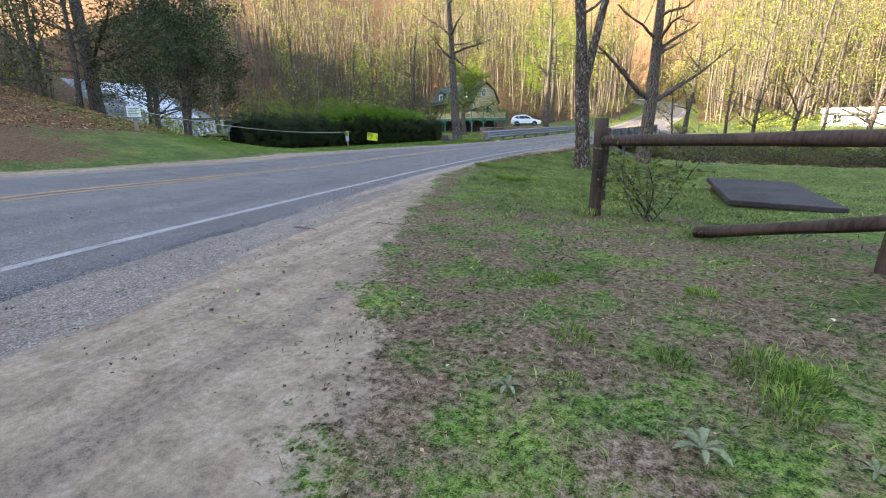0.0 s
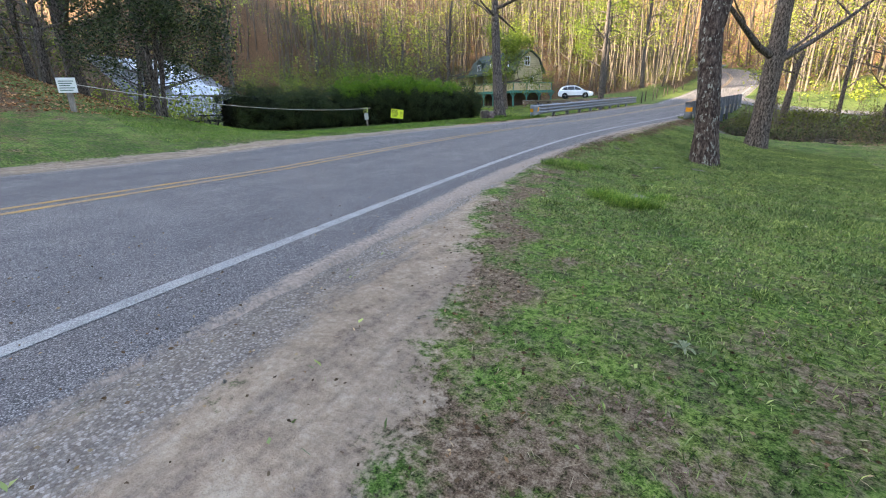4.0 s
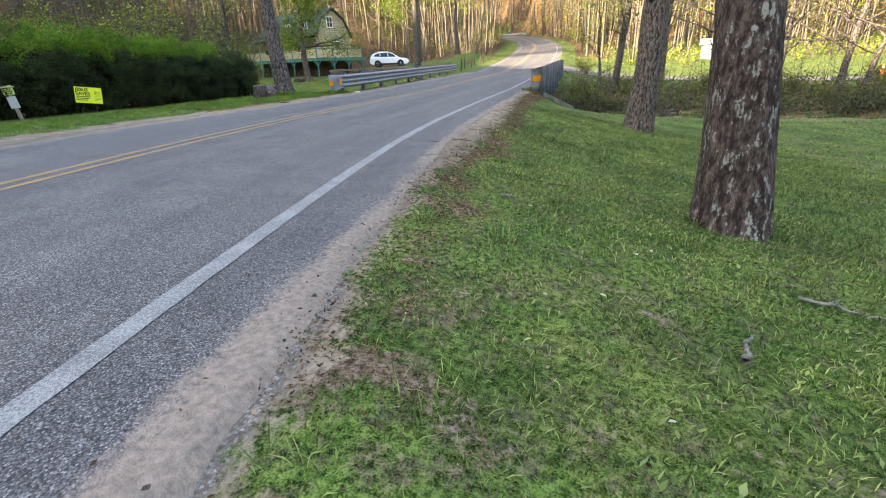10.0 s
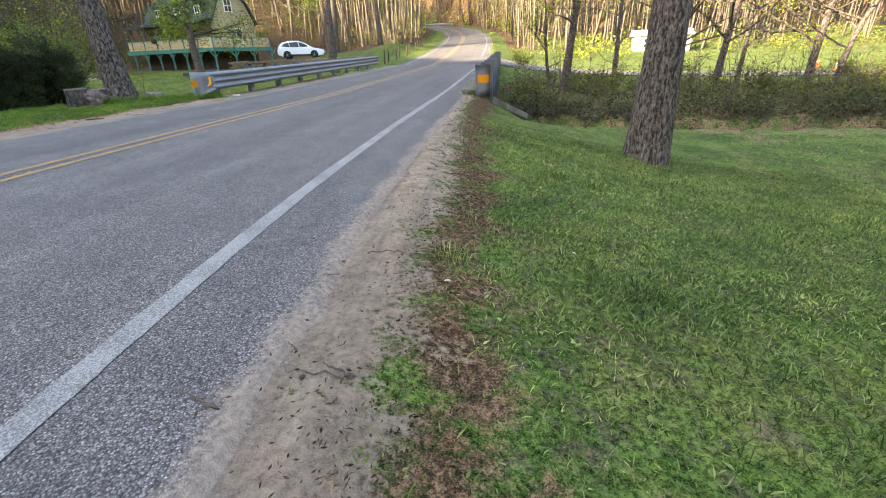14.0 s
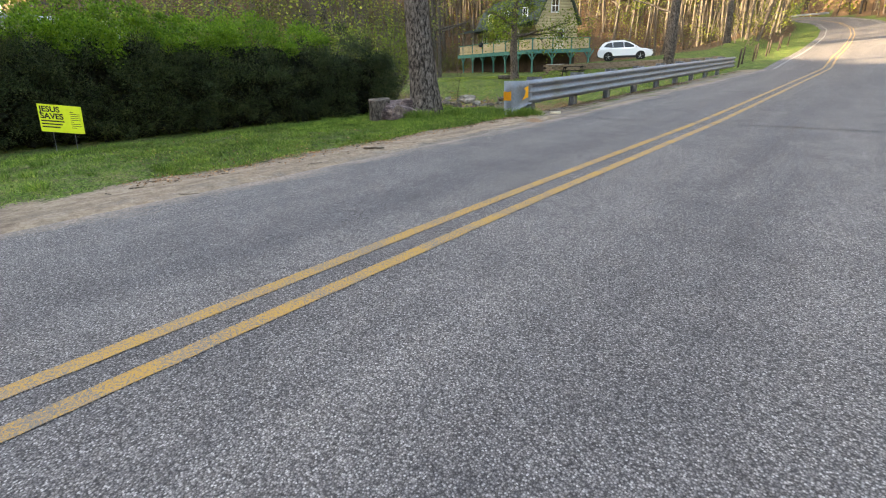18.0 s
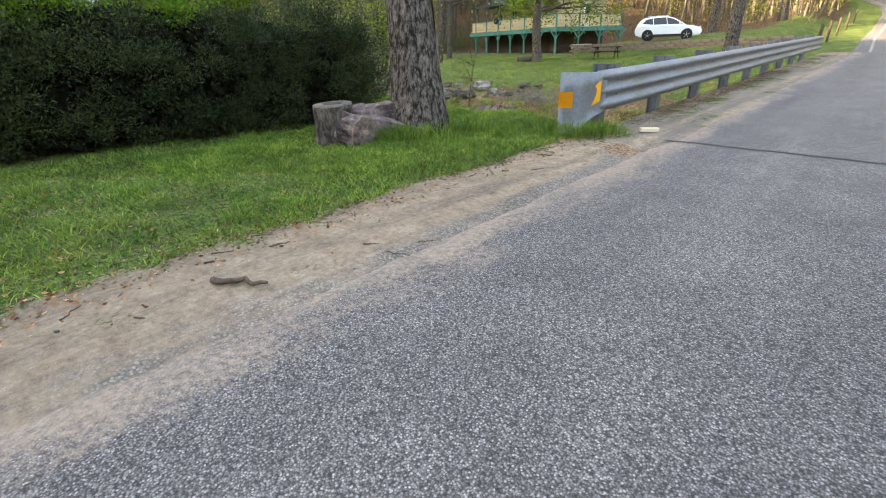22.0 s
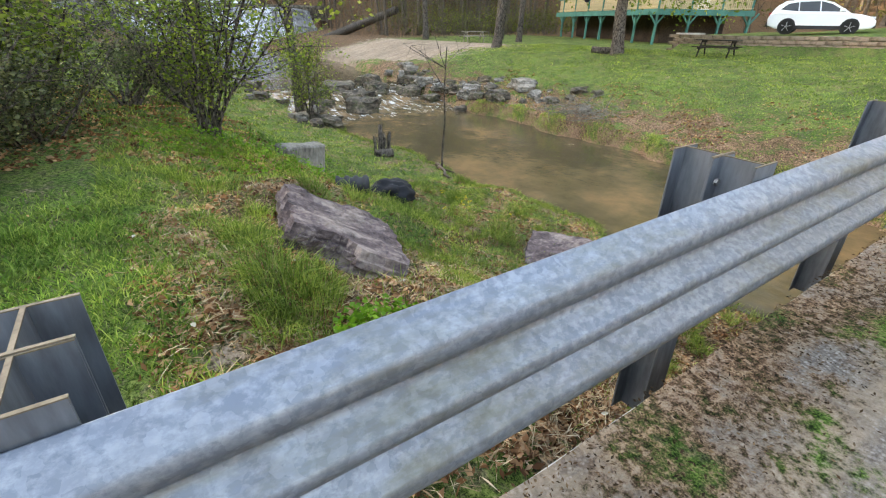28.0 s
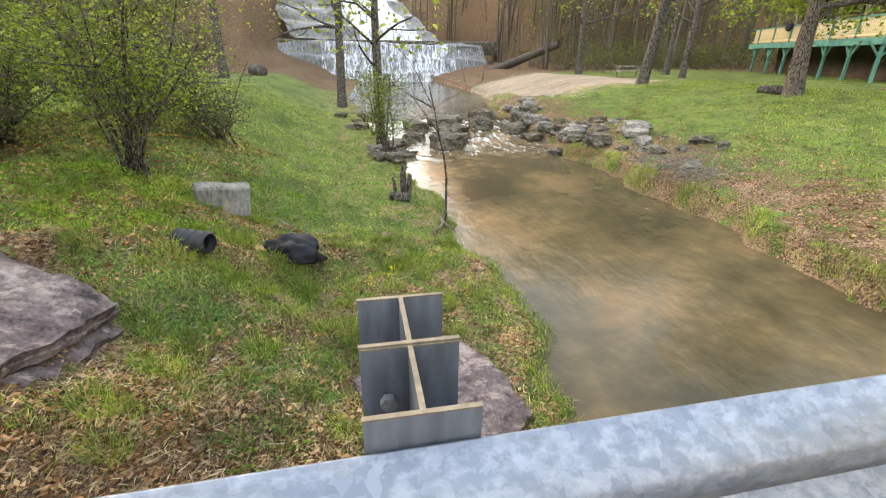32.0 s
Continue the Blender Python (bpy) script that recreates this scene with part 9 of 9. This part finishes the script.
litter("leaf_litter", 743, -8.5, -1.0, 0.5, 7.5, 34000, lambda x, y: np.clip(0.5 - 0.8 * wave(x, y, 1.4, 3.0), 0.08, 1) * (creek_mid(x) - creek_half(x) - y > 0.2), 0.034, M_DRYLEAF, "brown leaf litter on the creek bank", 1.8)
litter("leaf_litter", 744, -1.2, 0.4, -9.5, -0.2, 9000, lambda x, y: np.exp(-((EDGE(y) - x - ROAD_W - 1.0) / 0.25) ** 2), 0.014, M_DRYLEAF, "brown leaf litter along the grassy road edge", 2.0)
_x, _y, _gg = field(745, -0.68, -0.05, 0.3, 12, 20000, lambda x, y: np.clip(0.9 - 1.3 * (x + 0.68), 0, 1))
v, f = leaf_arrays(np.stack([_x, _y, road_z(_x, _y) + 0.02 + _gg.uniform(0, 0.008, len(_x))], -1), 0.0075, _gg, 0.2, 2.4)
tagged(link_mesh("leaf_litter", raw_mesh("leaf_litter", v, f), M_DARKLITTER), "brown leaf litter heaped under the rail", "litter", kind="stuff")
litter("leaf_litter", 746, -14, -6.3, -2.2, 3.0, 9000, lambda x, y: 0.8 + 0 * x, 0.045, M_DRYLEAF, "brown leaf litter under the evergreen shrubs", 1.6)
litter("leaf_litter", 747, -26, -4, -34, -22, 14000, lambda x, y: sstep(-3, -8, x - (EDGE(y) - ROAD_W)), 0.06, M_DRYLEAF, "brown leaf litter on the knoll", 1.6)
litter("leaf_litter", 748, 9, 40, 4, 12, 12000, lambda x, y: (y - creek_mid(x) - creek_half(x) > 0.2) * 0.9, 0.06, M_DARKLITTER, "brown leaf litter on the downstream bank", 1.6)

litter("leaf_litter", 749, -4.3, -0.95, 0.4, 5.0, 30000, lambda x, y: np.clip(0.55 - 0.5 * wave(x, y, 1.9, 6.0) - 0.3 * sstep(-2.8, -4.2, x), 0.05, 1) * off_slabs(x, y), 0.026, M_DRYLEAF, "deep brown leaf litter and chips below the rail", 2.6)
blades("straw", 750, -4.3, -0.95, 0.4, 5.0, 26000, lambda x, y: np.clip(0.5 - 0.6 * wave(x, y, 1.9, 6.0), 0.05, 1) * off_slabs(x, y), lambda x, y: 0.028 + 0 * x, 0.008, "bleached straw and twigs below the rail", M_STRAW, 4.5, 0.012)
litter("leaf_litter", 751, -20, -3, 12.5, 17.5, 16000, lambda x, y: np.clip(0.15 + 0.6 * wave(x, y, 0.9, 2.0), 0, 1) * (y - creek_mid(x) - creek_half(x) > 0.2), 0.05, M_DRYLEAF, "brown leaf litter on the far bank", 1.8)

blades("straw", 752, 9, 17.5, -33.5, -6, 110000, lambda x, y: (0.25 + 0.6 * bare(x, y)) * (EDGE(y) - x < -1.6) * np.clip(0.35 + 0.65 * sstep(-19, -26, y), 0, 1) * (lerp_table(y, [(-34, 4.4), (-29, 2.4), (-25, 1.4), (-18, 1.0)]) < x - EDGE(y)), lambda x, y: 0.018 + 0 * x, 0.0042, "dry dull stalks lying in the thin lawn", M_STALK, 4.0, 0.006)
litter("leaf_litter", 753, 8.0, 10.4, -20, -1.5, 60000, lambda x, y: np.clip(1.2 * np.exp(-((x - EDGE(y) - lerp_table(y, [(-17, 1.1), (-11, 1.5), (-5, 1.25)]) - 0.15 * wave(x, y, 1.6, 2.0)) / 0.24) ** 2), 0, 1), 0.008, M_DARKLITTER, "dark brown bark bits along the lawn's edge", 2.8)

blades("clover", 754, -4.6, 0.2, -9, 0.6, 52000, lambda x, y: _left(x, y) * (0.25 + 0.75 * (wave(x, y, 1.9, 3.0) > 0.1)), lambda x, y: 0.04 + 0 * x, 0.016, "clover and broad-leaved weeds in the verge grass", M_WEED, 1.1, 0.01)
litter("leaf_litter", 755, -4.6, 0.0, -9, 0.4, 2600, lambda x, y: _left(x, y) * 0.9, 0.022, M_DRYLEAF, "scattered brown leaves in the verge grass", 1.7)
